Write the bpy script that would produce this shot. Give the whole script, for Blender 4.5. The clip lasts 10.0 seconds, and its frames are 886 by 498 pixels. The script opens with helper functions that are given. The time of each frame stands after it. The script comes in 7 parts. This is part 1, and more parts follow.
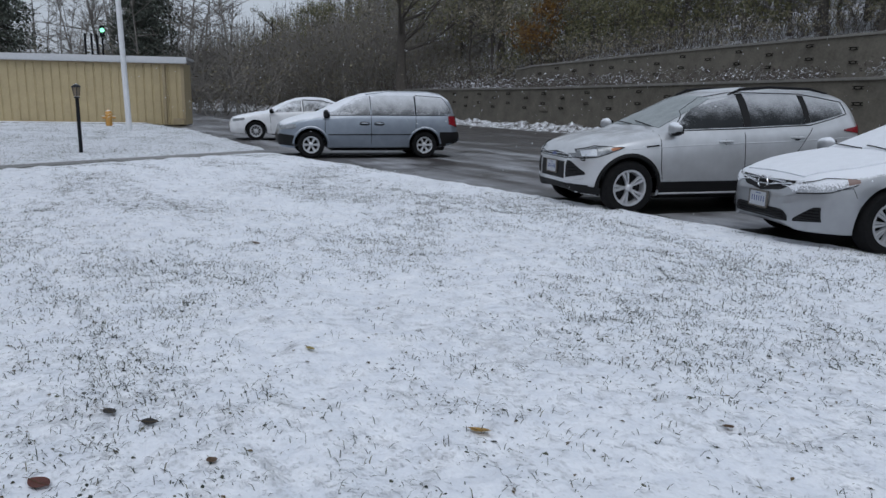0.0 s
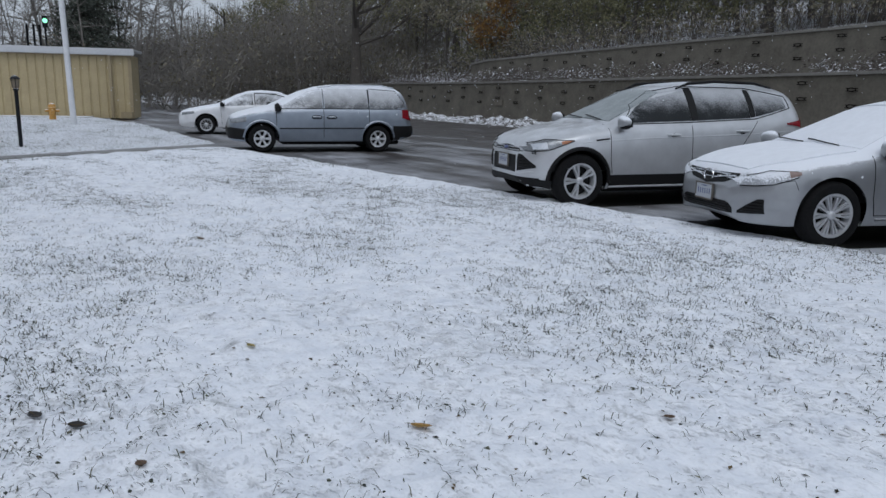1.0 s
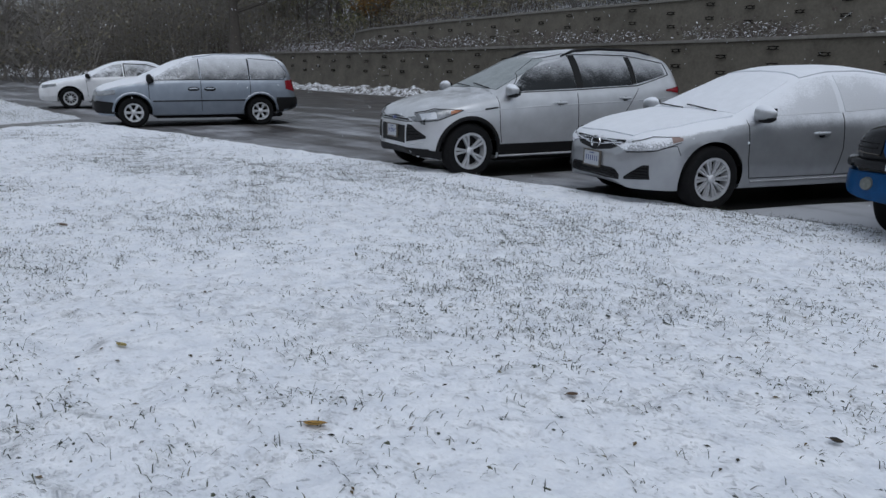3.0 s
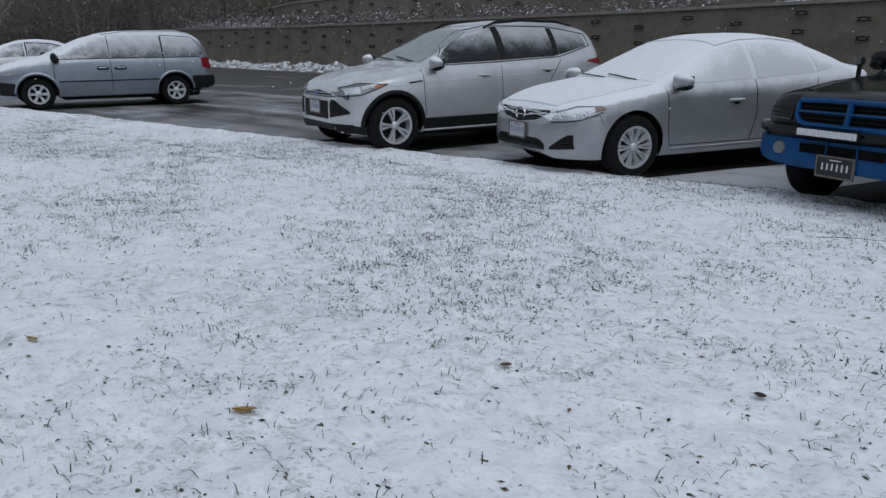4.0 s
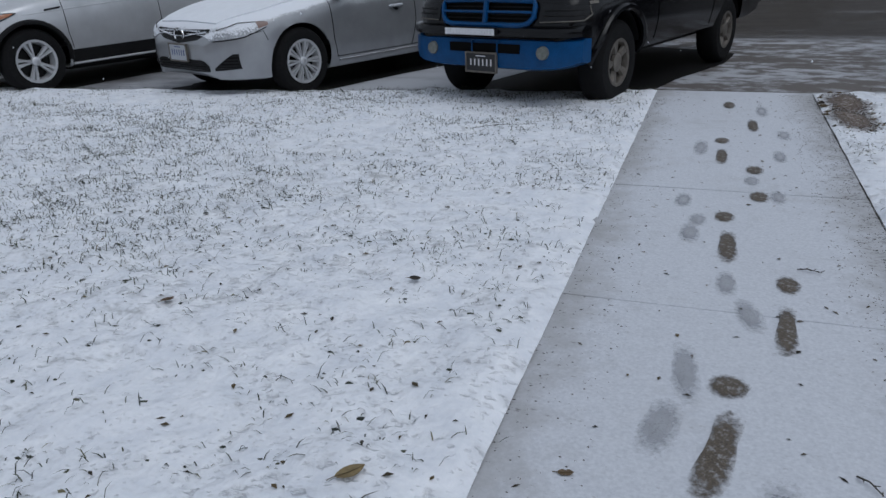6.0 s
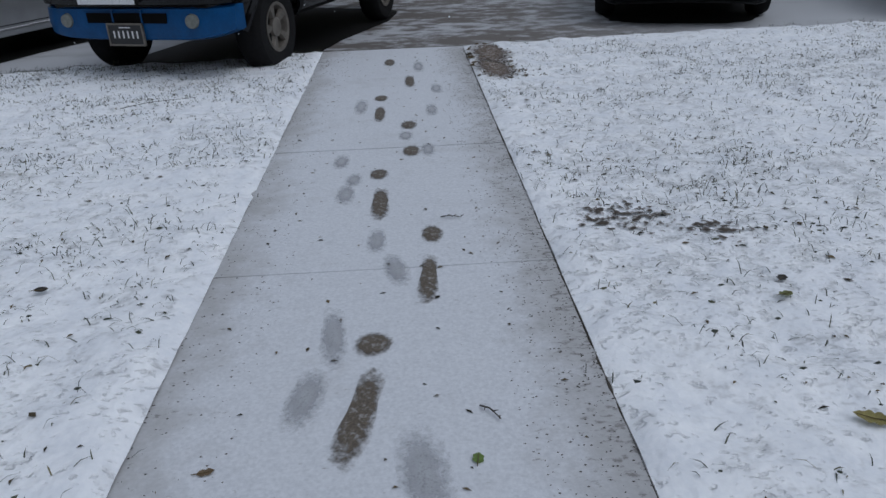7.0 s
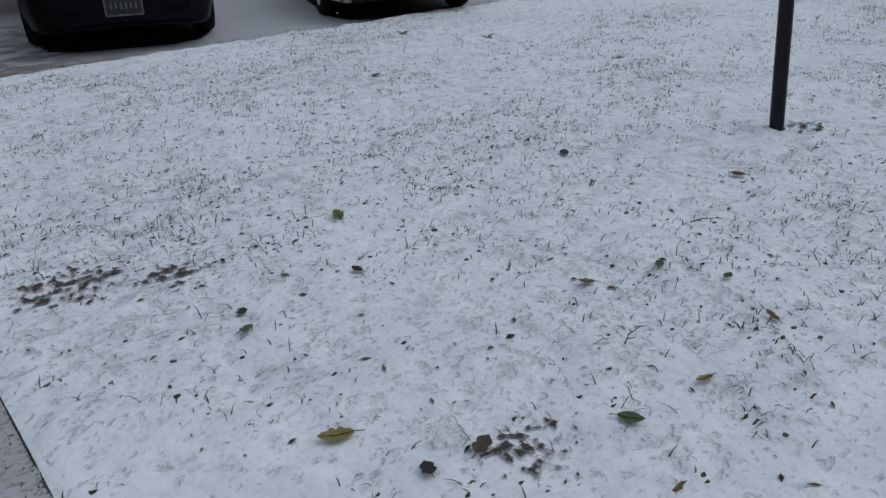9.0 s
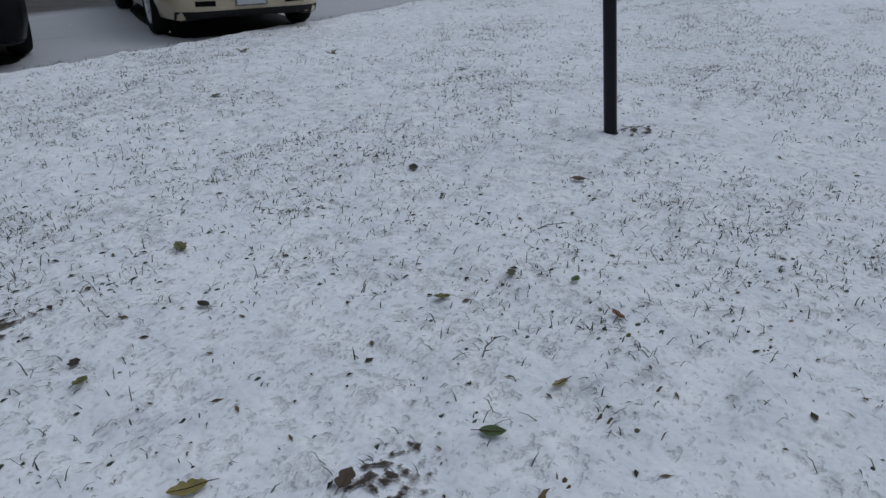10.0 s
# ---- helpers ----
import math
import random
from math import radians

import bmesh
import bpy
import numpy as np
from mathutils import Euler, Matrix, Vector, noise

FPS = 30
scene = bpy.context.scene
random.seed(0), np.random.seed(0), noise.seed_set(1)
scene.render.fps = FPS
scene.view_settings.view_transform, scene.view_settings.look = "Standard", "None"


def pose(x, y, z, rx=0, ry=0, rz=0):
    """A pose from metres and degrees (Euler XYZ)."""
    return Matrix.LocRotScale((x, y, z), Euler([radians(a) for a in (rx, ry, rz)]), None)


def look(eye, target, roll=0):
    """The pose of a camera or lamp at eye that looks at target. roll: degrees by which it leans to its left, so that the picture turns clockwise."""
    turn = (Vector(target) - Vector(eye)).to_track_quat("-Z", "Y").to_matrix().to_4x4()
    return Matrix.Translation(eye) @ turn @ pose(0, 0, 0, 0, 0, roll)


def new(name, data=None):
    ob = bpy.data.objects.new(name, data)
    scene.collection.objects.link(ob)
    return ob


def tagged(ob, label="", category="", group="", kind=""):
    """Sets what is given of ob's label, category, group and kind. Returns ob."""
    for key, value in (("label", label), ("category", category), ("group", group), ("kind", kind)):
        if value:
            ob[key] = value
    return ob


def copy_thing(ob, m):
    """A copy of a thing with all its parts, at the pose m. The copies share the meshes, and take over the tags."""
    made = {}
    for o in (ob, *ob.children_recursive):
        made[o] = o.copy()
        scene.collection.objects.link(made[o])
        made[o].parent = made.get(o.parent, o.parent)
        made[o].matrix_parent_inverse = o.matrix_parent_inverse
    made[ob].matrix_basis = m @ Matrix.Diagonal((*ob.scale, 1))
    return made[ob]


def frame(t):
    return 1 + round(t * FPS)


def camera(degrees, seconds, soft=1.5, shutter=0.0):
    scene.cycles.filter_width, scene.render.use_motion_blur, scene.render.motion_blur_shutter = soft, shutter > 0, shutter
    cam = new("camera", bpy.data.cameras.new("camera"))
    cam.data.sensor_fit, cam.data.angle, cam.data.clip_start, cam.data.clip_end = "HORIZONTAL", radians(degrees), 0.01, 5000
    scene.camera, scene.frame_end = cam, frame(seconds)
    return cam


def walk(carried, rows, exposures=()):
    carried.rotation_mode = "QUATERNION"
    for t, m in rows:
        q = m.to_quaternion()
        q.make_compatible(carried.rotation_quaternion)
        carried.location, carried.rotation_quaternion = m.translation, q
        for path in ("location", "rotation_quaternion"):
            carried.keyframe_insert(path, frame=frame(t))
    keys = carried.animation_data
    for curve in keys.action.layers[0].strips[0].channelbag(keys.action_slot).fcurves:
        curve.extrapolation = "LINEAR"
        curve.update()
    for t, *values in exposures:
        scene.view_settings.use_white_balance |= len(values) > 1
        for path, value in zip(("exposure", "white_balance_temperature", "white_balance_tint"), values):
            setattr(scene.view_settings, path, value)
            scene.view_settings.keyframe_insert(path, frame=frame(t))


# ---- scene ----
cam = camera(62.1, 10.0)
PATH = [
    (0, (0.268, -0.08, 1.346), (-1.44, 0.883, 0.95), 1.0),
    (0.5, (0.273, -0.04, 1.333), (-1.404, 0.972, 0.932), 1.1),
    (1, (0.261, 0.007, 1.33), (-1.385, 1.067, 0.922), 1.2),
    (1.5, (0.219, 0.051, 1.332), (-1.386, 1.169, 0.912), 1.3),
    (2, (0.177, 0.074, 1.344), (-1.388, 1.241, 0.908), 1.2),
    (2.5, (0.135, 0.103, 1.339), (-1.381, 1.326, 0.884), 1.1),
    (4, (0.068, 0.173, 1.304), (-1.247, 1.58, 0.762), 0.0),
    (4.5, (0.07, 0.191, 1.3), (-1.151, 1.665, 0.721), -0.4),
    (5, (0.098, 0.22, 1.289), (-0.985, 1.78, 0.662), -0.9),
    (5.2, (0.113, 0.234, 1.283), (-0.91, 1.827, 0.638), -1.1),
    (6.3, (0.373, 0.365, 1.241), (-0.058, 2.148, 0.444), -2.5),
    (6.5, (0.432, 0.396, 1.239), (0.169, 2.199, 0.415), -2.4),
    (7, (0.559, 0.44, 1.244), (0.629, 2.242, 0.38), -2.1),
    (7.5, (0.678, 0.46, 1.266), (1.107, 2.203, 0.384), -1.5),
    (8, (0.776, 0.475, 1.275), (1.489, 2.124, 0.396), -1.4),
    (8.1, (0.773, 0.486, 1.284), (1.56, 2.099, 0.401), -1.0),
    (8.5, (0.878, 0.506, 1.264), (1.86, 2.014, 0.392), -1.3),
    (9, (0.927, 0.535, 1.269), (2.094, 1.909, 0.405), -1.2),
    (9.5, (0.959, 0.549, 1.27), (2.281, 1.785, 0.417), -1.0),
    (10, (0.99, 0.541, 1.278), (2.421, 1.657, 0.438), -0.6),
]
walk(cam, [(t, look(e, g, r)) for t, e, g, r in PATH], [(0.0, -0.07, 5850, 9), (3.5, -0.19, 5850, 9), (5.0, -0.25, 5850, 9), (7.0, -0.36, 5850, 9), (10.0, -0.58, 5850, 9)])

# ---- world and light ----
world = bpy.data.worlds.new("overcast_sky")
scene.world = world
world.use_nodes = True
wn = world.node_tree
sky = wn.nodes.new("ShaderNodeTexSky")
sky.sky_type = "NISHITA"
sky.sun_disc = False
sky.sun_elevation, sky.sun_rotation = radians(58), radians(120)
sky.air_density, sky.dust_density, sky.ozone_density = 1.0, 4.0, 1.0
hsv = wn.nodes.new("ShaderNodeHueSaturation")
hsv.inputs["Saturation"].default_value = 0.35
wn.links.new(sky.outputs[0], hsv.inputs["Color"])
cloud = wn.nodes.new("ShaderNodeMix")
cloud.data_type = "RGBA"
cloud.inputs[0].default_value = 0.55
cloud.inputs[7].default_value = (6.6, 6.9, 7.3, 1)
wn.links.new(hsv.outputs[0], cloud.inputs[6])
wn.links.new(cloud.outputs[2], wn.nodes["Background"].inputs[0])
wn.nodes["Background"].inputs[1].default_value = 0.10
sun = new("sun", bpy.data.lights.new("sun", "SUN"))
sun.data.energy, sun.data.angle, sun.data.color = 0.5, radians(45), (1.0, 0.97, 0.93)
sun.matrix_world = look((14, -8, 26), (0, 0, 0))


# ---- material helpers ----
def mat(name):
    m = bpy.data.materials.new(name)
    m.use_nodes = True
    nt = m.node_tree
    return m, nt, nt.nodes["Principled BSDF"]


def node(nt, kind, **values):
    n = nt.nodes.new(kind)
    for key, v in values.items():
        n.inputs[key.replace("_", " ")].default_value = v
    return n


def ramp(nt, src, stops):
    r = nt.nodes.new("ShaderNodeValToRGB")
    els = r.color_ramp.elements
    while len(els) < len(stops):
        els.new(0.5)
    for e, (p, c) in zip(els, stops):
        e.position = p
        e.color = (*c, 1) if not isinstance(c, (int, float)) else (c, c, c, 1)
    nt.links.new(src, r.inputs[0])
    return r.outputs[0]


def mixc(nt, fac, a, b):
    m = nt.nodes.new("ShaderNodeMix")
    m.data_type = "RGBA"
    for sock, v in ((m.inputs[0], fac), (m.inputs[6], a), (m.inputs[7], b)):
        if isinstance(v, (int, float)):
            sock.default_value = v
        elif isinstance(v, tuple):
            sock.default_value = (*v, 1)
        else:
            nt.links.new(v, sock)
    return m.outputs[2]


def calc(nt, op, a, b=None, c=None, clamp=False):
    n = nt.nodes.new("ShaderNodeMath")
    n.operation, n.use_clamp = op, clamp
    for sock, v in zip(n.inputs, (a, b, c)):
        if v is None:
            continue
        if isinstance(v, (int, float)):
            sock.default_value = v
        else:
            nt.links.new(v, sock)
    return n.outputs[0]


def smooth(nt, v, lo, hi):
    n = nt.nodes.new("ShaderNodeMapRange")
    n.interpolation_type = "SMOOTHSTEP"
    n.inputs[1].default_value, n.inputs[2].default_value = lo, hi
    nt.links.new(v, n.inputs[0])
    return n.outputs[0]


def coords(nt, which="Object", scale=(1, 1, 1)):
    tc = nt.nodes.new("ShaderNodeTexCoord")
    mp = nt.nodes.new("ShaderNodeMapping")
    mp.inputs["Scale"].default_value = scale
    nt.links.new(tc.outputs[which], mp.inputs[0])
    return mp.outputs[0]


def noisy(nt, co, scale, detail=4.0, rough=0.55):
    n = node(nt, "ShaderNodeTexNoise", Scale=scale, Detail=detail, Roughness=rough)
    nt.links.new(co, n.inputs["Vector"])
    return n.outputs["Fac"]


def bump(nt, p, height, strength, dist=0.01):
    b = node(nt, "ShaderNodeBump", Strength=strength, Distance=dist)
    nt.links.new(height, b.inputs["Height"])
    nt.links.new(b.outputs[0], p.inputs["Normal"])


def plain(name, color, rough=0.5, metal=0.0, vary=0.25, scale=12.0, bumpy=0.0, spec=0.5):
    m, nt, p = mat(name)
    co = coords(nt)
    n1, n2 = noisy(nt, co, scale), noisy(nt, co, scale * 7)
    mixed = calc(nt, "ADD", calc(nt, "MULTIPLY", n1, 0.6), calc(nt, "MULTIPLY", n2, 0.4))
    dark = tuple(c * (1 - vary) for c in color)
    light = tuple(min(1, c * (1 + vary)) for c in color)
    nt.links.new(ramp(nt, mixed, [(0.3, dark), (0.7, light)]), p.inputs["Base Color"])
    p.inputs["Roughness"].default_value, p.inputs["Metallic"].default_value = rough, metal
    p.inputs["Specular IOR Level"].default_value = spec
    if bumpy:
        bump(nt, p, n2, bumpy)
    return m


def upward(nt):
    g = nt.nodes.new("ShaderNodeNewGeometry")
    s = nt.nodes.new("ShaderNodeSeparateXYZ")
    nt.links.new(g.outputs["Normal"], s.inputs[0])
    return s.outputs["Z"]


SNOW = (0.80, 0.82, 0.86)


def dusted(name, color, rough, metal, up=(0.5, 0.9), amp=0.5, high=None, high_amount=0.0, coat=0.0, vary=0.08, spec=0.5):
    """A surface with snow lying on what faces up; high: heights between which snow also clings to the sides."""
    m, nt, p = mat(name)
    co = coords(nt)
    n1, n2 = noisy(nt, co, 5.0), noisy(nt, co, 60.0, 2.0)
    dark = tuple(c * (1 - vary) for c in color)
    light = tuple(min(1, c * (1 + vary)) for c in color)
    base = ramp(nt, n1, [(0.3, dark), (0.7, light)])
    p.inputs["Specular IOR Level"].default_value = spec
    wob = calc(nt, "MULTIPLY", calc(nt, "SUBTRACT", calc(nt, "ADD", n1, n2), 1.0), amp)
    mask = smooth(nt, calc(nt, "ADD", upward(nt), wob), *up)
    if high:
        s = nt.nodes.new("ShaderNodeSeparateXYZ")
        nt.links.new(co, s.inputs[0])
        h = smooth(nt, calc(nt, "ADD", s.outputs["Z"], calc(nt, "MULTIPLY", wob, 0.35)), *high)
        mask = calc(nt, "MAXIMUM", mask, calc(nt, "MULTIPLY", h, high_amount))
    nt.links.new(mixc(nt, mask, base, SNOW), p.inputs["Base Color"])
    nt.links.new(calc(nt, "ADD", rough, calc(nt, "MULTIPLY", mask, 0.9 - rough)), p.inputs["Roughness"])
    nt.links.new(calc(nt, "MULTIPLY", calc(nt, "SUBTRACT", 1.0, mask), metal), p.inputs["Metallic"])
    if coat:
        nt.links.new(calc(nt, "MULTIPLY", calc(nt, "SUBTRACT", 1.0, mask), coat), p.inputs["Coat Weight"])
        p.inputs["Coat Roughness"].default_value = 0.08
    bump(nt, p, calc(nt, "MULTIPLY", mask, n2), 0.3, 0.01)
    return m


# ---- materials ----
def snow_lawn_material(name="snow_over_grass", more=0.0, turf=(0.05, 0.047, 0.036)):
    m, nt, p = mat(name)
    co = coords(nt)
    big, mid, fine = noisy(nt, co, 0.8, 3), noisy(nt, co, 6.0, 3), noisy(nt, co, 60.0, 3, 0.6)
    soft_spots, spots = noisy(nt, co, 15.0, 2, 0.5), noisy(nt, coords(nt, scale=(1, 1.35, 1)), 34.0, 2, 0.5)
    # thin places where the turf shows through, denser in some patches
    thresh = calc(nt, "ADD", calc(nt, "MULTIPLY", big, 0.30), calc(nt, "MULTIPLY", mid, 0.22))
    thin = smooth(nt, calc(nt, "ADD", calc(nt, "ADD", soft_spots, thresh), more), 0.76, 1.02)
    s = calc(nt, "ADD", calc(nt, "ADD", calc(nt, "MULTIPLY", spots, 0.62), calc(nt, "MULTIPLY", soft_spots, 0.38)), calc(nt, "ADD", thresh, more))
    halo = smooth(nt, s, 0.80, 0.96)
    bare = smooth(nt, s, 0.985, 1.06)
    tint = ramp(nt, calc(nt, "ADD", calc(nt, "MULTIPLY", mid, 0.7), calc(nt, "MULTIPLY", fine, 0.3)), [(0.3, (0.72, 0.75, 0.81)), (0.65, (0.91, 0.925, 0.955))])
    c0 = mixc(nt, calc(nt, "MULTIPLY", thin, 0.23), tint, (0.38, 0.395, 0.42))
    c1 = mixc(nt, calc(nt, "MULTIPLY", halo, 0.16), c0, (0.25, 0.25, 0.25))
    c2 = mixc(nt, calc(nt, "MULTIPLY", bare, 0.9), c1, turf)
    # steep tussock flanks greyed: thinner snow, with relief shade painted in
    flank_shade = calc(nt, "SUBTRACT", 1.0, smooth(nt, calc(nt, "ADD", upward(nt), calc(nt, "MULTIPLY", calc(nt, "SUBTRACT", spots, 0.5), 0.12)), 0.935, 0.994))
    sep = nt.nodes.new("ShaderNodeSeparateXYZ")
    nt.links.new(co, sep.inputs[0])
    # keeps that grey off the white lips along both sides of the path
    clear_of_path = smooth(nt, calc(nt, "ABSOLUTE", calc(nt, "SUBTRACT", sep.outputs["X"], 0.44)), 0.74, 0.90)
    c3 = mixc(nt, calc(nt, "MULTIPLY", calc(nt, "MULTIPLY", flank_shade, 0.60), clear_of_path), c2, (0.25, 0.255, 0.255))
    nt.links.new(c3, p.inputs["Base Color"])
    p.inputs["Roughness"].default_value = 0.85
    h = calc(nt, "ADD", calc(nt, "MULTIPLY", soft_spots, -0.7), calc(nt, "MULTIPLY", fine, 0.05))
    bump(nt, p, calc(nt, "SUBTRACT", h, calc(nt, "MULTIPLY", halo, 0.30)), 0.7, 0.045)
    return m


def asphalt_material():
    m, nt, p = mat("wet_asphalt_with_snow")
    co = coords(nt)
    s = nt.nodes.new("ShaderNodeSeparateXYZ")
    nt.links.new(co, s.inputs[0])
    X, Y = s.outputs["X"], s.outputs["Y"]
    streak = noisy(nt, coords(nt, scale=(0.16, 0.9, 1)), 1.1, 6, 0.62)
    fine, mid, clot = noisy(nt, co, 60.0, 3), noisy(nt, co, 0.9, 5), noisy(nt, coords(nt, scale=(0.8, 1.1, 1)), 4.5, 5, 0.65)
    # unswept stalls hold a thin film, the drive lane beyond is wet and bare
    stall = calc(nt, "SUBTRACT", 1.0, smooth(nt, calc(nt, "ADD", Y, calc(nt, "MULTIPLY", mid, 1.6)), 11.6, 13.6))
    near = smooth(nt, X, -8.0, -2.5)
    v = calc(nt, "ADD", calc(nt, "ADD", calc(nt, "MULTIPLY", streak, 0.55), calc(nt, "MULTIPLY", mid, 0.30)), calc(nt, "MULTIPLY", clot, 0.15))
    v = calc(nt, "ADD", v, calc(nt, "MULTIPLY", stall, calc(nt, "ADD", 0.10, calc(nt, "MULTIPLY", near, 0.21))))
    mask = smooth(nt, v, 0.52, 0.80)
    base = ramp(nt, fine, [(0.3, (0.027, 0.0225, 0.020)), (0.7, (0.060, 0.051, 0.046))])
    # brown slush where feet and tyres cross beside the path
    walked = calc(nt, "MULTIPLY", smooth(nt, X, -2.6, -0.6), calc(nt, "SUBTRACT", 1.0, smooth(nt, X, 1.6, 5.0)))
    slush = calc(nt, "MULTIPLY", walked, smooth(nt, calc(nt, "ADD", calc(nt, "MULTIPLY", clot, 0.6), calc(nt, "MULTIPLY", streak, 0.4)), 0.42, 0.56))
    snow = mixc(nt, calc(nt, "MULTIPLY", slush, 0.92), (0.52, 0.535, 0.57), (0.115, 0.098, 0.085))
    nt.links.new(mixc(nt, calc(nt, "MULTIPLY", mask, 0.85), base, snow), p.inputs["Base Color"])
    nt.links.new(ramp(nt, calc(nt, "ADD", calc(nt, "MULTIPLY", mask, 0.6), calc(nt, "MULTIPLY", mid, 0.4)), [(0.15, 0.30), (0.6, 0.8)]), p.inputs["Roughness"])
    bump(nt, p, calc(nt, "ADD", fine, clot), 0.35, 0.008)
    return m


def concrete_walk_material():
    m, nt, p = mat("frosted_concrete")
    co = coords(nt)
    big, mid, fine = noisy(nt, co, 1.3, 4), noisy(nt, co, 9, 4, 0.6), noisy(nt, co, 90, 3)
    smear = noisy(nt, coords(nt, scale=(0.7, 1.25, 1)), 46, 3, 0.6)
    s = nt.nodes.new("ShaderNodeSeparateXYZ")
    nt.links.new(co, s.inputs[0])
    # less snow along both edges of the path, most of all on the east side
    d = calc(nt, "SUBTRACT", s.outputs["X"], 0.425)
    edge = smooth(nt, calc(nt, "ABSOLUTE", d), 0.34, 0.66)
    east = smooth(nt, d, 0.42, 0.64)
    v = calc(nt, "ADD", calc(nt, "ADD", calc(nt, "MULTIPLY", mid, 0.45), calc(nt, "MULTIPLY", big, 0.55)), calc(nt, "MULTIPLY", edge, 0.34))
    snow = ramp(nt, fine, [(0.3, (0.53, 0.55, 0.595)), (0.7, (0.66, 0.68, 0.725))])
    c = mixc(nt, calc(nt, "MULTIPLY", smooth(nt, v, 0.48, 0.92), 0.75), snow, (0.34, 0.335, 0.335))
    rub = calc(nt, "ADD", calc(nt, "ADD", smear, calc(nt, "MULTIPLY", mid, 0.25)), calc(nt, "ADD", calc(nt, "MULTIPLY", edge, 0.05), calc(nt, "MULTIPLY", east, 0.10)))
    c = mixc(nt, calc(nt, "MULTIPLY", smooth(nt, rub, 0.78, 0.95), 0.7), c, (0.14, 0.13, 0.125))
    nt.links.new(c, p.inputs["Base Color"])
    p.inputs["Roughness"].default_value = 0.8
    bump(nt, p, calc(nt, "ADD", mid, smear), 0.25, 0.008)
    return m


M_LAWN = snow_lawn_material()
M_LAWNEAST = snow_lawn_material("patchy_snow_over_grass", 0.018)
M_CONCWET = plain("wet_grey_concrete", (0.20, 0.195, 0.19), 0.6, 0, 0.35, 1.5, 0.2)
M_LAWNFAR = snow_lawn_material("snow_over_green_turf", 0.17, (0.06, 0.075, 0.035))
M_ASPHALT = asphalt_material()
M_WALK = concrete_walk_material()
M_CONC = dusted("grey_concrete", (0.22, 0.21, 0.20), 0.8, 0, up=(0.45, 0.8), amp=0.7, vary=0.3)
# near-black, so the wet ground also carries the shade under the cars
M_WETSHADE = plain("wet_asphalt_with_car_shade", (0.010, 0.0098, 0.0098), 0.6, 0, 0.3, 25, 0.3, spec=0.12)
M_SOIL = plain("wet_soil_and_edge_shade", (0.05, 0.042, 0.034), 0.8, 0, 0.4, 20, 0.5)
M_WALL = plain("weathered_block_wall", (0.118, 0.106, 0.085), 0.85, 0, 0.35, 1.6, 0.5)
M_CAP = plain("wall_coping", (0.20, 0.19, 0.17), 0.85, 0, 0.3, 3, 0.3)
# near-black colour standing for the shade inside openings and recesses
M_HOLE = plain("recess_shade_black", (0.004, 0.004, 0.004), 0.95, 0, 0.2, spec=0.1)
M_SIDING = plain("tan_ribbed_steel", (0.40, 0.325, 0.185), 0.5, 0.0, 0.12, 1.5)
M_TRIM = plain("pale_metal_trim", (0.55, 0.56, 0.58), 0.45, 0.2, 0.1)
M_GUTTER = plain("tan_trim", (0.31, 0.25, 0.15), 0.5, 0, 0.12)
M_POLE = plain("white_painted_steel", (0.66, 0.67, 0.69), 0.4, 0, 0.08, 6)
M_BLACKMETAL = dusted("black_painted_metal", (0.008, 0.009, 0.012), 0.4, 0.0, up=(0.75, 0.95), spec=0.25)
M_HYDRANT = dusted("yellow_hydrant_paint", (0.50, 0.27, 0.06), 0.5, 0, up=(0.6, 0.9), vary=0.2)
M_GLASSLAMP = plain("frosted_lamp_glass", (0.22, 0.18, 0.13), 0.2, 0, 0.05)
M_HILL = dusted("hill_litter_and_snow", (0.055, 0.046, 0.034), 0.95, 0, up=(0.86, 1.08), amp=0.75, vary=0.5)
M_BANK = dusted("dirty_snow_bank", (0.10, 0.09, 0.08), 0.9, 0, up=(0.80, 1.12), amp=1.6, vary=0.4)
M_TYRE = plain("black_rubber", (0.009, 0.009, 0.0095), 0.85, 0, 0.3, 30, 0.2, spec=0.15)
M_RIM = plain("silver_wheel", (0.56, 0.57, 0.59), 0.32, 0.45, 0.1, 20)
M_RIMDULL = plain("dull_alloy_wheel", (0.17, 0.155, 0.135), 0.5, 0.6, 0.35, 20)
M_BLACKPL = plain("black_plastic", (0.009, 0.009, 0.0095), 0.6, 0, 0.2, 30, spec=0.22)
M_SILVER = dusted("silver_paint", (0.56, 0.57, 0.585), 0.3, 0.45, up=(0.88, 1.3), amp=0.45, coat=0.6)
M_SILVERSNOW = dusted("silver_paint_snowed", (0.34, 0.35, 0.365), 0.3, 0.5, up=(0.45, 0.72), amp=0.35, high=(0.80, 1.02), high_amount=0.85, coat=0.6)
M_BLUEGREY = dusted("silver_blue_paint", (0.25, 0.285, 0.335), 0.32, 0.5, up=(0.4, 0.8), amp=0.4, high=(0.75, 1.6), high_amount=0.32, coat=0.5)
M_WHITEPAINT = dusted("white_paint", (0.72, 0.73, 0.75), 0.35, 0.0, up=(0.5, 0.9), coat=0.5)
M_BLACKPAINT = dusted("black_truck_paint", (0.004, 0.004, 0.005), 0.14, 0.0, up=(1.10, 1.45), amp=0.3, coat=0.0, spec=0.28)
M_DARKPAINT = dusted("dark_blue_black_paint", (0.003, 0.0035, 0.005), 0.4, 0.0, up=(0.9, 1.2), spec=0.1)
M_TANPAINT = dusted("beige_paint", (0.42, 0.36, 0.25), 0.35, 0.2, up=(0.6, 0.95), coat=0.5)
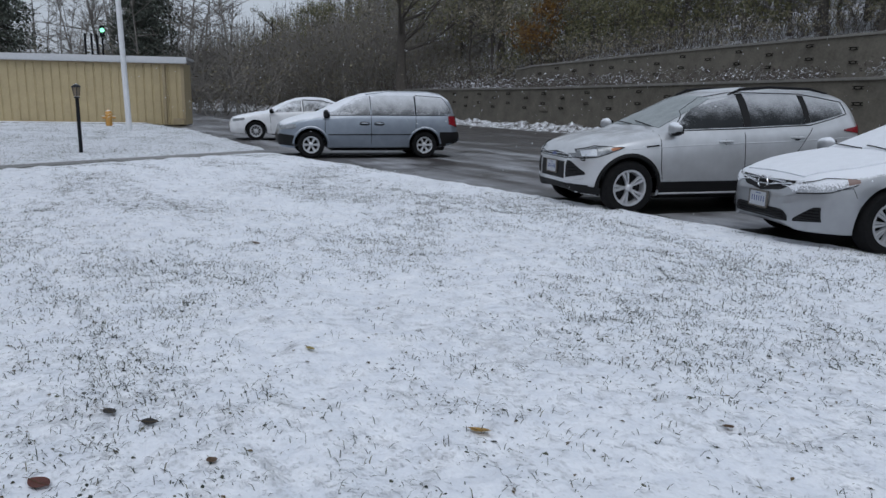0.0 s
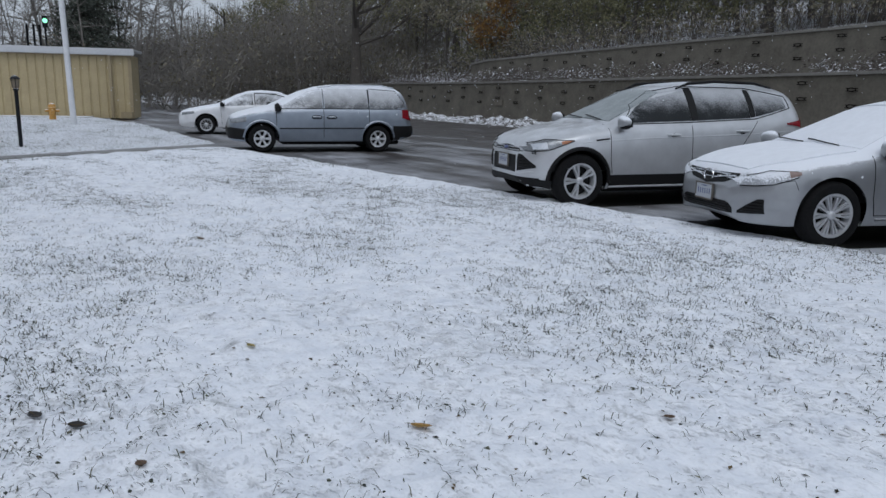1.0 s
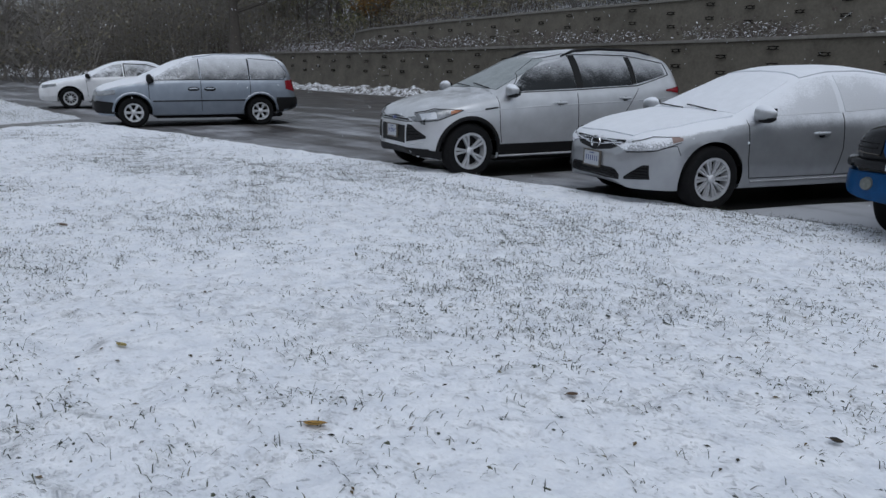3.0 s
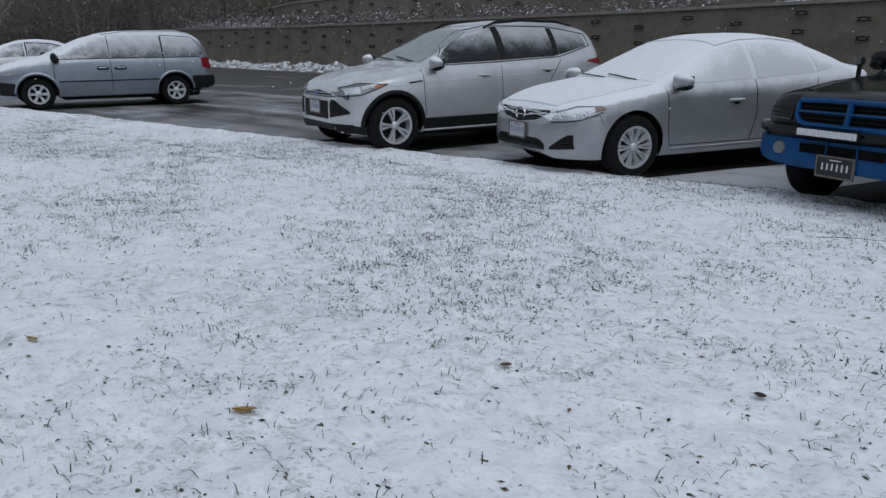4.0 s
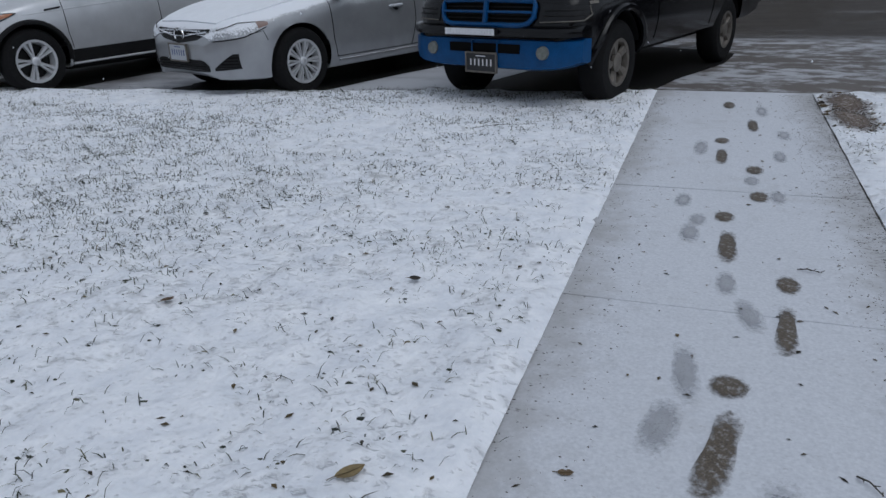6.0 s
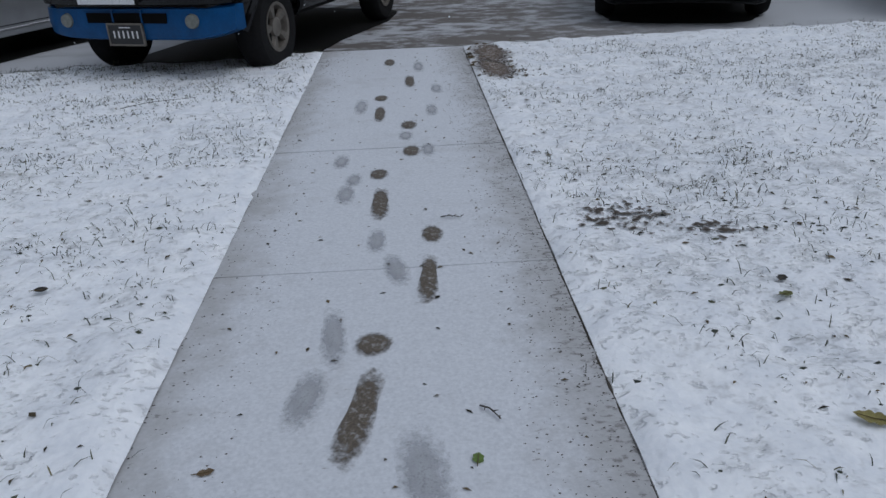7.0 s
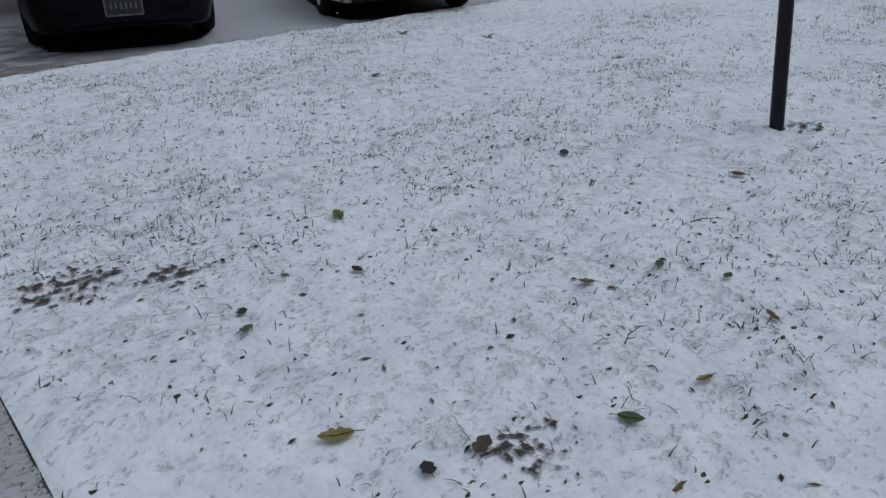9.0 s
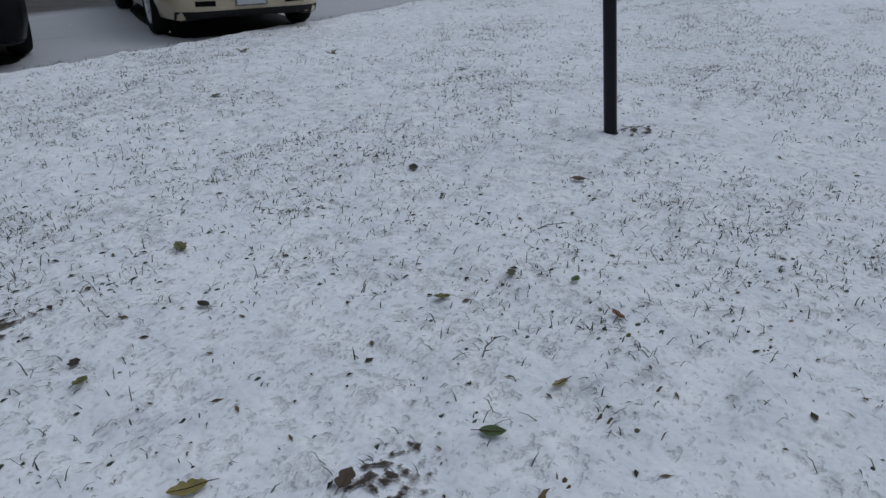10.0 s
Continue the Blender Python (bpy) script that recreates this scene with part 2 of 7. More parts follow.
M_BLUE = plain("bright_blue_paint", (0.003, 0.054, 0.165), 0.3, 0.0, 0.25, 8, spec=0.25)
M_GLASS = dusted("dark_car_glass", (0.010, 0.012, 0.013), 0.08, 0.0, up=(0.75, 1.3), amp=0.6, high=(1.20, 1.54), high_amount=0.55, spec=0.3)
M_WINDSHIELD = dusted("sleet_covered_windshield", (0.115, 0.142, 0.135), 0.25, 0.0, up=(0.5, 1.75), amp=0.45, spec=0.3)
M_GLASSDUST = dusted("frosted_car_glass", (0.03, 0.034, 0.038), 0.1, 0.0, up=(0.3, 1.0), amp=0.9, high=(0.95, 1.6), high_amount=0.75)
M_SNOWCAP = plain("settled_snow", (0.80, 0.82, 0.86), 0.85, 0, 0.05, 9, 0.3)
M_RED = plain("red_lens", (0.22, 0.010, 0.018), 0.15, 0, 0.15, 30)
M_AMBER = plain("amber_lens", (0.33, 0.12, 0.05), 0.15, 0, 0.15, 30)
M_LENS = plain("clear_headlight", (0.26, 0.27, 0.28), 0.08, 0.5, 0.75, 9)
M_DARKLENS = plain("smoked_headlight", (0.010, 0.010, 0.011), 0.12, 0.0, 0.4, 14, spec=0.25)
M_AMBERDULL = plain("dull_amber_lens", (0.20, 0.13, 0.11), 0.3, 0, 0.2, 30)
M_CHROME = plain("chrome", (0.7, 0.71, 0.73), 0.12, 1.0, 0.08, 20)
M_PLATEW = plain("white_plate", (0.44, 0.46, 0.49), 0.4, 0, 0.1)
M_PLATEB = plain("black_plate", (0.015, 0.015, 0.017), 0.4, 0, 0.1)
M_INK = plain("blue_ink", (0.05, 0.07, 0.2), 0.5, 0, 0.1)
M_WHITE = plain("white_ink", (0.7, 0.7, 0.7), 0.5, 0, 0.1)


# ---- mesh helpers ----
def part(name, bm, material, parent=None, label="", sharp=35):
    me = bpy.data.meshes.new(name)
    if isinstance(bm, tuple):
        me.from_pydata([tuple(map(float, v)) for v in bm[0]], [], [tuple(map(int, f)) for f in bm[1]])
    else:
        bm.to_mesh(me)
        bm.free()
    me.polygons.foreach_set("use_smooth", [True] * len(me.polygons))
    me.update()
    me.set_sharp_from_angle(angle=radians(sharp))
    for mm in material if isinstance(material, (list, tuple)) else (material,):
        me.materials.append(mm)
    ob = new(name, me)
    if parent:
        ob.parent = parent
    if label:
        ob["label"] = label
    return ob


def empty(name, m, label, category, group=""):
    e = new(name)
    e.empty_display_size = 0.2
    e.matrix_world = m
    return tagged(e, label, category, group)


def box(bm, x0, x1, y0, y1, z0, z1, bev=0.0, m=None):
    made = bmesh.ops.create_cube(bm, size=1.0)["verts"]
    for v in made:
        v.co = Vector((x0 + (v.co.x + 0.5) * (x1 - x0), y0 + (v.co.y + 0.5) * (y1 - y0), z0 + (v.co.z + 0.5) * (z1 - z0)))
    if bev:
        edges = list({e for v in made for e in v.link_edges})
        made = list({v for f in bmesh.ops.bevel(bm, geom=edges, offset=bev, segments=2, affect="EDGES")["faces"] for v in f.verts} | {v for v in made if v.is_valid})
    if m is not None:
        for v in made:
            v.co = m @ v.co
    return made


def boxed(*a, **k):
    bm = bmesh.new()
    box(bm, *a, **k)
    return bm


def tube(bm, pts, radii, seg=8, cap=True):
    pts = [Vector(p) for p in pts]
    rings = []
    for i, p in enumerate(pts):
        d = (pts[min(i + 1, len(pts) - 1)] - pts[max(i - 1, 0)]).normalized()
        a = d.orthogonal().normalized() if i == 0 else (last - d * last.dot(d)).normalized()
        last = a
        b = d.cross(a)
        r = radii[i] if not isinstance(radii, (int, float)) else radii
        rings.append([bm.verts.new(p + (a * math.cos(t) + b * math.sin(t)) * r) for t in (2 * math.pi * k / seg for k in range(seg))])
    for r0, r1 in zip(rings, rings[1:]):
        for k in range(seg):
            bm.faces.new((r0[k], r0[(k + 1) % seg], r1[(k + 1) % seg], r1[k]))
    if cap:
        bm.faces.new(rings[0][::-1])
        bm.faces.new(rings[-1])
    return bm


def lathe(profile, seg=24, axis="z", bm=None, capped=True):
    """Turn (radius, height) pairs round an axis."""
    bm = bm or bmesh.new()
    rings = []
    for r, h in profile:
        ring = []
        for k in range(seg):
            a = 2 * math.pi * k / seg
            c, s = r * math.cos(a), r * math.sin(a)
            ring.append(bm.verts.new((c, s, h) if axis == "z" else (c, h, s)))
        rings.append(ring)
    for r0, r1 in zip(rings, rings[1:]):
        for k in range(seg):
            bm.faces.new((r0[k], r0[(k + 1) % seg], r1[(k + 1) % seg], r1[k]))
    for ring, flip in ((rings[0], True), (rings[-1], False)):
        if capped and profile[0 if flip else -1][0] > 1e-4:
            bm.faces.new(ring[::-1] if flip else ring)
    bmesh.ops.remove_doubles(bm, verts=bm.verts, dist=1e-5)
    bmesh.ops.recalc_face_normals(bm, faces=bm.faces)
    return bm


def grid_mesh(xs, ys, fn):
    """A sheet over a grid of (u, v), placed by fn(u, v)."""
    verts = [fn(u, v) for u in xs for v in ys]
    n = len(ys)
    faces = [(i * n + j, (i + 1) * n + j, (i + 1) * n + j + 1, i * n + j + 1) for i in range(len(xs) - 1) for j in range(n - 1)]
    return verts, faces



# ---- ground and structure ----
WALK_X0, WALK_X1 = -0.205, 1.085
EDGE_X = [-18.0, -16.65, -13.5, -11.3, -9.0, -7.0, -4.7, -2.75, -1.2, -0.3, 1.1, 2.0, 3.7, 6.0, 8.1, 10.2, 40.0]
EDGE_Y = [5.1, 5.37, 5.76, 6.0, 6.28, 6.5, 6.72, 6.96, 7.12, 7.28, 7.28, 7.45, 7.56, 7.65, 7.75, 8.0, 10.5]
LOT_Z = -0.045


def edge_y(x):
    return float(np.interp(x, EDGE_X, EDGE_Y))


def wavy(x, y):
    return 0.010 + 0.020 * noise.noise((x * 0.8, y * 0.8, 0.0)) + 0.024 * noise.noise((x * 2.6, y * 3.6, 3.0)) + 0.019 * noise.noise((x * 6.5, y * 8.5, 5.0))


def spaced(lo, hi, near_lo, near_hi, fine, coarse):
    out, x = [], lo
    while x < hi:
        out.append(x)
        d = max(near_lo - x, x - near_hi, 0)
        x += min(coarse, fine + 0.06 * d)
    return out + [hi]


def lawn(name, x0, x1, y0_fn, y1_fn, label, material):
    xs = spaced(x0, x1, -16, 6, 0.05, 0.3)
    ts = [0.4 * i / 40 for i in range(40)] + [0.4 + 0.6 * i / 170 for i in range(171)]

    def at(x, t):
        ya, yb = y0_fn(x), y1_fn(x) + 0.05 * noise.noise((x * 1.7, 1, 0)) + 0.02 * noise.noise((x * 9, 2, 0))
        y = ya + (yb - ya) * t
        lip = min(1.0, (yb - y) / 0.12)
        side = min(1.0, (x - x0) / 0.05 + 0.35, (x1 - x) / 0.05 + 0.35)
        z = (0.018 + wavy(x, y)) * min(lip, side)
        return (x, y, z)

    v, f = grid_mesh(xs, ts, at)
    n = len(ts)
    # skirt down to the asphalt along the outer edge
    base = len(v)
    for i in range(len(xs)):
        x, y, z = v[i * n + n - 1]
        v.append((x, y + 0.01, -0.09))
    for i in range(len(xs) - 1):
        f.append((i * n + n - 1, (i + 1) * n + n - 1, base + i + 1, base + i))
    return tagged(part(name, (v, f), material, sharp=80), label, "lawn", kind="structure")


def strip_x(y, side):
    """The cross path between the two lawns, as x at a given y."""
    return -15.11 - 0.498 * y if side else -16.1 - 0.498 * y


ground = part("ground", grid_mesh([-600, -200, -80, -40, 40, 200, 600], [-600, -200, -40, 5, 12, 200, 600], lambda x, y: (x, y, -0.11)), plain("open_snowy_ground", (0.5, 0.51, 0.53), 0.9, 0, 0.2, 0.3), sharp=180)
tagged(ground, "snowy open ground reaching the horizon", "ground", kind="structure")

lot = part("road", grid_mesh([-95, -60, -40, -30, -20, -10, 0, 10, 20, 45], [-12, 0, 5, 8, 12, 16, 20, 24], lambda x, y: (x, y, LOT_Z)), M_ASPHALT, sharp=180)
tagged(lot, "wet dark asphalt car park streaked with thin snow", "road", kind="structure")

lawn("lawn_west", -17.7, WALK_X0 + 0.012, lambda x: max(-5.0, (-15.11 - x) / 0.498), edge_y, "lawn under thin snow with grass poking through", M_LAWN)
lawn("lawn_east", WALK_X1 - 0.012, 30.0, lambda x: -5.0, edge_y, "lawn under patchy thin snow with fallen leaves", M_LAWNEAST)


def lawn_far():
    ys = [-8 + i * 0.16 for i in range(84)]
    ts = [i / 60 for i in range(61)]

    def at(y, t):
        xa, xb = strip_x(y, 0), -36.2 if y > 4.5 else -37.2 - (4.5 - y) * 0.4
        x = xa + (xb - xa) * t
        lim = float(np.interp(x, [-36.5, -29, -20.8, -18.4], [5.05, 5.39, 5.4, 5.49]))
        yy = min(y, lim)
        edge = min(1.0, (lim - yy) / 0.25, t / 0.02 + 0.2)
        return (x, yy, (0.03 + 0.09 * math.sin(math.pi * t) + 2 * wavy(x, y)) * max(edge, 0) - (0.09 if y > lim + 0.1 else 0))

    return tagged(part("lawn_far", grid_mesh(ys, ts, at), M_LAWNFAR, sharp=80), "far lawn patch under thin snow with green showing", "lawn", kind="structure")


lawn_far()

# the main path: one joined bed, each slab a piece of its own
path_bed = tagged(part("path", boxed(WALK_X0, WALK_X1, -4.0, 7.42, -0.1, -0.012), M_SOIL), "concrete footpath dusted with trodden snow", "footpath", kind="structure")
SLAB_ENDS = [-4.0, -1.6, -0.1, 1.4, 2.88, 4.34, 7.30]
for ya, yb in zip(SLAB_ENDS, SLAB_ENDS[1:]):
    slab = part("slab", boxed(WALK_X0 - 0.01, WALK_X1 + 0.01, ya + (0.012 if ya == 4.34 else 0.001), yb - 0.001, -0.08, 0.004 + 0.002 * math.sin(ya * 5), bev=0.002), M_WALK, path_bed)

# the cross path between the lawns
cross = tagged(part("footpath_far", (lambda v, f: (v, f))(*grid_mesh([-8 + 0.5 * i for i in range(27)], [0, 0.02, 0.98, 1], lambda y, t: (strip_x(y, 0) + t, y, 0.014 if 0 < t < 1 else -0.07))), M_CONCWET, sharp=60), "wet grey concrete path between the lawns", "footpath", kind="structure")


# ---- retaining walls and hill ----
def wall_y(x):
    """Front of the lower wall."""
    return float(np.interp(x, [-80, -60, -45, -30, 0, 40], [31, 26.5, 24.0, 23.0, 22.6, 22.6]))


def low_top(x):
    return float(np.interp(x, [-62, -52, -31, -13, 0, 40], [1.9, 2.0, 2.0, 2.2, 2.45, 2.9]))


def up_top(x):
    return float(np.interp(x, [-46, -38, -31, -24, -16, 0, 40], [2.8, 3.48, 3.62, 3.8, 3.95, 4.4, 4.9]))


def retaining_wall(name, x0, x1, y_off, z_lo, z_fn, label):
    w = empty(name, pose(0, 0, 0), label, "retaining wall")
    w["kind"] = "structure"
    xs = [x0 + (x1 - x0) * i / 40 for i in range(41)]
    v, f = [], []
    for x in xs:
        y, z = wall_y(x) + y_off, z_fn(x)
        v += [(x, y, z_lo), (x, y + 0.12, z), (x, y + 0.5, z), (x, y + 0.5, z_lo)]
    for i in range(40):
        for k in range(3):
            f.append((4 * i + k, 4 * i + 4 + k, 4 * i + 5 + k, 4 * i + 1 + k))
    f += [(0, 1, 2, 3), (160, 163, 162, 161)]
    part("facing", (v, f), M_WALL, w, sharp=30)
    v, f = [], []
    for x in xs:
        y, z = wall_y(x) + y_off, z_fn(x)
        v += [(x, y + 0.05, z + 0.002), (x, y + 0.05, z + 0.1), (x, y + 0.56, z + 0.1), (x, y + 0.56, z + 0.002)]
    for i in range(40):
        for k in range(4):
            j = (k + 1) % 4
            f.append((4 * i + k, 4 * i + 4 + k, 4 * i + 4 + j, 4 * i + j))
    f += [(0, 1, 2, 3), (160, 163, 162, 161)]
    part("coping", (v, f), M_CAP, w, "pale weathered coping", sharp=30)
    return w


def anchor_mesh():
    """A flat ring anchor with four tabs."""
    bm = bmesh.new()
    tube(bm, [(0.15 * math.cos(a), -0.03, 0.062 * math.sin(a)) for a in [2 * math.pi * k / 16 for k in range(17)]], 0.020, 5, cap=False)
    for s in (-1, 1):
        for t in (-1, 1):
            box(bm, min(0.12 * s, 0.21 * s), max(0.12 * s, 0.21 * s), -0.035, 0.0, 0.05 * t - 0.014, 0.05 * t + 0.014)
    return bm


wall_low = retaining_wall("wall_lower", -60, 40, 0.0, -0.1, low_top, "lower brown block retaining wall with anchors")
wall_up = retaining_wall("wall_upper", -40, 40, 4.0, 1.6, up_top, "upper brown block retaining wall with anchors")
anchor = None
rnd = random.Random(4)
for w, x0, x1, off, zf, rows in ((wall_low, -46, -2, 0.0, low_top, (0.45, 0.95)), (wall_up, -37, -6, 4.0, up_top, (0.45, 0.95))):
    x, k = x0, 0
    while x < x1:
        for r in rows:
            z = zf(x) - r + (0.22 if k % 2 else 0.0)
            y = wall_y(x) + off + 0.085 * (zf(x) - r) / zf(x)
            # the anchors' near-black colour paints the shadow of their wall pockets
            if anchor is None:
                anchor = part("anchor", anchor_mesh(), M_HOLE, w, "anchor plate painted near-black as a shadowed pocket")
                ob = anchor
            else:
                ob = anchor.copy()
                scene.collection.objects.link(ob)
                ob.parent = w
            ob.scale = (0.85, 1, 0.8)
            ob.location = (x + rnd.uniform(-0.05, 0.05), y - 0.02, z)
        x += rnd.uniform(1.55, 1.85)
        k += 1
# a small drain grate in the lower wall
part("drain_grate", boxed(-30.9, -30.2, wall_y(-30.5) - 0.02, wall_y(-30.5) + 0.1, 0.88, 1.2, bev=0.02), M_WALL, wall_low)


def hill_z(x, y):
    d = y - wall_y(x)
    zl = low_top(x) if x > -60 else float(np.interp(x, [-110, -60], [2.6, 1.9]))
    right = float(np.interp(x, [-44, -38], [0.0, 1.0]))
    if d < 0:
        z = float(np.interp(d, [-6, 0], [-0.1, zl * (0.0 if x > -60 else 0.8)]))
    elif d < 4.4:
        z = zl - 0.05 + 0.07 * d
    else:
        step = right * (up_top(x) - zl - 0.35)
        z = zl + 0.25 + step + (d - 4.4) * (0.16 + 0.05 * right + 0.16 * float(np.interp(x, [-75, -50], [1, 0]))) + max(0, d - 30) * 0.12
    return z + 0.25 * noise.noise((x * 0.3, y * 0.3, 7)) * (1 if d > 0.8 else 0) + 0.08 * noise.noise((x * 1.5, y * 1.5, 9)) * (1 if d > 0.8 else 0)


hx = [-170 + 2.5 * i for i in range(44)] + [-60 + 0.7 * i for i in range(1, 143)]
hd = [0.5, 1, 1.5, 2, 2.6, 3.2, 3.8, 4.3, 4.45, 5, 6, 7, 8.5, 10, 12, 14, 17, 20, 24, 29, 35, 42, 50, 62, 80, 110]
hill = part("hillside", grid_mesh(hx, hd, lambda x, d: (x, wall_y(x) + d, hill_z(x, wall_y(x) + d))), M_HILL, sharp=180)
tagged(hill, "wooded hillside of brown litter and snow patches", "hillside", kind="structure")


def bank(name, x0, x1, y_fn, width, height, label):
    xs = [x0 + 0.22 * i for i in range(int((x1 - x0) / 0.22))]
    ts = [i / 10 for i in range(11)]

    def at(x, t):
        h = height * (0.55 + 0.9 * abs(noise.noise((x * 0.45, 0, 4))) + 0.55 * noise.noise((x * 1.9, t * 3, 2)) + 0.5 * noise.noise((x * 5.5, t * 7, 6)))
        return (x, y_fn(x) - width * (1 - t) + 0.25 * noise.noise((x * 0.7, 5, 1)), LOT_Z - 0.02 + h * math.sin(math.pi * min(1, t * 0.75)) ** 1.2)

    return tagged(part(name, grid_mesh(xs, ts, at), M_BANK, sharp=60), label, "snow bank", kind="structure")


bank("snow_bank", -60, 30, lambda x: wall_y(x) + 0.1, 1.5, 0.34, "ploughed dirty snow along the wall foot")
def verge_y(x):
    """Far edge of the road beyond the walls."""
    return float(np.interp(x, [-140, -83.5, -70.5, -60, -50], [4.0, 15.9, 18.6, 21.5, 24.0]))


bank("snow_flankfar", -130, -58, lambda x: verge_y(x) + 2.2, 3.0, 0.8, "snowy verge beside the far road")


# ---- steel building ----
B0, B1 = Vector((-36.45, 6.55, 0)), Vector((-44.5, -17.0, 0))


def shed():
    d = (B1 - B0).normalized()
    ang = math.degrees(math.atan2(d.y, d.x))
    L = (B1 - B0).length
    e = empty("steel_building", pose(B0.x, B0.y, 0, 0, 0, ang), "tan ribbed steel building with pale roof edge", "building")
    # local x runs along the front, local y away from the lawn
    side = -1.0
    v, f = [], []
    pts = []
    x = 0.0
    while x < L:
        for dx, dy in ((0, 0), (0.26, 0), (0.29, 0.035), (0.33, 0.035), (0.36, 0)):
            pts.append((x + dx, dy))
        x += 0.36
    for px, py in pts:
        v += [(px, -py * side * -1, 0.0), (px, -py * side * -1, 2.82)]
    f = [(2 * i, 2 * i + 2, 2 * i + 3, 2 * i + 1) for i in range(len(pts) - 1)]
    part("front_wall", (v, f), M_SIDING, e, "tan ribbed steel siding", sharp=20)
    part("end_wall", boxed(0.0, 0.12, side * 0.05, side * 2.2, 0.0, 2.82), M_SIDING, e)
    part("back_wall", boxed(0.0, L, side * 2.1, side * 2.2, 0.0, 2.82), M_SIDING, e)
    part("inner_core", boxed(0.12, L, side * 0.06, side * 2.1, 0.0, 2.80), M_SIDING, e)
    part("roof", boxed(-0.18, L, -2.3, 0.2, 2.98, 3.10, bev=0.02), M_TRIM, e, "pale steel roof")
    part("fascia", boxed(-0.2, L, 0.12, 0.26, 2.80, 3.05, bev=0.03), M_TRIM, e, "pale gutter along the eave")
    part("soffit", boxed(-0.1, L, 0.0, 0.13, 2.76, 2.84), M_GUTTER, e)
    part("downpipe", boxed(0.80, 0.93, 0.03, 0.14, 0.0, 2.78, bev=0.02), M_GUTTER, e, "tan downpipe")
    part("corner_trim", boxed(-0.03, 0.12, -0.1, 0.045, 0.0, 2.8, bev=0.01), M_GUTTER, e)
    part("meter_box", boxed(0.02, 0.5, 0.05, 0.3, 0.0, 0.3, bev=0.02), M_GUTTER, e)
    return e


shed()
da = (B1 - B0).normalized()
angb = math.degrees(math.atan2(da.y, da.x))
ap = tagged(part("apron", boxed(1.6, 26, 0.35, 1.7, -0.1, 0.10, bev=0.03), M_CONC), "snow-covered concrete apron along the building", "apron", kind="structure")
ap.matrix_world = pose(B0.x, B0.y, 0, 0, 0, angb)

# ---- vehicles ----
from mathutils.bvhtree import BVHTree


def chaikin(pts, rounds=2):
    for _ in range(rounds):
        out = [pts[0]]
        for a, b in zip(pts, pts[1:]):
            out += [tuple(0.75 * p + 0.25 * q for p, q in zip(a, b)), tuple(0.25 * p + 0.75 * q for p, q in zip(a, b))]
        pts = out + [pts[-1]]
    return pts


def soft(xs, pairs, r):
    """Interpolated profile with rounded corners."""
    px, pz = zip(*sorted(pairs))
    k = np.linspace(-r, r, 9)
    w = 1 - np.abs(k) / (r * 1.12)
    return sum(wi * np.interp(xs + ki, px, pz) for ki, wi in zip(k, w)) / w.sum()


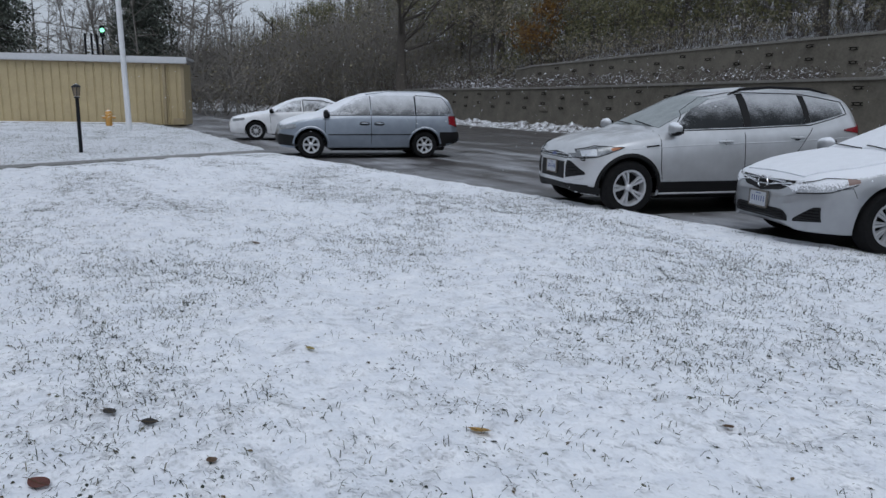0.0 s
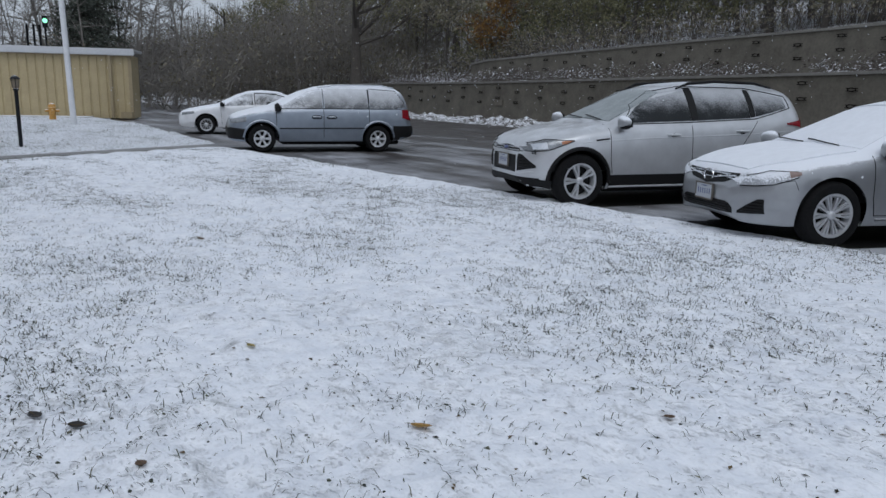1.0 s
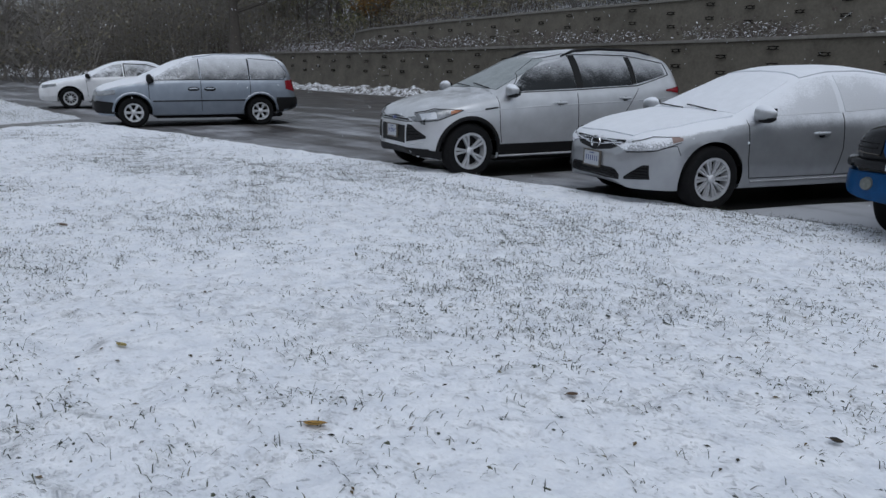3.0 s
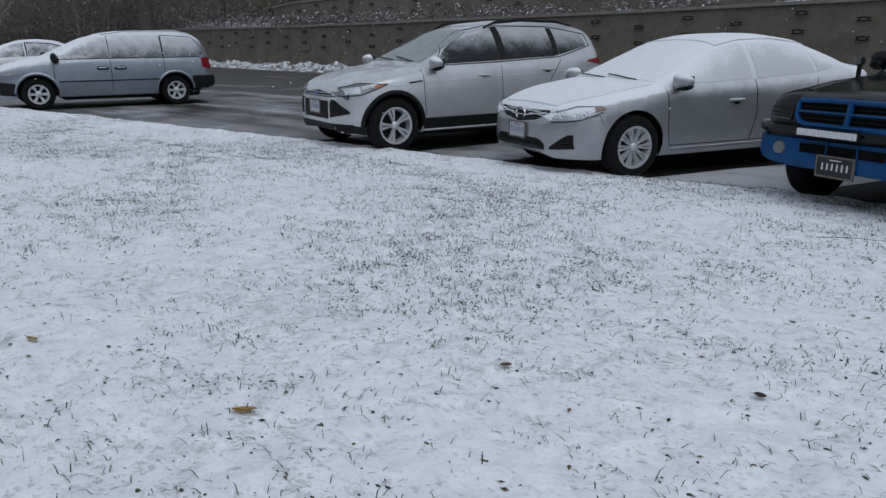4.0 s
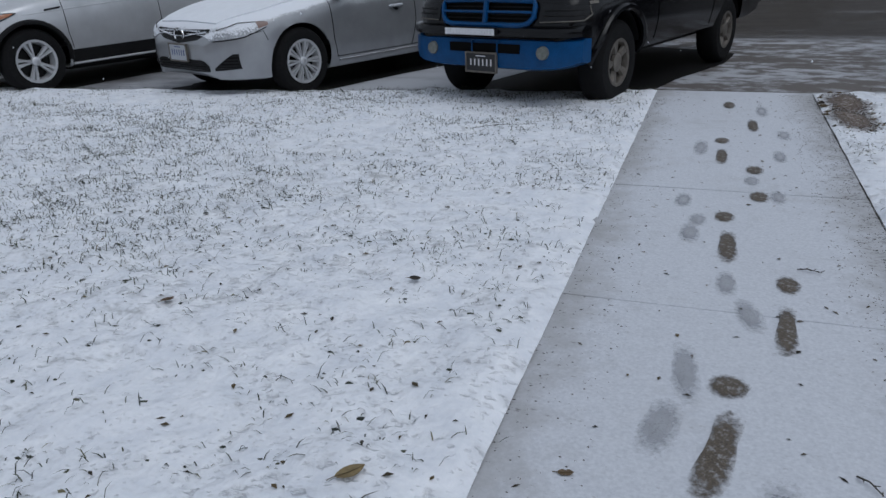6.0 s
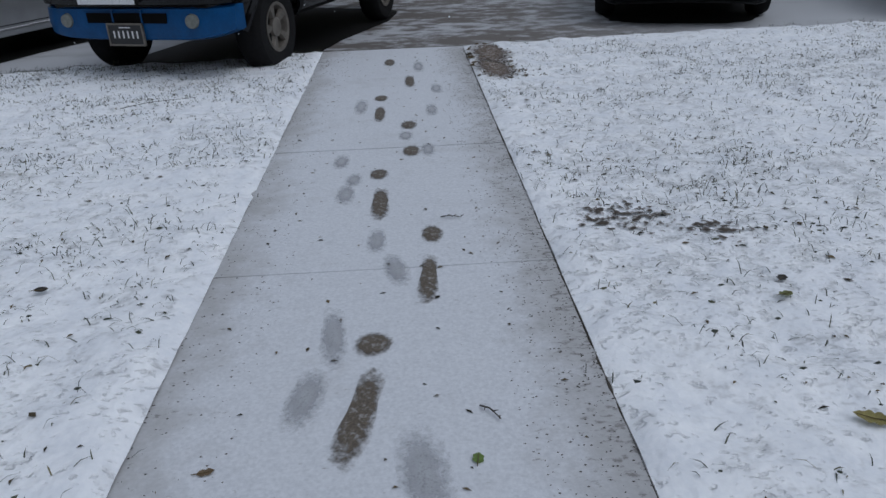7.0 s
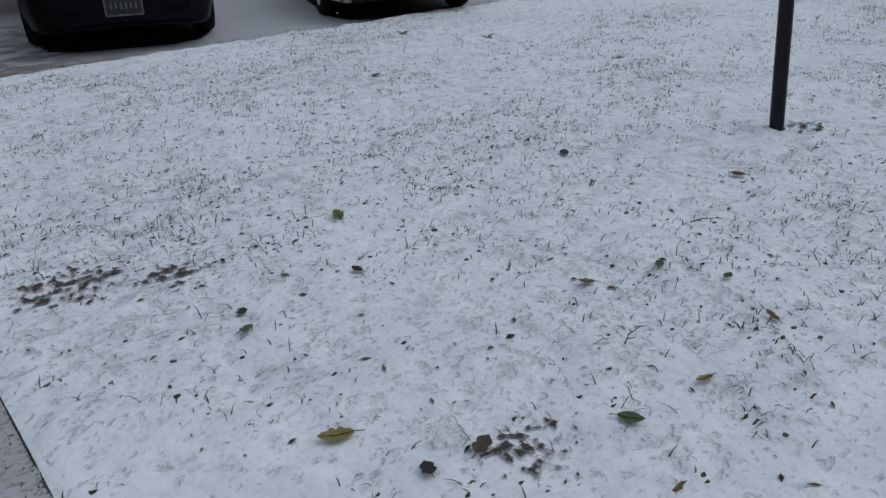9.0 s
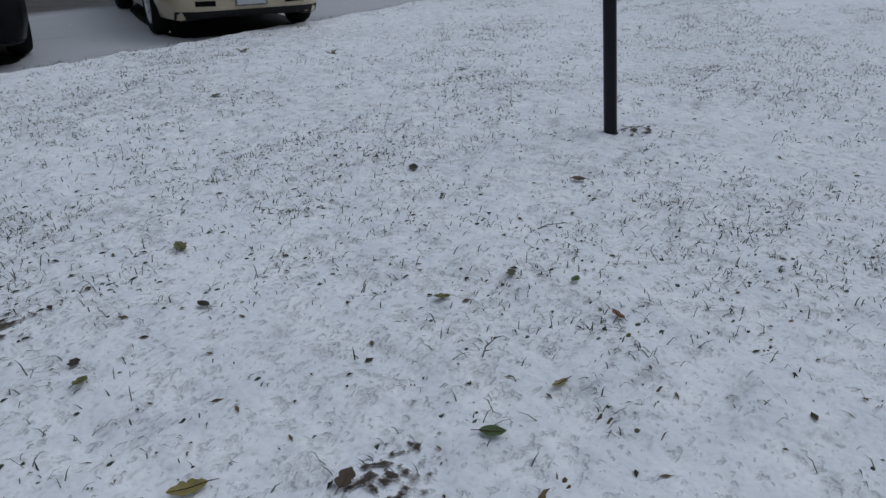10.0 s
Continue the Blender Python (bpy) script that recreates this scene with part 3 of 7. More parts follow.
class Body:
    """A lofted car shell; x forward from the front axle, y to the car's left, z up from the road."""

    def __init__(self, top, belt, wid, bottom, axles, arch, roof_in=0.24, crown=0.10, soft_r=0.09, sill=0.95):
        xf, xr = top[0][0], top[-1][0]
        xs = np.concatenate([[xf - 0.0, xf - 0.015, xf - 0.04], np.arange(xf - 0.08, xr + 0.08, -0.045), [xr + 0.04, xr + 0.015, xr]])
        zt, zb, w, z0 = soft(xs, top, soft_r), soft(xs, belt, 0.12), soft(xs, wid, 0.1), soft(xs, bottom, 0.05)
        rows = []
        for i in range(len(xs)):
            c = min(max((zt[i] - zb[i]) / 0.42, 0), 1)
            zbelt = min(zb[i], zt[i] - 0.012)
            wt = w[i] * (0.90 - roof_in * c)
            cr = (0.02 + crown * c)
            zm = z0[i] + 0.45 * (zbelt - z0[i])
            h = zbelt - z0[i]
            pts = [(0, z0[i] + 0.03), (w[i] * 0.7, z0[i] + 0.02), (w[i] * (sill - 0.02), z0[i]), (w[i] * sill, z0[i] + 0.05), (w[i] * 0.99, z0[i] + h * 0.3), (w[i], zm), (w[i], z0[i] + h * 0.72),
                   (w[i] * 0.985, zbelt - 0.06), (w[i] * 0.955, zbelt), (w[i] * (0.955 * (1 - 0.5) + 0.5 * (0.90 - roof_in * c)) + 0.012 * c, 0.5 * (zbelt + zt[i] - cr) + 0.02 * c), (wt, zt[i] - cr), (wt * 0.86, zt[i] - cr * 0.35), (wt * 0.5, zt[i] - 0.008), (0, zt[i])]
            rows.append(chaikin(pts, 2))
        n = len(rows[0])
        V = [(float(x), float(p[0]), float(p[1])) for x, r in zip(xs, rows) for p in r]
        bm = bmesh.new()
        vs = [bm.verts.new(p) for p in V]
        mirror = {}
        for i in range(len(vs)):
            k = i % n
            mirror[i] = vs[i] if k in (0, n - 1) else bm.verts.new((V[i][0], -V[i][1], V[i][2]))
        for i in range(len(xs) - 1):
            for k in range(n - 1):
                a, b, c, d = i * n + k, i * n + k + 1, (i + 1) * n + k + 1, (i + 1) * n + k
                bm.faces.new((vs[a], vs[d], vs[c], vs[b]))
                bm.faces.new((mirror[a], mirror[b], mirror[c], mirror[d]))
        for i in (0, len(xs) - 1):
            ring = [vs[i * n + k] for k in range(n)] + [mirror[i * n + k] for k in range(n - 2, 0, -1)]
            bm.faces.new(ring if i else ring[::-1])
        bm.normal_update()
        self.bvh = BVHTree.FromBMesh(bm)
        # cut the wheel arches
        for ax, az in axles:
            dead = []
            for f in bm.faces:
                c = f.calc_center_median()
                if abs(c.y) > 0.42 and math.hypot(c.x - ax, c.z - az) < arch and c.z < az + arch * 1.05 and len(f.verts) < 9:
                    dead.append(f)
            bmesh.ops.delete(bm, geom=dead, context="FACES")
            for v in bm.verts:
                if v.is_boundary and abs(v.co.y) > 0.42 and math.hypot(v.co.x - ax, v.co.z - az) < arch * 1.35:
                    d = math.hypot(v.co.x - ax, v.co.z - az)
                    if v.co.z > az - arch * 0.75 and 0.75 < d / arch < 1.3:
                        v.co.x, v.co.z = ax + (v.co.x - ax) / d * arch, az + (v.co.z - az) / d * arch
        bmesh.ops.recalc_face_normals(bm, faces=bm.faces)
        self.bm, self.axles, self.arch, self.xf, self.xr = bm, axles, arch, xf, xr

    def hit(self, axis, a, b, s=1):
        if axis == "y":
            o, d = Vector((a, 3 * s, b)), Vector((0, -s, 0))
        elif axis == "x":
            o, d = Vector((4 * s - (0 if s > 0 else 3), a, b)), Vector((-s, 0, 0))
        else:
            o, d = Vector((a, b, 4)), Vector((0, 0, -1))
        p, nrm, _, _ = self.bvh.ray_cast(o, d)
        if p is None and axis == "y":
            p, nrm, _, _ = self.bvh.find_nearest(Vector((a, 0.8 * s, b)))
        elif p is None:
            p, nrm, _, _ = self.bvh.find_nearest(Vector((self.xf, a, b)) if axis == "x" and s > 0 else Vector((self.xr, a, b)) if axis == "x" else Vector((a, b, 1)))
        return p, nrm

    def patch(self, axis, us, lo, hi, off=0.006, nv=6, s=1, nu=24, depth=None):
        """A thin sheet with thickness laid on the shell: u runs along us=(u0, u1), v between the curves lo and hi [(u, v), ...]."""
        depth = depth or off + 0.01
        lo, hi = sorted(lo), sorted(hi)
        outer, inner = [], []
        for i in range(nu + 1):
            u = us[0] + (us[1] - us[0]) * i / nu
            a, b = np.interp(u, *zip(*lo)), np.interp(u, *zip(*hi))
            for j in range(nv + 1):
                v = a + (b - a) * j / nv
                p, nrm = self.hit(axis, u, v, s)
                nrm = nrm if nrm.dot(Vector((0, s, 0) if axis == "y" else (s, 0, 0) if axis == "x" else (0, 0, 1))) > 0 else -nrm
                outer.append(p + nrm * off)
                inner.append(p + nrm * (off - depth))
        n, N = nv + 1, len(outer)
        f = []
        for i in range(nu):
            for j in range(nv):
                q = (i * n + j, (i + 1) * n + j, (i + 1) * n + j + 1, i * n + j + 1)
                f.append(q)
        rim = [i * n for i in range(nu + 1)] + [nu * n + j for j in range(1, n)] + [i * n + nv for i in range(nu - 1, -1, -1)] + [j for j in range(nv - 1, 0, -1)]
        for a, b in zip(rim, rim[1:] + rim[:1]):
            f.append((a, a + N, b + N, b))
        bm = bmesh.new()
        vs = [bm.verts.new(p) for p in outer + inner]
        for q in f:
            bm.faces.new([vs[k] for k in q])
        bmesh.ops.recalc_face_normals(bm, faces=bm.faces)
        if axis == "x" or axis == "y" or axis == "z":
            mid = next((fc for fc in bm.faces), None)
            want = Vector((0, s, 0) if axis == "y" else (s, 0, 0) if axis == "x" else (0, 0, 1))
            mid.normal_update()
            if mid.normal.dot(want) < 0:
                bmesh.ops.reverse_faces(bm, faces=bm.faces)
        return bm

    def line(self, axis, pts, width=0.008, s=1, off=0.002, r=None):
        """A seam or moulding that follows the shell."""
        dense = []
        for a, b in zip(pts, pts[1:]):
            k = max(2, int(math.dist(a, b) / 0.05))
            dense += [(a[0] + (b[0] - a[0]) * i / k, a[1] + (b[1] - a[1]) * i / k) for i in range(k)]
        dense.append(pts[-1])
        out = []
        for u, v in dense:
            p, nrm = self.hit(axis, u, v, s)
            nrm = nrm if nrm.dot(Vector((0, s, 0) if axis == "y" else (s, 0, 0) if axis == "x" else (0, 0, 1))) > 0 else -nrm
            out.append(p + nrm * off)
        bm = bmesh.new()
        tube(bm, out, r or width / 2, 6)
        return bm


def wheel(parent, x, side, track, R, rim, width, style, rim_mat):
    """Tyre and rim; side 1 is the car's left."""
    t = R - rim
    tyre = part("wheel", lathe([(rim - 0.01, -width / 2 + 0.02), (rim + t * 0.3, -width / 2), (rim + t * 0.75, -width / 2 + 0.004), (R - 0.012, -width / 2 + 0.03), (R, -width / 2 + 0.06),
                                (R, 0), (R, width / 2 - 0.06), (R - 0.012, width / 2 - 0.03), (rim + t * 0.75, width / 2 - 0.004), (rim + t * 0.3, width / 2), (rim - 0.01, width / 2 - 0.02), (rim - 0.015, -width / 2 + 0.05)], 40, "y", capped=False),
                M_TYRE, parent, "black tyre")
    tyre.matrix_local = pose(x, track * side, R) @ (pose(0, 0, 0) if side > 0 else pose(0, 0, 0, 0, 0, 180))
    f = width / 2
    part("rim_barrel", lathe([(rim, f - 0.03), (rim + 0.008, f - 0.008), (rim - 0.018, f - 0.012), (rim - 0.03, f - 0.05), (rim - 0.04, -f + 0.05)], 36, "y", capped=False), rim_mat, tyre, "wheel rim edge")
    part("brake_disc", lathe([(0.0, f - 0.10), (rim - 0.035, f - 0.10), (rim - 0.035, f - 0.115), (0.0, f - 0.115)], 24, "y"), M_BLACKPL, tyre, "dark inner wheel")
    n, w0, w1, split = {"camry": (10, 0.020, 0.034, 1), "escape": (5, 0.026, 0.050, 1), "van": (6, 0.05, 0.085, 0), "truck": (5, 0.045, 0.10, 0), "sedan": (10, 0.02, 0.03, 0)}[style]
    hub = {"truck": 0.085, "camry": 0.045, "escape": 0.05}.get(style, 0.065)
    for k in range(n):
        for tw in ((-0.10, 0.10) if n == 10 else (-0.15, 0.15)) if split else (0,):
            m = Matrix.Rotation(2 * math.pi * k / n + tw, 4, "Y")
            r0, r1 = hub * 0.7, rim - 0.016
            bm, vs = bmesh.new(), []
            for r, w in ((r0, w0), (r1 * 0.6, (w0 + w1) / 2 * 0.85), (r1, w1)):
                y = f - 0.012 - 0.035 * (1 - (r / r1)) ** 2 - 0.004
                for dz, yy in ((-w / 2, y - 0.03), (-w / 2 * 0.7, y), (w / 2 * 0.7, y), (w / 2, y - 0.03)):
                    vs.append(bm.verts.new(m @ Vector((r, yy, dz))))
            for a in (0, 4):
                for j in range(3):
                    bm.faces.new((vs[a + j], vs[a + j + 1], vs[a + 5 + j], vs[a + 4 + j]))
            bmesh.ops.recalc_face_normals(bm, faces=bm.faces)
            part("spoke", bm, rim_mat, tyre)
    part("hub_cap", lathe([(0.0, f - 0.008), (hub * 0.6, f - 0.010), (hub * 0.95, f - 0.022), (hub, f - 0.05)], 20, "y"), rim_mat, tyre)
    return tyre


def finish(body, e, paint, track, R, rim, tw, style, rim_mat=None, label="", under=0.17):
    """Shell, wheels, wheel wells and underside of a car."""
    for (ax, az) in body.axles:
        for s in (1, -1):
            wheel(e, ax, s, track, R, rim, tw, style, rim_mat or M_RIM)
            bm = bmesh.new()
            seg = 14
            r = body.arch
            ring = []
            for k in range(seg + 1):
                a = math.pi * (0.10 + 0.80 * k / seg)
                ring.append([bm.verts.new((ax + r * math.cos(a), s * yy, az + r * math.sin(a))) for yy in (0.40, track + tw / 2 - 0.02)])
            for p, q in zip(ring, ring[1:]):
                bm.faces.new((p[0], p[1], q[1], q[0]))
            bm.faces.new([p[0] for p in ring])
            part("wheel_well", bm, M_BLACKPL, e, "black wheel well")
    # snow-free wet ground under a parked car, with the car's shade painted in
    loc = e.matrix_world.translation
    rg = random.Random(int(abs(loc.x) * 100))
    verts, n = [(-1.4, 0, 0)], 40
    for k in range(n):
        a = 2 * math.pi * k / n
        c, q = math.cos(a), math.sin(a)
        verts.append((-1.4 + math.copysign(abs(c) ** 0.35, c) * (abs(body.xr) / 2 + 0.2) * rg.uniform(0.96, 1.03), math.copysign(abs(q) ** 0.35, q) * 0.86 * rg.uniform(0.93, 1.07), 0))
    dry = tagged(part("wet_patch", (verts, [(0, 1 + k, 1 + (k + 1) % n) for k in range(n)]), M_WETSHADE, sharp=180), "bare wet asphalt with painted shade beneath a parked car", "asphalt", kind="structure")
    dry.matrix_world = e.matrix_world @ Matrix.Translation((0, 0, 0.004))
    part("body", body.bm, paint, e, label, sharp=32)
    part("underbody", boxed(body.xr + 0.35, -0.5, -0.62, 0.62, under, under + 0.14, bev=0.03), M_BLACKPL, e, "dark underbody")


def mirror(e, body, x, z, s, mat_shell, size=(0.10, 0.12, 0.085), y=None):
    p, _ = body.hit("y", x, z, s)
    bm = bmesh.new()
    bmesh.ops.create_uvsphere(bm, u_segments=16, v_segments=10, radius=1)
    for v in bm.verts:
        c = Vector([math.copysign(abs(q) ** 0.78, q) for q in v.co])
        k = (0.8 if c.x < 0 else 1.0) * (1 - 0.18 * s * c.y)
        v.co = Vector((c.x * size[0] * (0.55 if c.x < 0 else 1), c.y * size[1] * (1 - 0.15 * c.x), c.z * size[2] * k + 0.0))
    off = p.y + s * 0.13
    for v in bm.verts:
        v.co += Vector((x + 0.03, off, z + 0.03))
    m = part("side_mirror", bm, mat_shell, e, "door mirror housing")
    bm = bmesh.new()
    bmesh.ops.create_uvsphere(bm, u_segments=16, v_segments=8, radius=1)
    for v in bm.verts:
        v.co = Vector((x + 0.03 + v.co.x * size[0] * 0.86, off + v.co.y * size[1] * 0.98, z + 0.03 - size[2] * 0.52 + v.co.z * size[2] * 0.58))
    part("mirror_base", bm, M_BLACKPL, m, "black lower mirror shell")
    part("mirror_arm", boxed(x - 0.03, x + 0.05, min(p.y - s * 0.06, off), max(p.y - s * 0.06, off), z - 0.05, z - 0.01, bev=0.012), M_BLACKPL, m, "black mirror arm")
    part("mirror_glass", boxed(x - 0.035, x - 0.026, off - 0.085, off + 0.085, z - 0.03, z + 0.085, bev=0.003), M_GLASS, m, "mirror glass")


def plate(e, body, y, z, mat_bg, ink, x=None, tilt=0):
    """A number plate with plain bars for its writing."""
    p, _ = body.hit("x", y, z, 1)
    x = x or p.x + 0.012
    pl = part("number_plate", boxed(x, x + 0.012, y - 0.153, y + 0.153, z - 0.077, z + 0.077, bev=0.004), mat_bg, e, "number plate with plain bars")
    for k in range(6):
        yy = y - 0.105 + 0.042 * k
        part("plate_bar", boxed(x + 0.012, x + 0.0145, yy - 0.006, yy + 0.006, z - 0.028, z + 0.028), ink, pl)
    part("plate_strip", boxed(x + 0.012, x + 0.0145, y - 0.05, y + 0.05, z + 0.05, z + 0.058), ink, pl)
    fr = bmesh.new()
    for a in ((y - 0.163, y - 0.15, z - 0.087, z + 0.087), (y + 0.15, y + 0.163, z - 0.087, z + 0.087), (y - 0.15, y + 0.15, z - 0.087, z - 0.074), (y - 0.15, y + 0.15, z + 0.074, z + 0.087)):
        box(fr, x - 0.004, x + 0.018, *a)
    part("plate_frame", fr, M_RIMDULL, pl, "dull metal plate frame")


def handle(e, body, x, z, s, m):
    p, _ = body.hit("y", x, z, s)
    bm = bmesh.new()
    tube(bm, [(x + 0.10, p.y - s * 0.01, z), (x + 0.07, p.y + s * 0.03, z + 0.003), (x - 0.07, p.y + s * 0.03, z + 0.003), (x - 0.10, p.y - s * 0.01, z)], [0.014, 0.017, 0.017, 0.014], 8)
    h = part("door_handle", bm, m, e, "door handle")
    # flat black ellipsoid painting the shade in the cup behind the handle
    bm = bmesh.new()
    bmesh.ops.create_uvsphere(bm, u_segments=12, v_segments=8, radius=1)
    for v in bm.verts:
        v.co = Vector((x + v.co.x * 0.05, p.y + v.co.y * 0.006, z - 0.012 + v.co.z * 0.035))
    part("handle_cup", bm, M_BLACKPL, h, "handle cup with its shade painted black")


def wiper(e, body, x0, y0, x1, y1):
    bm = body.line("z", [(x0, y0), (x1, y1)], off=0.022, r=0.007)
    part("wiper", bm, M_BLACKPL, e, "black wiper arm")


def side_glass(e, body, panes, m, s, off=0.004):
    for name, us, lo, hi, lab in panes:
        part(name, body.patch("y", us, lo, hi, off=off, s=s, nv=8, nu=20), m, e, lab)


def heading(x, y, deg, z=LOT_Z):
    return pose(x, y, z, 0, 0, deg)


def shorter(pairs, k):
    """Shorten the overhang in front of the axle."""
    return [(x * k if x > 0 else x, z) for x, z in pairs]


def camry():
    e = empty("saloon_car", heading(*CAMRY), "silver saloon car covered in fresh snow", "car", "parked cars")
    top = [(0.97, 0.50), (0.96, 0.60), (0.90, 0.72), (0.72, 0.79), (0.2, 0.895), (-0.34, 0.97), (-1.18, 1.375), (-1.6, 1.455), (-2.1, 1.47), (-2.6, 1.42), (-3.05, 1.27), (-3.42, 1.12), (-3.75, 1.09), (-3.82, 0.98), (-3.835, 0.6)]
    belt = [(0.97, 0.48), (0.90, 0.66), (0.6, 0.73), (0.0, 0.83), (-0.5, 0.905), (-2.0, 0.97), (-3.2, 1.03), (-3.7, 1.03), (-3.835, 0.58)]
    wid = [(0.97, 0.30), (0.955, 0.46), (0.90, 0.62), (0.75, 0.76), (0.45, 0.865), (0.0, 0.905), (-1.4, 0.91), (-3.0, 0.90), (-3.6, 0.83), (-3.8, 0.72), (-3.835, 0.6)]
    bottom = [(0.97, 0.30), (0.9, 0.22), (0.5, 0.20), (-3.2, 0.21), (-3.6, 0.27), (-3.835, 0.38)]
    top, belt, wid, bottom = (shorter(q, 0.87) for q in (top, belt, wid, bottom))
    b = Body(top, belt, wid, bottom, [(0, 0.335), (-2.775, 0.335)], 0.375, roof_in=0.19)
    finish(b, e, M_SILVERSNOW, 0.80, 0.332, 0.212, 0.215, "camry", label="silver body with snow on top")
    for s in (1, -1):
        side_glass(e, b, [("front_window", (-1.62, -0.62), [(-1.62, 0.985), (-0.62, 0.95)], [(-1.62, 1.36), (-1.3, 1.32), (-0.95, 1.17), (-0.62, 0.975)], ""),
                          ("rear_window", (-2.62, -1.70), [(-2.62, 1.04), (-1.70, 0.99)], [(-2.62, 1.27), (-2.35, 1.34), (-1.70, 1.365)], ""),
                          ("quarter_window", (-2.96, -2.68), [(-2.96, 1.09), (-2.68, 1.045)], [(-2.96, 1.12), (-2.68, 1.25)], "")], M_SNOWGLASS, s)
        part("door_seam", b.line("y", [(-0.40, 0.91), (-0.42, 0.5), (-0.47, 0.33)], s=s), M_BLACKPL, e)
        part("door_seam", b.line("y", [(-1.66, 0.98), (-1.68, 0.6), (-1.62, 0.33)], s=s), M_BLACKPL, e)
        part("door_seam", b.line("y", [(-0.47, 0.325), (-1.6, 0.325), (-2.35, 0.34)], s=s), M_BLACKPL, e)
        part("door_seam", b.line("y", [(-2.35, 0.36), (-2.52, 0.60), (-2.66, 0.98)], s=s), M_BLACKPL, e)
        part("sill_trim", b.line("y", [(-0.5, 0.285), (-2.3, 0.295)], s=s, r=0.011), M_SILVERSNOW, e)
        part("bumper_seam", b.line("y", [(0.385, 0.58), (0.42, 0.67), (0.70, 0.62)], s=s, width=0.006), M_BLACKPL, e)
        handle(e, b, -1.36, 0.77, s, M_SILVERSNOW)
        handle(e, b, -2.38, 0.80, s, M_SILVERSNOW)
        mirror(e, b, -0.56, 0.955, s, M_MIRROR, size=(0.09, 0.13, 0.085))
        part("headlight", b.patch("y", (0.40, 0.80), [(0.40, 0.70), (0.60, 0.63), (0.80, 0.60)], [(0.40, 0.745), (0.60, 0.735), (0.80, 0.66)], off=0.012, s=s, nu=16), M_LENSSNOW, e, "headlight half covered with snow")
        part("headlight_rim", b.line("y", [(0.385, 0.75), (0.60, 0.745), (0.79, 0.675)], s=s, r=0.004, off=0.010), M_BLACKPL, e)
        part("headlight_rim", b.line("y", [(0.385, 0.70), (0.60, 0.622), (0.79, 0.59)], s=s, r=0.004, off=0.010), M_BLACKPL, e)
        part("turn_lamp", b.patch("y", (0.36, 0.46), [(0.36, 0.72), (0.46, 0.69)], [(0.36, 0.745), (0.46, 0.75)], off=0.014, s=s, nu=6), M_AMBERDULL, e, "dull amber turn lamp")
        part("fog_lamp_recess", b.patch("x", (s * 0.52, s * 0.74), [(s * 0.52, 0.315), (s * 0.74, 0.335)], [(s * 0.52, 0.34), (s * 0.70, 0.475), (s * 0.74, 0.475)], off=0.008, s=1, nu=10), M_BLACKPL, e, "black fog lamp recess")
        for k in range(4):
            z = 0.35 + 0.03 * k
            part("recess_slat", b.line("x", [(s * (0.56 + 0.032 * k), z), (s * 0.73, z)], r=0.005, off=0.012), M_DARKLENS, e)
        part("tail_light", b.patch("y", (-3.78, -3.45), [(-3.78, 0.78), (-3.45, 0.86)], [(-3.78, 0.98), (-3.45, 0.97)], off=0.01, s=s, nu=10), M_RED, e, "red tail light")
    part("grille", b.patch("x", (-0.46, 0.46), [(-0.46, 0.67), (-0.3, 0.60), (0, 0.565), (0.3, 0.60), (0.46, 0.67)], [(-0.46, 0.70), (0, 0.685), (0.46, 0.70)], off=0.006, nu=24), M_BLACKPL, e, "black upper grille")
    for dz, k in ((0.0, 1.0), (0.045, 0.8)):
        part("grille_bar", b.line("x", [(-0.44 * k, 0.672), (-0.12, 0.628 + dz), (0.12, 0.628 + dz), (0.44 * k, 0.672)], r=0.010, off=0.014), M_CHROME, e, "chrome grille bar")
    bm = bmesh.new()
    p, _ = b.hit("x", 0, 0.64, 1)
    tube(bm, [(p.x + 0.02, 0.085 * math.cos(a), 0.645 + 0.06 * math.sin(a)) for a in [2 * math.pi * k / 20 for k in range(21)]], 0.010, 6, cap=False)
    part("badge", bm, M_CHROME, e, "oval chrome badge")
    part("lower_intake", b.patch("x", (-0.46, 0.46), [(-0.46, 0.305), (0.46, 0.305)], [(-0.46, 0.36), (-0.4, 0.415), (0.4, 0.415), (0.46, 0.36)], off=0.006, nu=20), M_BLACKPL, e, "black lower intake")
    for k in range(3):
        part("intake_slat", b.line("x", [(-0.42, 0.33 + 0.028 * k), (0.42, 0.33 + 0.028 * k)], r=0.006, off=0.012), M_DARKLENS, e)
    plate(e, b, 0.0, 0.475, M_PLATEW, M_INK)
    part("windshield", b.patch("z", (-1.16, -0.38), [(-1.16, -0.56), (-0.38, -0.70)], [(-1.16, 0.56), (-0.38, 0.70)], off=0.006, nu=20, nv=16), M_SNOWCAP, e, "windshield buried in snow")
    part("rear_glass", b.patch("z", (-3.3, -2.65), [(-3.3, -0.6), (-2.65, -0.52)], [(-3.3, 0.6), (-2.65, 0.52)], off=0.006, nu=12, nv=12), M_SNOWCAP, e, "rear glass buried in snow")
    part("hood_snow", b.patch("z", (-0.32, 0.70), [(-0.32, -0.72), (0.3, -0.68), (0.70, -0.50)], [(-0.32, 0.72), (0.3, 0.68), (0.70, 0.50)], off=0.016, nu=24, nv=20), M_SNOWCAP, e, "snow lying on the bonnet")
    part("roof_snow", b.patch("z", (-2.7, -1.28), [(-2.7, -0.55), (-1.28, -0.58)], [(-2.7, 0.55), (-1.28, 0.58)], off=0.016, nu=20, nv=16), M_SNOWCAP, e, "snow lying on the roof")
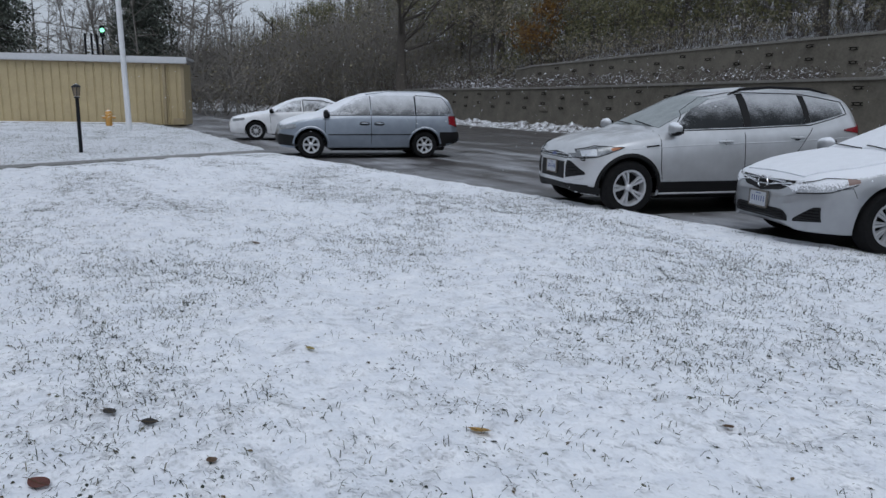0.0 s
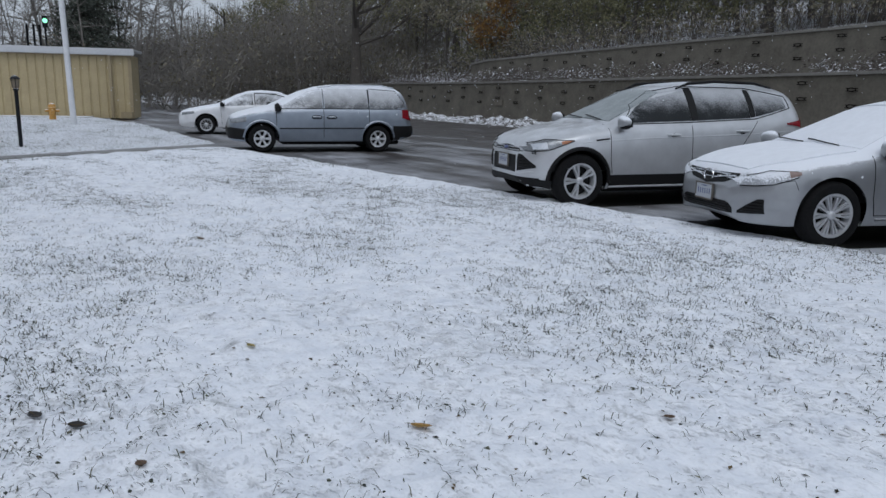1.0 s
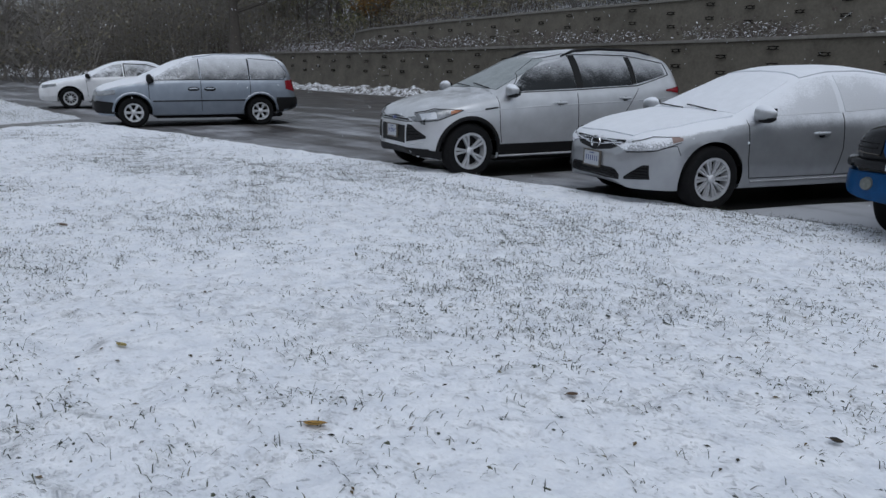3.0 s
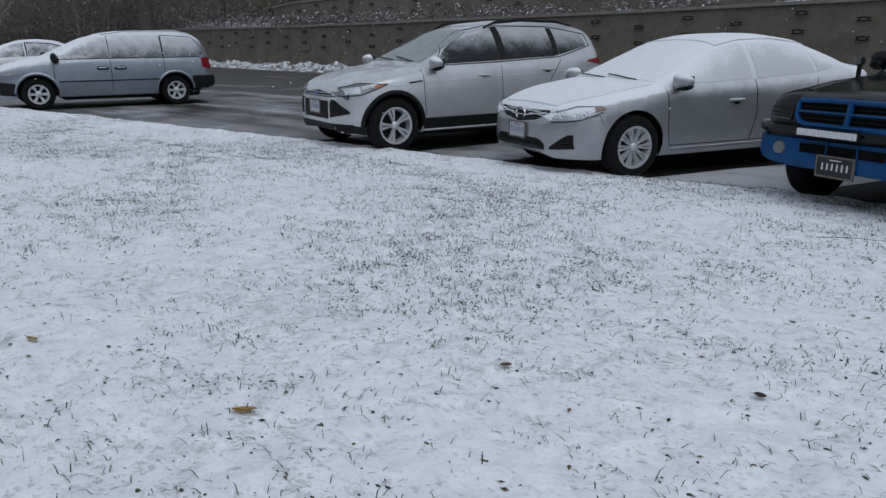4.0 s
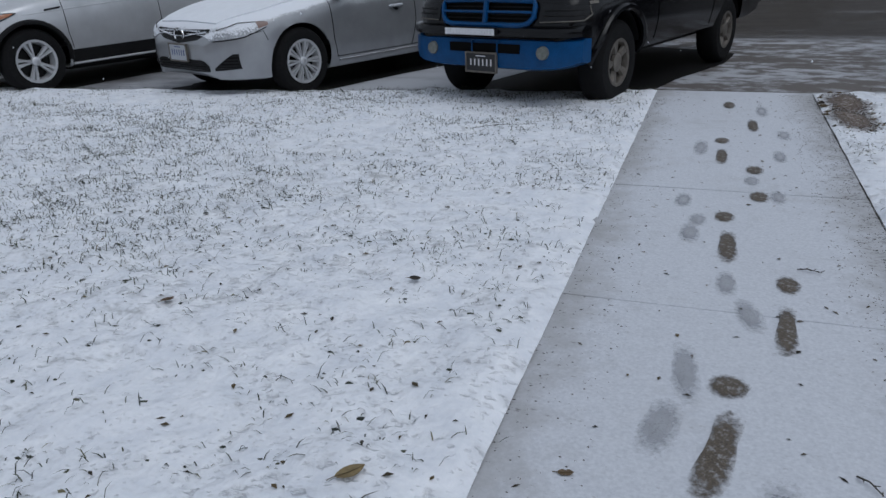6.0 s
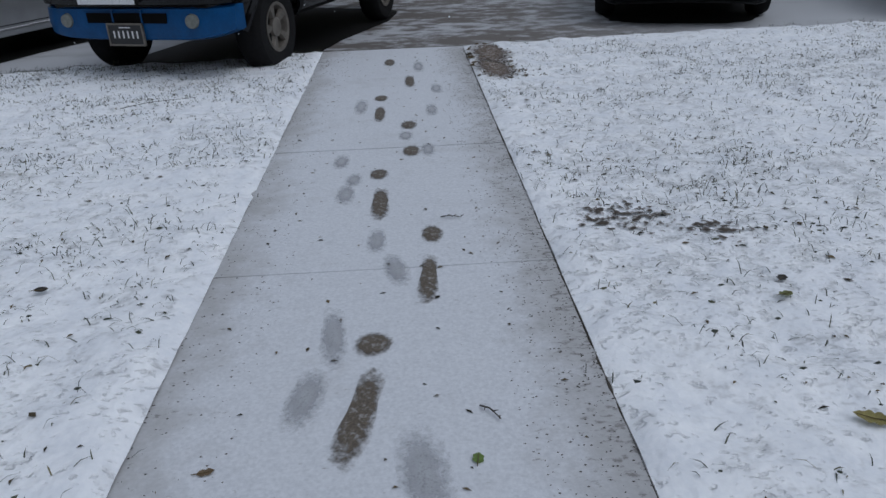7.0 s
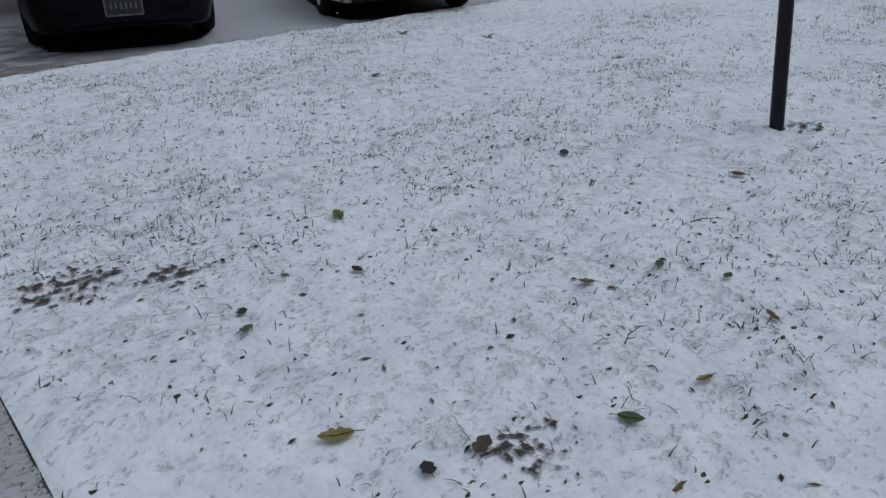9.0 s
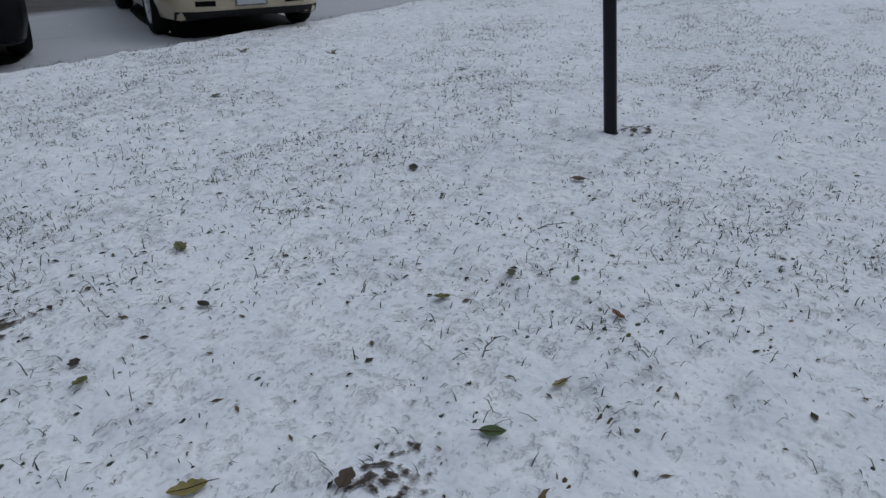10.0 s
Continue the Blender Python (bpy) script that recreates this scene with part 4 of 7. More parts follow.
    part("trunk_snow", b.patch("z", (-3.76, -3.4), [(-3.76, -0.62), (-3.4, -0.68)], [(-3.76, 0.62), (-3.4, 0.68)], off=0.016, nu=10, nv=16), M_SNOWCAP, e, "snow lying on the boot lid")
    wiper(e, b, -0.34, 0.45, -0.42, -0.12)
    wiper(e, b, -0.34, -0.1, -0.42, -0.62)


M_FILM = plain("thin_wet_snow", (0.55, 0.565, 0.595), 0.7, 0, 0.12, 7, 0.2)
M_MIRROR = dusted("mirror_shell_paint", (0.34, 0.35, 0.36), 0.3, 0.4, up=(0.1, 0.6), amp=0.4)
M_FOG = plain("cloudy_fog_lens", (0.15, 0.16, 0.145), 0.25, 0, 0.3, 30)
M_SNOWGLASS = dusted("snow_plastered_glass", (0.05, 0.055, 0.06), 0.15, 0.0, up=(0.1, 0.8), amp=0.35, high=(0.7, 1.0), high_amount=0.74)
M_LENSSNOW = dusted("snowy_headlight", (0.42, 0.43, 0.45), 0.1, 0.3, up=(0.15, 0.5), amp=0.9)


def escape():
    e = empty("crossover_car", heading(*ESCAPE), "silver crossover car dusted with sleet", "car", "parked cars")
    top = [(0.90, 0.55), (0.895, 0.68), (0.84, 0.80), (0.70, 0.87), (0.2, 0.98), (-0.42, 1.07), (-1.25, 1.50), (-1.6, 1.595), (-2.1, 1.64), (-2.9, 1.63), (-3.3, 1.58), (-3.48, 1.48), (-3.58, 1.2), (-3.62, 0.9), (-3.62, 0.6)]
    belt = [(0.90, 0.54), (0.84, 0.73), (0.5, 0.83), (0.0, 0.91), (-0.5, 0.99), (-2.0, 1.08), (-3.2, 1.18), (-3.5, 1.18), (-3.62, 0.58)]
    wid = [(0.90, 0.36), (0.88, 0.50), (0.80, 0.68), (0.6, 0.81), (0.3, 0.895), (0.0, 0.915), (-1.4, 0.92), (-2.9, 0.92), (-3.4, 0.86), (-3.58, 0.76), (-3.62, 0.68)]
    bottom = [(0.90, 0.36), (0.82, 0.25), (0.45, 0.22), (-3.0, 0.24), (-3.4, 0.32), (-3.62, 0.42)]
    top, belt, wid, bottom = (shorter(q, 0.74) for q in (top, belt, wid, bottom))
    b = Body(top, belt, wid, bottom, [(0, 0.345), (-2.69, 0.345)], 0.395, roof_in=0.20)
    finish(b, e, M_SILVER, 0.80, 0.345, 0.222, 0.225, "escape", label="silver metallic body")
    for s in (1, -1):
        side_glass(e, b, [("front_window", (-1.62, -0.66), [(-1.62, 1.115), (-0.66, 1.075)], [(-1.62, 1.535), (-1.25, 1.46), (-0.9, 1.27), (-0.66, 1.10)], ""),
                          ("rear_window", (-2.56, -1.74), [(-2.56, 1.16), (-1.74, 1.12)], [(-2.56, 1.535), (-1.74, 1.55)], ""),
                          ("quarter_window", (-3.22, -2.66), [(-3.22, 1.30), (-2.66, 1.18)], [(-3.22, 1.44), (-2.66, 1.53)], "")], M_GLASS, s)
        part("window_trim", b.line("y", [(-0.60, 1.06), (-0.9, 1.30), (-1.25, 1.485), (-1.6, 1.56), (-2.6, 1.555), (-3.28, 1.46), (-3.28, 1.30), (-2.64, 1.15), (-1.6, 1.095), (-0.62, 1.06)], s=s, r=0.007), M_BLACKPL, e, "black window surround")
        part("pillar_trim", b.patch("y", (-1.735, -1.625), [(-1.735, 1.12), (-1.625, 1.115)], [(-1.735, 1.545), (-1.625, 1.54)], off=0.007, s=s, nu=3), M_BLACKPL, e, "gloss black door pillar")
        part("pillar_trim", b.patch("y", (-2.65, -2.565), [(-2.65, 1.18), (-2.565, 1.165)], [(-2.65, 1.53), (-2.565, 1.535)], off=0.007, s=s, nu=3), M_BLACKPL, e, "gloss black door pillar")
        for x in (-0.40, -1.62):
            part("door_seam", b.line("y", [(x, 1.05), (x - 0.02, 0.6), (x - 0.05, 0.44)], s=s), M_BLACKPL, e)
        part("door_seam", b.line("y", [(-2.30, 0.46), (-2.40, 0.75), (-2.66, 1.12)], s=s), M_BLACKPL, e)
        part("crease", b.line("y", [(0.05, 0.83), (-1.0, 0.89), (-2.4, 0.94), (-3.3, 0.99)], s=s, r=0.009, off=-0.003), M_SILVER, e)
        part("sill_cladding", b.patch("y", (-2.25, -0.42), [(-2.25, 0.25), (-0.42, 0.24)], [(-2.25, 0.43), (-0.42, 0.42)], off=0.010, s=s, nu=20), M_BLACKPL, e, "black sill cladding")
        part("sill_strip", b.line("y", [(-0.42, 0.27), (-2.25, 0.28)], s=s, r=0.014, off=0.012), M_SILVER, e)
        part("vent_badge", b.line("y", [(-0.20, 0.86), (-0.38, 0.88)], s=s, r=0.010, off=0.003), M_BLACKPL, e, "dark wing vent")
        for ax in (0, -2.69):
            bm = bmesh.new()
            pts = []
            for k in range(19):
                a = math.pi * (-0.02 + 1.04 * k / 18)
                x, z = ax + 0.412 * math.cos(a), 0.345 + 0.412 * math.sin(a)
                p, _ = b.hit("y", x, z, s)
                pts.append((x, p.y + s * 0.003, z))
            tube(bm, pts, 0.026, 6)
            part("arch_trim", bm, M_BLACKPL, e, "black wheel arch trim")
        handle(e, b, -1.34, 0.93, s, M_SILVER)
        handle(e, b, -2.42, 0.985, s, M_SILVER)
        mirror(e, b, -0.60, 1.06, s, M_MIRROR, size=(0.08, 0.12, 0.082))
        part("headlight", b.patch("y", (0.12, 0.68), [(0.12, 0.835), (0.42, 0.735), (0.68, 0.70)], [(0.12, 0.86), (0.42, 0.845), (0.68, 0.755)], off=0.010, s=s, nu=18), M_LENS, e, "clear swept-back headlight")
        part("headlight_rim", b.line("y", [(0.10, 0.85), (0.42, 0.855), (0.68, 0.765), (0.69, 0.69), (0.42, 0.725), (0.10, 0.85)], s=s, r=0.006, off=0.010), M_BLACKPL, e)
        part("headlight_bulb", b.patch("y", (0.42, 0.56), [(0.42, 0.745), (0.56, 0.725)], [(0.42, 0.82), (0.56, 0.79)], off=0.013, s=s, nu=6), M_CHROME, e, "bright reflector bowl")
        part("turn_lamp", b.patch("y", (0.13, 0.26), [(0.13, 0.835), (0.26, 0.80)], [(0.13, 0.855), (0.26, 0.838)], off=0.013, s=s, nu=8), M_AMBER, e, "amber turn lamp")
        part("bumper_vent", b.patch("x", (s * 0.42, s * 0.72), [(s * 0.42, 0.44), (s * 0.72, 0.50)], [(s * 0.42, 0.66), (s * 0.50, 0.66), (s * 0.72, 0.53)], off=0.008, nu=10), M_BLACKPL, e, "black bumper vent")
        for k in range(4):
            z = 0.50 + 0.035 * k
            part("vent_slat", b.line("x", [(s * 0.43, z), (s * (0.68 - 0.05 * k), z + 0.01)], r=0.004, off=0.012), M_DARKLENS, e)
        part("fog_trim", b.line("x", [(s * 0.44, 0.41), (s * 0.70, 0.45)], r=0.011, off=0.002), M_SILVER, e, "pale fog lamp trim")
        part("tail_light", b.patch("y", (-3.58, -3.18), [(-3.58, 1.03), (-3.18, 1.08)], [(-3.58, 1.17), (-3.18, 1.10)], off=0.014, s=s, nu=10), M_RED, e, "red tail light")
        rail = [(-1.50, 1.53), (-1.68, 1.60), (-2.1, 1.635), (-2.75, 1.625), (-3.05, 1.57)]
        bm = bmesh.new()
        tube(bm, [(x, s * (0.63 if 0 < i < 4 else 0.62), z) for i, (x, z) in enumerate(rail)], [0.012, 0.02, 0.02, 0.02, 0.012], 8)
        part("roof_rail", bm, M_BLACKPL, e, "black roof rail")
    part("grille", b.patch("x", (-0.40, 0.40), [(-0.40, 0.685), (0.40, 0.685)], [(-0.40, 0.73), (0, 0.76), (0.40, 0.73)], off=0.006, nu=14), M_BLACKPL, e, "slim upper grille")
    for k in range(2):
        part("grille_bar", b.line("x", [(-0.40, 0.70 + 0.028 * k), (0.40, 0.70 + 0.028 * k)], r=0.009, off=0.012), M_CHROME, e, "chrome grille bar")
    part("badge", b.patch("x", (-0.06, 0.06), [(-0.06, 0.715), (0, 0.694), (0.06, 0.715)], [(-0.06, 0.717), (0, 0.74), (0.06, 0.717)], off=0.022, nu=8), M_INK, e, "oval badge")
    part("lower_grille", b.patch("x", (-0.36, 0.36), [(-0.36, 0.42), (0.36, 0.42)], [(-0.36, 0.64), (0.36, 0.64)], off=0.006, nu=14), M_BLACKPL, e, "large black lower grille")
    part("chin", b.patch("x", (-0.74, 0.74), [(-0.74, 0.24), (0.74, 0.24)], [(-0.74, 0.37), (0.74, 0.37)], off=0.010, nu=14), M_BLACKPL, e, "black bumper chin")
    for s in (1, -1):
        part("chin_end", b.patch("y", (0.36, 0.60), [(0.36, 0.23), (0.60, 0.25)], [(0.36, 0.34), (0.60, 0.365)], off=0.010, s=s, nu=8), M_BLACKPL, e, "black bumper corner")
    plate(e, b, 0.0, 0.56, M_PLATEW, M_INK)
    part("windshield", b.patch("z", (-1.30, -0.50), [(-1.30, -0.52), (-0.50, -0.65)], [(-1.30, 0.52), (-0.50, 0.65)], off=0.005, nu=16, nv=16), M_WINDSHIELD, e, "windshield with a film of sleet")
    part("rear_side_glass", b.patch("x", (-0.55, 0.55), [(-0.55, 1.2), (0.55, 1.2)], [(-0.55, 1.5), (0.55, 1.5)], off=0.005, s=-1, nu=10), M_GLASS, e, "tailgate glass")
    part("roof_snow", b.patch("z", (-3.2, -1.5), [(-3.2, -0.5), (-1.75, -0.5), (-1.62, -0.3)], [(-3.2, 0.5), (-1.75, 0.5), (-1.62, 0.3)], off=0.006, nu=12, nv=12), M_FILM, e, "thin snow on the roof")
    for y in (-0.28, 0.05, 0.28):
        part("hood_crease", b.line("z", [(0.5, y * 1.5), (-0.3, y * 1.9)], r=0.009, off=-0.005), M_SILVER, e)
    wiper(e, b, -0.48, 0.50, -0.56, -0.05)
    wiper(e, b, -0.48, -0.02, -0.56, -0.58)


def minivan():
    e = empty("minivan", heading(*VAN), "grey-blue minivan dusted with snow", "car", "parked cars")
    top = [(0.95, 0.55), (0.945, 0.70), (0.88, 0.84), (0.6, 0.95), (0.1, 1.06), (-0.25, 1.12), (-1.0, 1.48), (-1.4, 1.60), (-1.9, 1.655), (-2.9, 1.665), (-3.4, 1.625), (-3.62, 1.50), (-3.78, 1.15), (-3.85, 0.8), (-3.86, 0.5)]
    belt = [(0.95, 0.54), (0.88, 0.76), (0.5, 0.88), (0.0, 0.98), (-1.0, 1.04), (-3.5, 1.06), (-3.86, 0.48)]
    wid = [(0.95, 0.50), (0.92, 0.66), (0.84, 0.78), (0.6, 0.88), (0.2, 0.965), (-0.5, 0.985), (-3.0, 0.985), (-3.6, 0.93), (-3.8, 0.84), (-3.86, 0.74)]
    bottom = [(0.95, 0.36), (0.88, 0.27), (0.5, 0.24), (-3.3, 0.26), (-3.6, 0.34), (-3.86, 0.42)]
    top, belt, wid, bottom = (shorter(q, 0.82) for q in (top, belt, wid, bottom))
    b = Body(top, belt, wid, bottom, [(0, 0.335), (-2.88, 0.335)], 0.40, roof_in=0.17)
    finish(b, e, M_BLUEGREY, 0.86, 0.332, 0.20, 0.215, "van", label="grey-blue body with a film of snow")
    for s in (1, -1):
        side_glass(e, b, [("front_window", (-1.48, -0.45), [(-1.48, 1.08), (-0.45, 1.06)], [(-1.48, 1.545), (-1.15, 1.48), (-0.75, 1.26), (-0.45, 1.085)], ""),
                          ("sliding_door_window", (-2.62, -1.53), [(-2.62, 1.085), (-1.53, 1.08)], [(-2.62, 1.56), (-1.53, 1.55)], ""),
                          ("quarter_window", (-3.62, -2.68), [(-3.62, 1.13), (-3.3, 1.09), (-2.68, 1.09)], [(-3.62, 1.20), (-3.4, 1.52), (-2.68, 1.56)], "")], M_GLASSDUST, s)
        for x in (-0.35, -1.50, -2.65):
            part("door_seam", b.line("y", [(x, 1.05), (x, 0.6), (x, 0.36)], s=s, r=0.006), M_BLACKPL, e)
        part("pillar_trim", b.line("y", [(-1.505, 1.08), (-1.505, 1.54)], s=s, r=0.009), M_BLACKPL, e)
        part("pillar_trim", b.line("y", [(-2.65, 1.08), (-2.65, 1.55)], s=s, r=0.018), M_BLACKPL, e)
        part("rub_strip", b.line("y", [(-0.42, 0.585), (-2.6, 0.60)], s=s, r=0.015, off=0.002), M_BLACKPL, e, "dark side rub strip")
        part("front_bumper_wrap", b.patch("y", (0.41, 0.74), [(0.41, 0.30), (0.74, 0.33)], [(0.41, 0.56), (0.74, 0.60)], off=0.014, s=s, nu=12), M_BLACKPL, e, "dark grey bumper end")
        part("rear_bumper_wrap", b.patch("y", (-3.82, -3.28), [(-3.82, 0.34), (-3.28, 0.30)], [(-3.82, 0.66), (-3.28, 0.66)], off=0.014, s=s, nu=12), M_BLACKPL, e, "dark grey bumper end")
        part("belt_trim", b.line("y", [(-0.45, 1.055), (-1.5, 1.07), (-2.7, 1.075), (-3.5, 1.085)], s=s, r=0.009), M_BLACKPL, e, "black trim under the windows")
        part("window_edge", b.line("y", [(-2.68, 1.57), (-3.38, 1.53), (-3.60, 1.24), (-3.5, 1.10)], s=s, r=0.009), M_BLACKPL, e, "black rear window edge")
        for ax in (0, -2.88):
            pts = []
            for k in range(15):
                a = math.pi * (0.02 + 0.96 * k / 14)
                x, z = ax + 0.43 * math.cos(a), 0.335 + 0.43 * math.sin(a)
                pts.append((x, b.hit("y", x, z, s)[0].y + s * 0.002, z))
            part("arch_lip", tube(bmesh.new(), pts, 0.026, 6), M_BLUEGREY, e, "raised wheel arch lip")
        for x in (-1.33, -1.70):
            part("handle_surround", b.patch("y", (x - 0.13, x + 0.13), [(x - 0.13, 0.84), (x - 0.08, 0.815), (x + 0.08, 0.815), (x + 0.13, 0.84)], [(x - 0.13, 0.87), (x - 0.08, 0.905), (x + 0.08, 0.905), (x + 0.13, 0.87)], off=0.004, s=s, nu=8), M_BLACKPL, e, "black handle surround")
            handle(e, b, x, 0.865, s, M_BLUEGREY)
        mirror(e, b, -0.42, 1.06, s, M_BLACKPL, size=(0.09, 0.10, 0.10))
        part("headlight", b.patch("y", (0.36, 0.72), [(0.36, 0.74), (0.72, 0.69)], [(0.36, 0.84), (0.72, 0.79)], off=0.010, s=s, nu=10), M_LENS, e, "rounded headlight")
        part("tail_light", b.patch("y", (-3.80, -3.52), [(-3.80, 0.78), (-3.52, 0.86)], [(-3.80, 1.07), (-3.52, 1.06)], off=0.012, s=s, nu=8), M_RED, e, "red tail light")
        bm = bmesh.new()
        tube(bm, [(-1.4, s * 0.66, 1.58), (-1.9, s * 0.67, 1.655), (-3.0, s * 0.67, 1.665), (-3.35, s * 0.66, 1.60)], 0.014, 6)
        part("roof_rail", bm, M_BLUEGREY, e)
    part("front_bumper", b.patch("x", (-0.78, 0.78), [(-0.78, 0.33), (0.78, 0.33)], [(-0.78, 0.58), (0.78, 0.58)], off=0.014, nu=14), M_BLACKPL, e, "dark grey front bumper")
    part("rear_bumper", b.patch("x", (-0.80, 0.80), [(-0.8, 0.36), (0.8, 0.36)], [(-0.8, 0.64), (0.8, 0.64)], off=0.014, s=-1, nu=14), M_BLACKPL, e, "dark grey rear bumper")
    part("windshield", b.patch("z", (-1.15, -0.32), [(-1.15, -0.60), (-0.32, -0.76)], [(-1.15, 0.60), (-0.32, 0.76)], off=0.005, nu=14, nv=14), M_SNOWCAP, e, "windshield white with snow")
    part("roof_snow", b.patch("z", (-3.35, -1.5), [(-3.35, -0.56), (-1.5, -0.56)], [(-3.35, 0.56), (-1.5, 0.56)], off=0.012, nu=12, nv=12), M_SNOWCAP, e, "snow lying on the roof")


def sedan():
    e = empty("small_saloon", heading(*SEDAN), "small white saloon car under light snow", "car", "parked cars")
    top = [(0.82, 0.50), (0.81, 0.60), (0.74, 0.72), (0.5, 0.80), (0.0, 0.90), (-0.42, 0.97), (-1.1, 1.30), (-1.45, 1.39), (-1.9, 1.42), (-2.4, 1.38), (-2.85, 1.22), (-3.2, 1.08), (-3.55, 1.04), (-3.64, 0.92), (-3.66, 0.55)]
    belt = [(0.82, 0.48), (0.74, 0.64), (0.4, 0.74), (0.0, 0.82), (-0.5, 0.88), (-2.0, 0.94), (-3.2, 0.98), (-3.5, 0.98), (-3.66, 0.53)]
    wid = [(0.82, 0.42), (0.80, 0.56), (0.70, 0.70), (0.45, 0.80), (0.0, 0.855), (-1.4, 0.86), (-2.9, 0.85), (-3.5, 0.76), (-3.66, 0.60)]
    bottom = [(0.82, 0.30), (0.75, 0.22), (0.4, 0.2), (-3.1, 0.21), (-3.66, 0.36)]
    b = Body(top, belt, wid, bottom, [(0, 0.31), (-2.6, 0.31)], 0.36)
    finish(b, e, M_WHITEPAINT, 0.755, 0.305, 0.19, 0.195, "sedan", label="white body with light snow")
    for s in (1, -1):
        side_glass(e, b, [("front_window", (-1.50, -0.60), [(-1.50, 0.945), (-0.60, 0.905)], [(-1.50, 1.31), (-1.2, 1.27), (-0.9, 1.12), (-0.60, 0.93)], "")], M_GLASSDUST, s)
        side_glass(e, b, [("rear_window", (-2.50, -1.58), [(-2.50, 1.0), (-1.58, 0.95)], [(-2.50, 1.20), (-2.2, 1.29), (-1.58, 1.315)], "")], M_GLASSDUST, s)
        part("window_trim", b.line("y", [(-1.55, 0.94), (-1.55, 1.32), (-2.2, 1.305), (-2.54, 1.21)], s=s, r=0.018), M_BLACKPL, e)
        for x in (-0.46, -1.54):
            part("door_seam", b.line("y", [(x, 0.9), (x - 0.03, 0.33)], s=s), M_BLACKPL, e)
        handle(e, b, -1.36, 0.78, s, M_BLACKPL)
        mirror(e, b, -0.55, 0.93, s, M_BLACKPL, size=(0.08, 0.09, 0.075))
        part("headlight", b.patch("y", (0.35, 0.72), [(0.35, 0.66), (0.72, 0.60)], [(0.35, 0.73), (0.72, 0.68)], off=0.010, s=s, nu=10), M_LENS, e, "clear headlight")
        part("tail_light", b.patch("y", (-3.6, -3.4), [(-3.6, 0.74), (-3.4, 0.80)], [(-3.6, 0.93), (-3.4, 0.93)], off=0.01, s=s, nu=8), M_RED, e, "red tail light")
    part("bumper_grille", b.patch("x", (-0.4, 0.4), [(-0.4, 0.34), (0.4, 0.34)], [(-0.4, 0.42), (0.4, 0.42)], off=0.006, nu=10), M_BLACKPL, e, "black lower grille")
    part("windshield", b.patch("z", (-1.08, -0.46), [(-1.08, -0.52), (-0.46, -0.66)], [(-1.08, 0.52), (-0.46, 0.66)], off=0.005, nu=12, nv=12), M_SNOWCAP, e, "windshield white with snow")
    part("roof_snow", b.patch("z", (-2.5, -1.25), [(-2.5, -0.5), (-1.25, -0.5)], [(-2.5, 0.5), (-1.25, 0.5)], off=0.012, nu=10, nv=10), M_SNOWCAP, e, "snow lying on the roof")


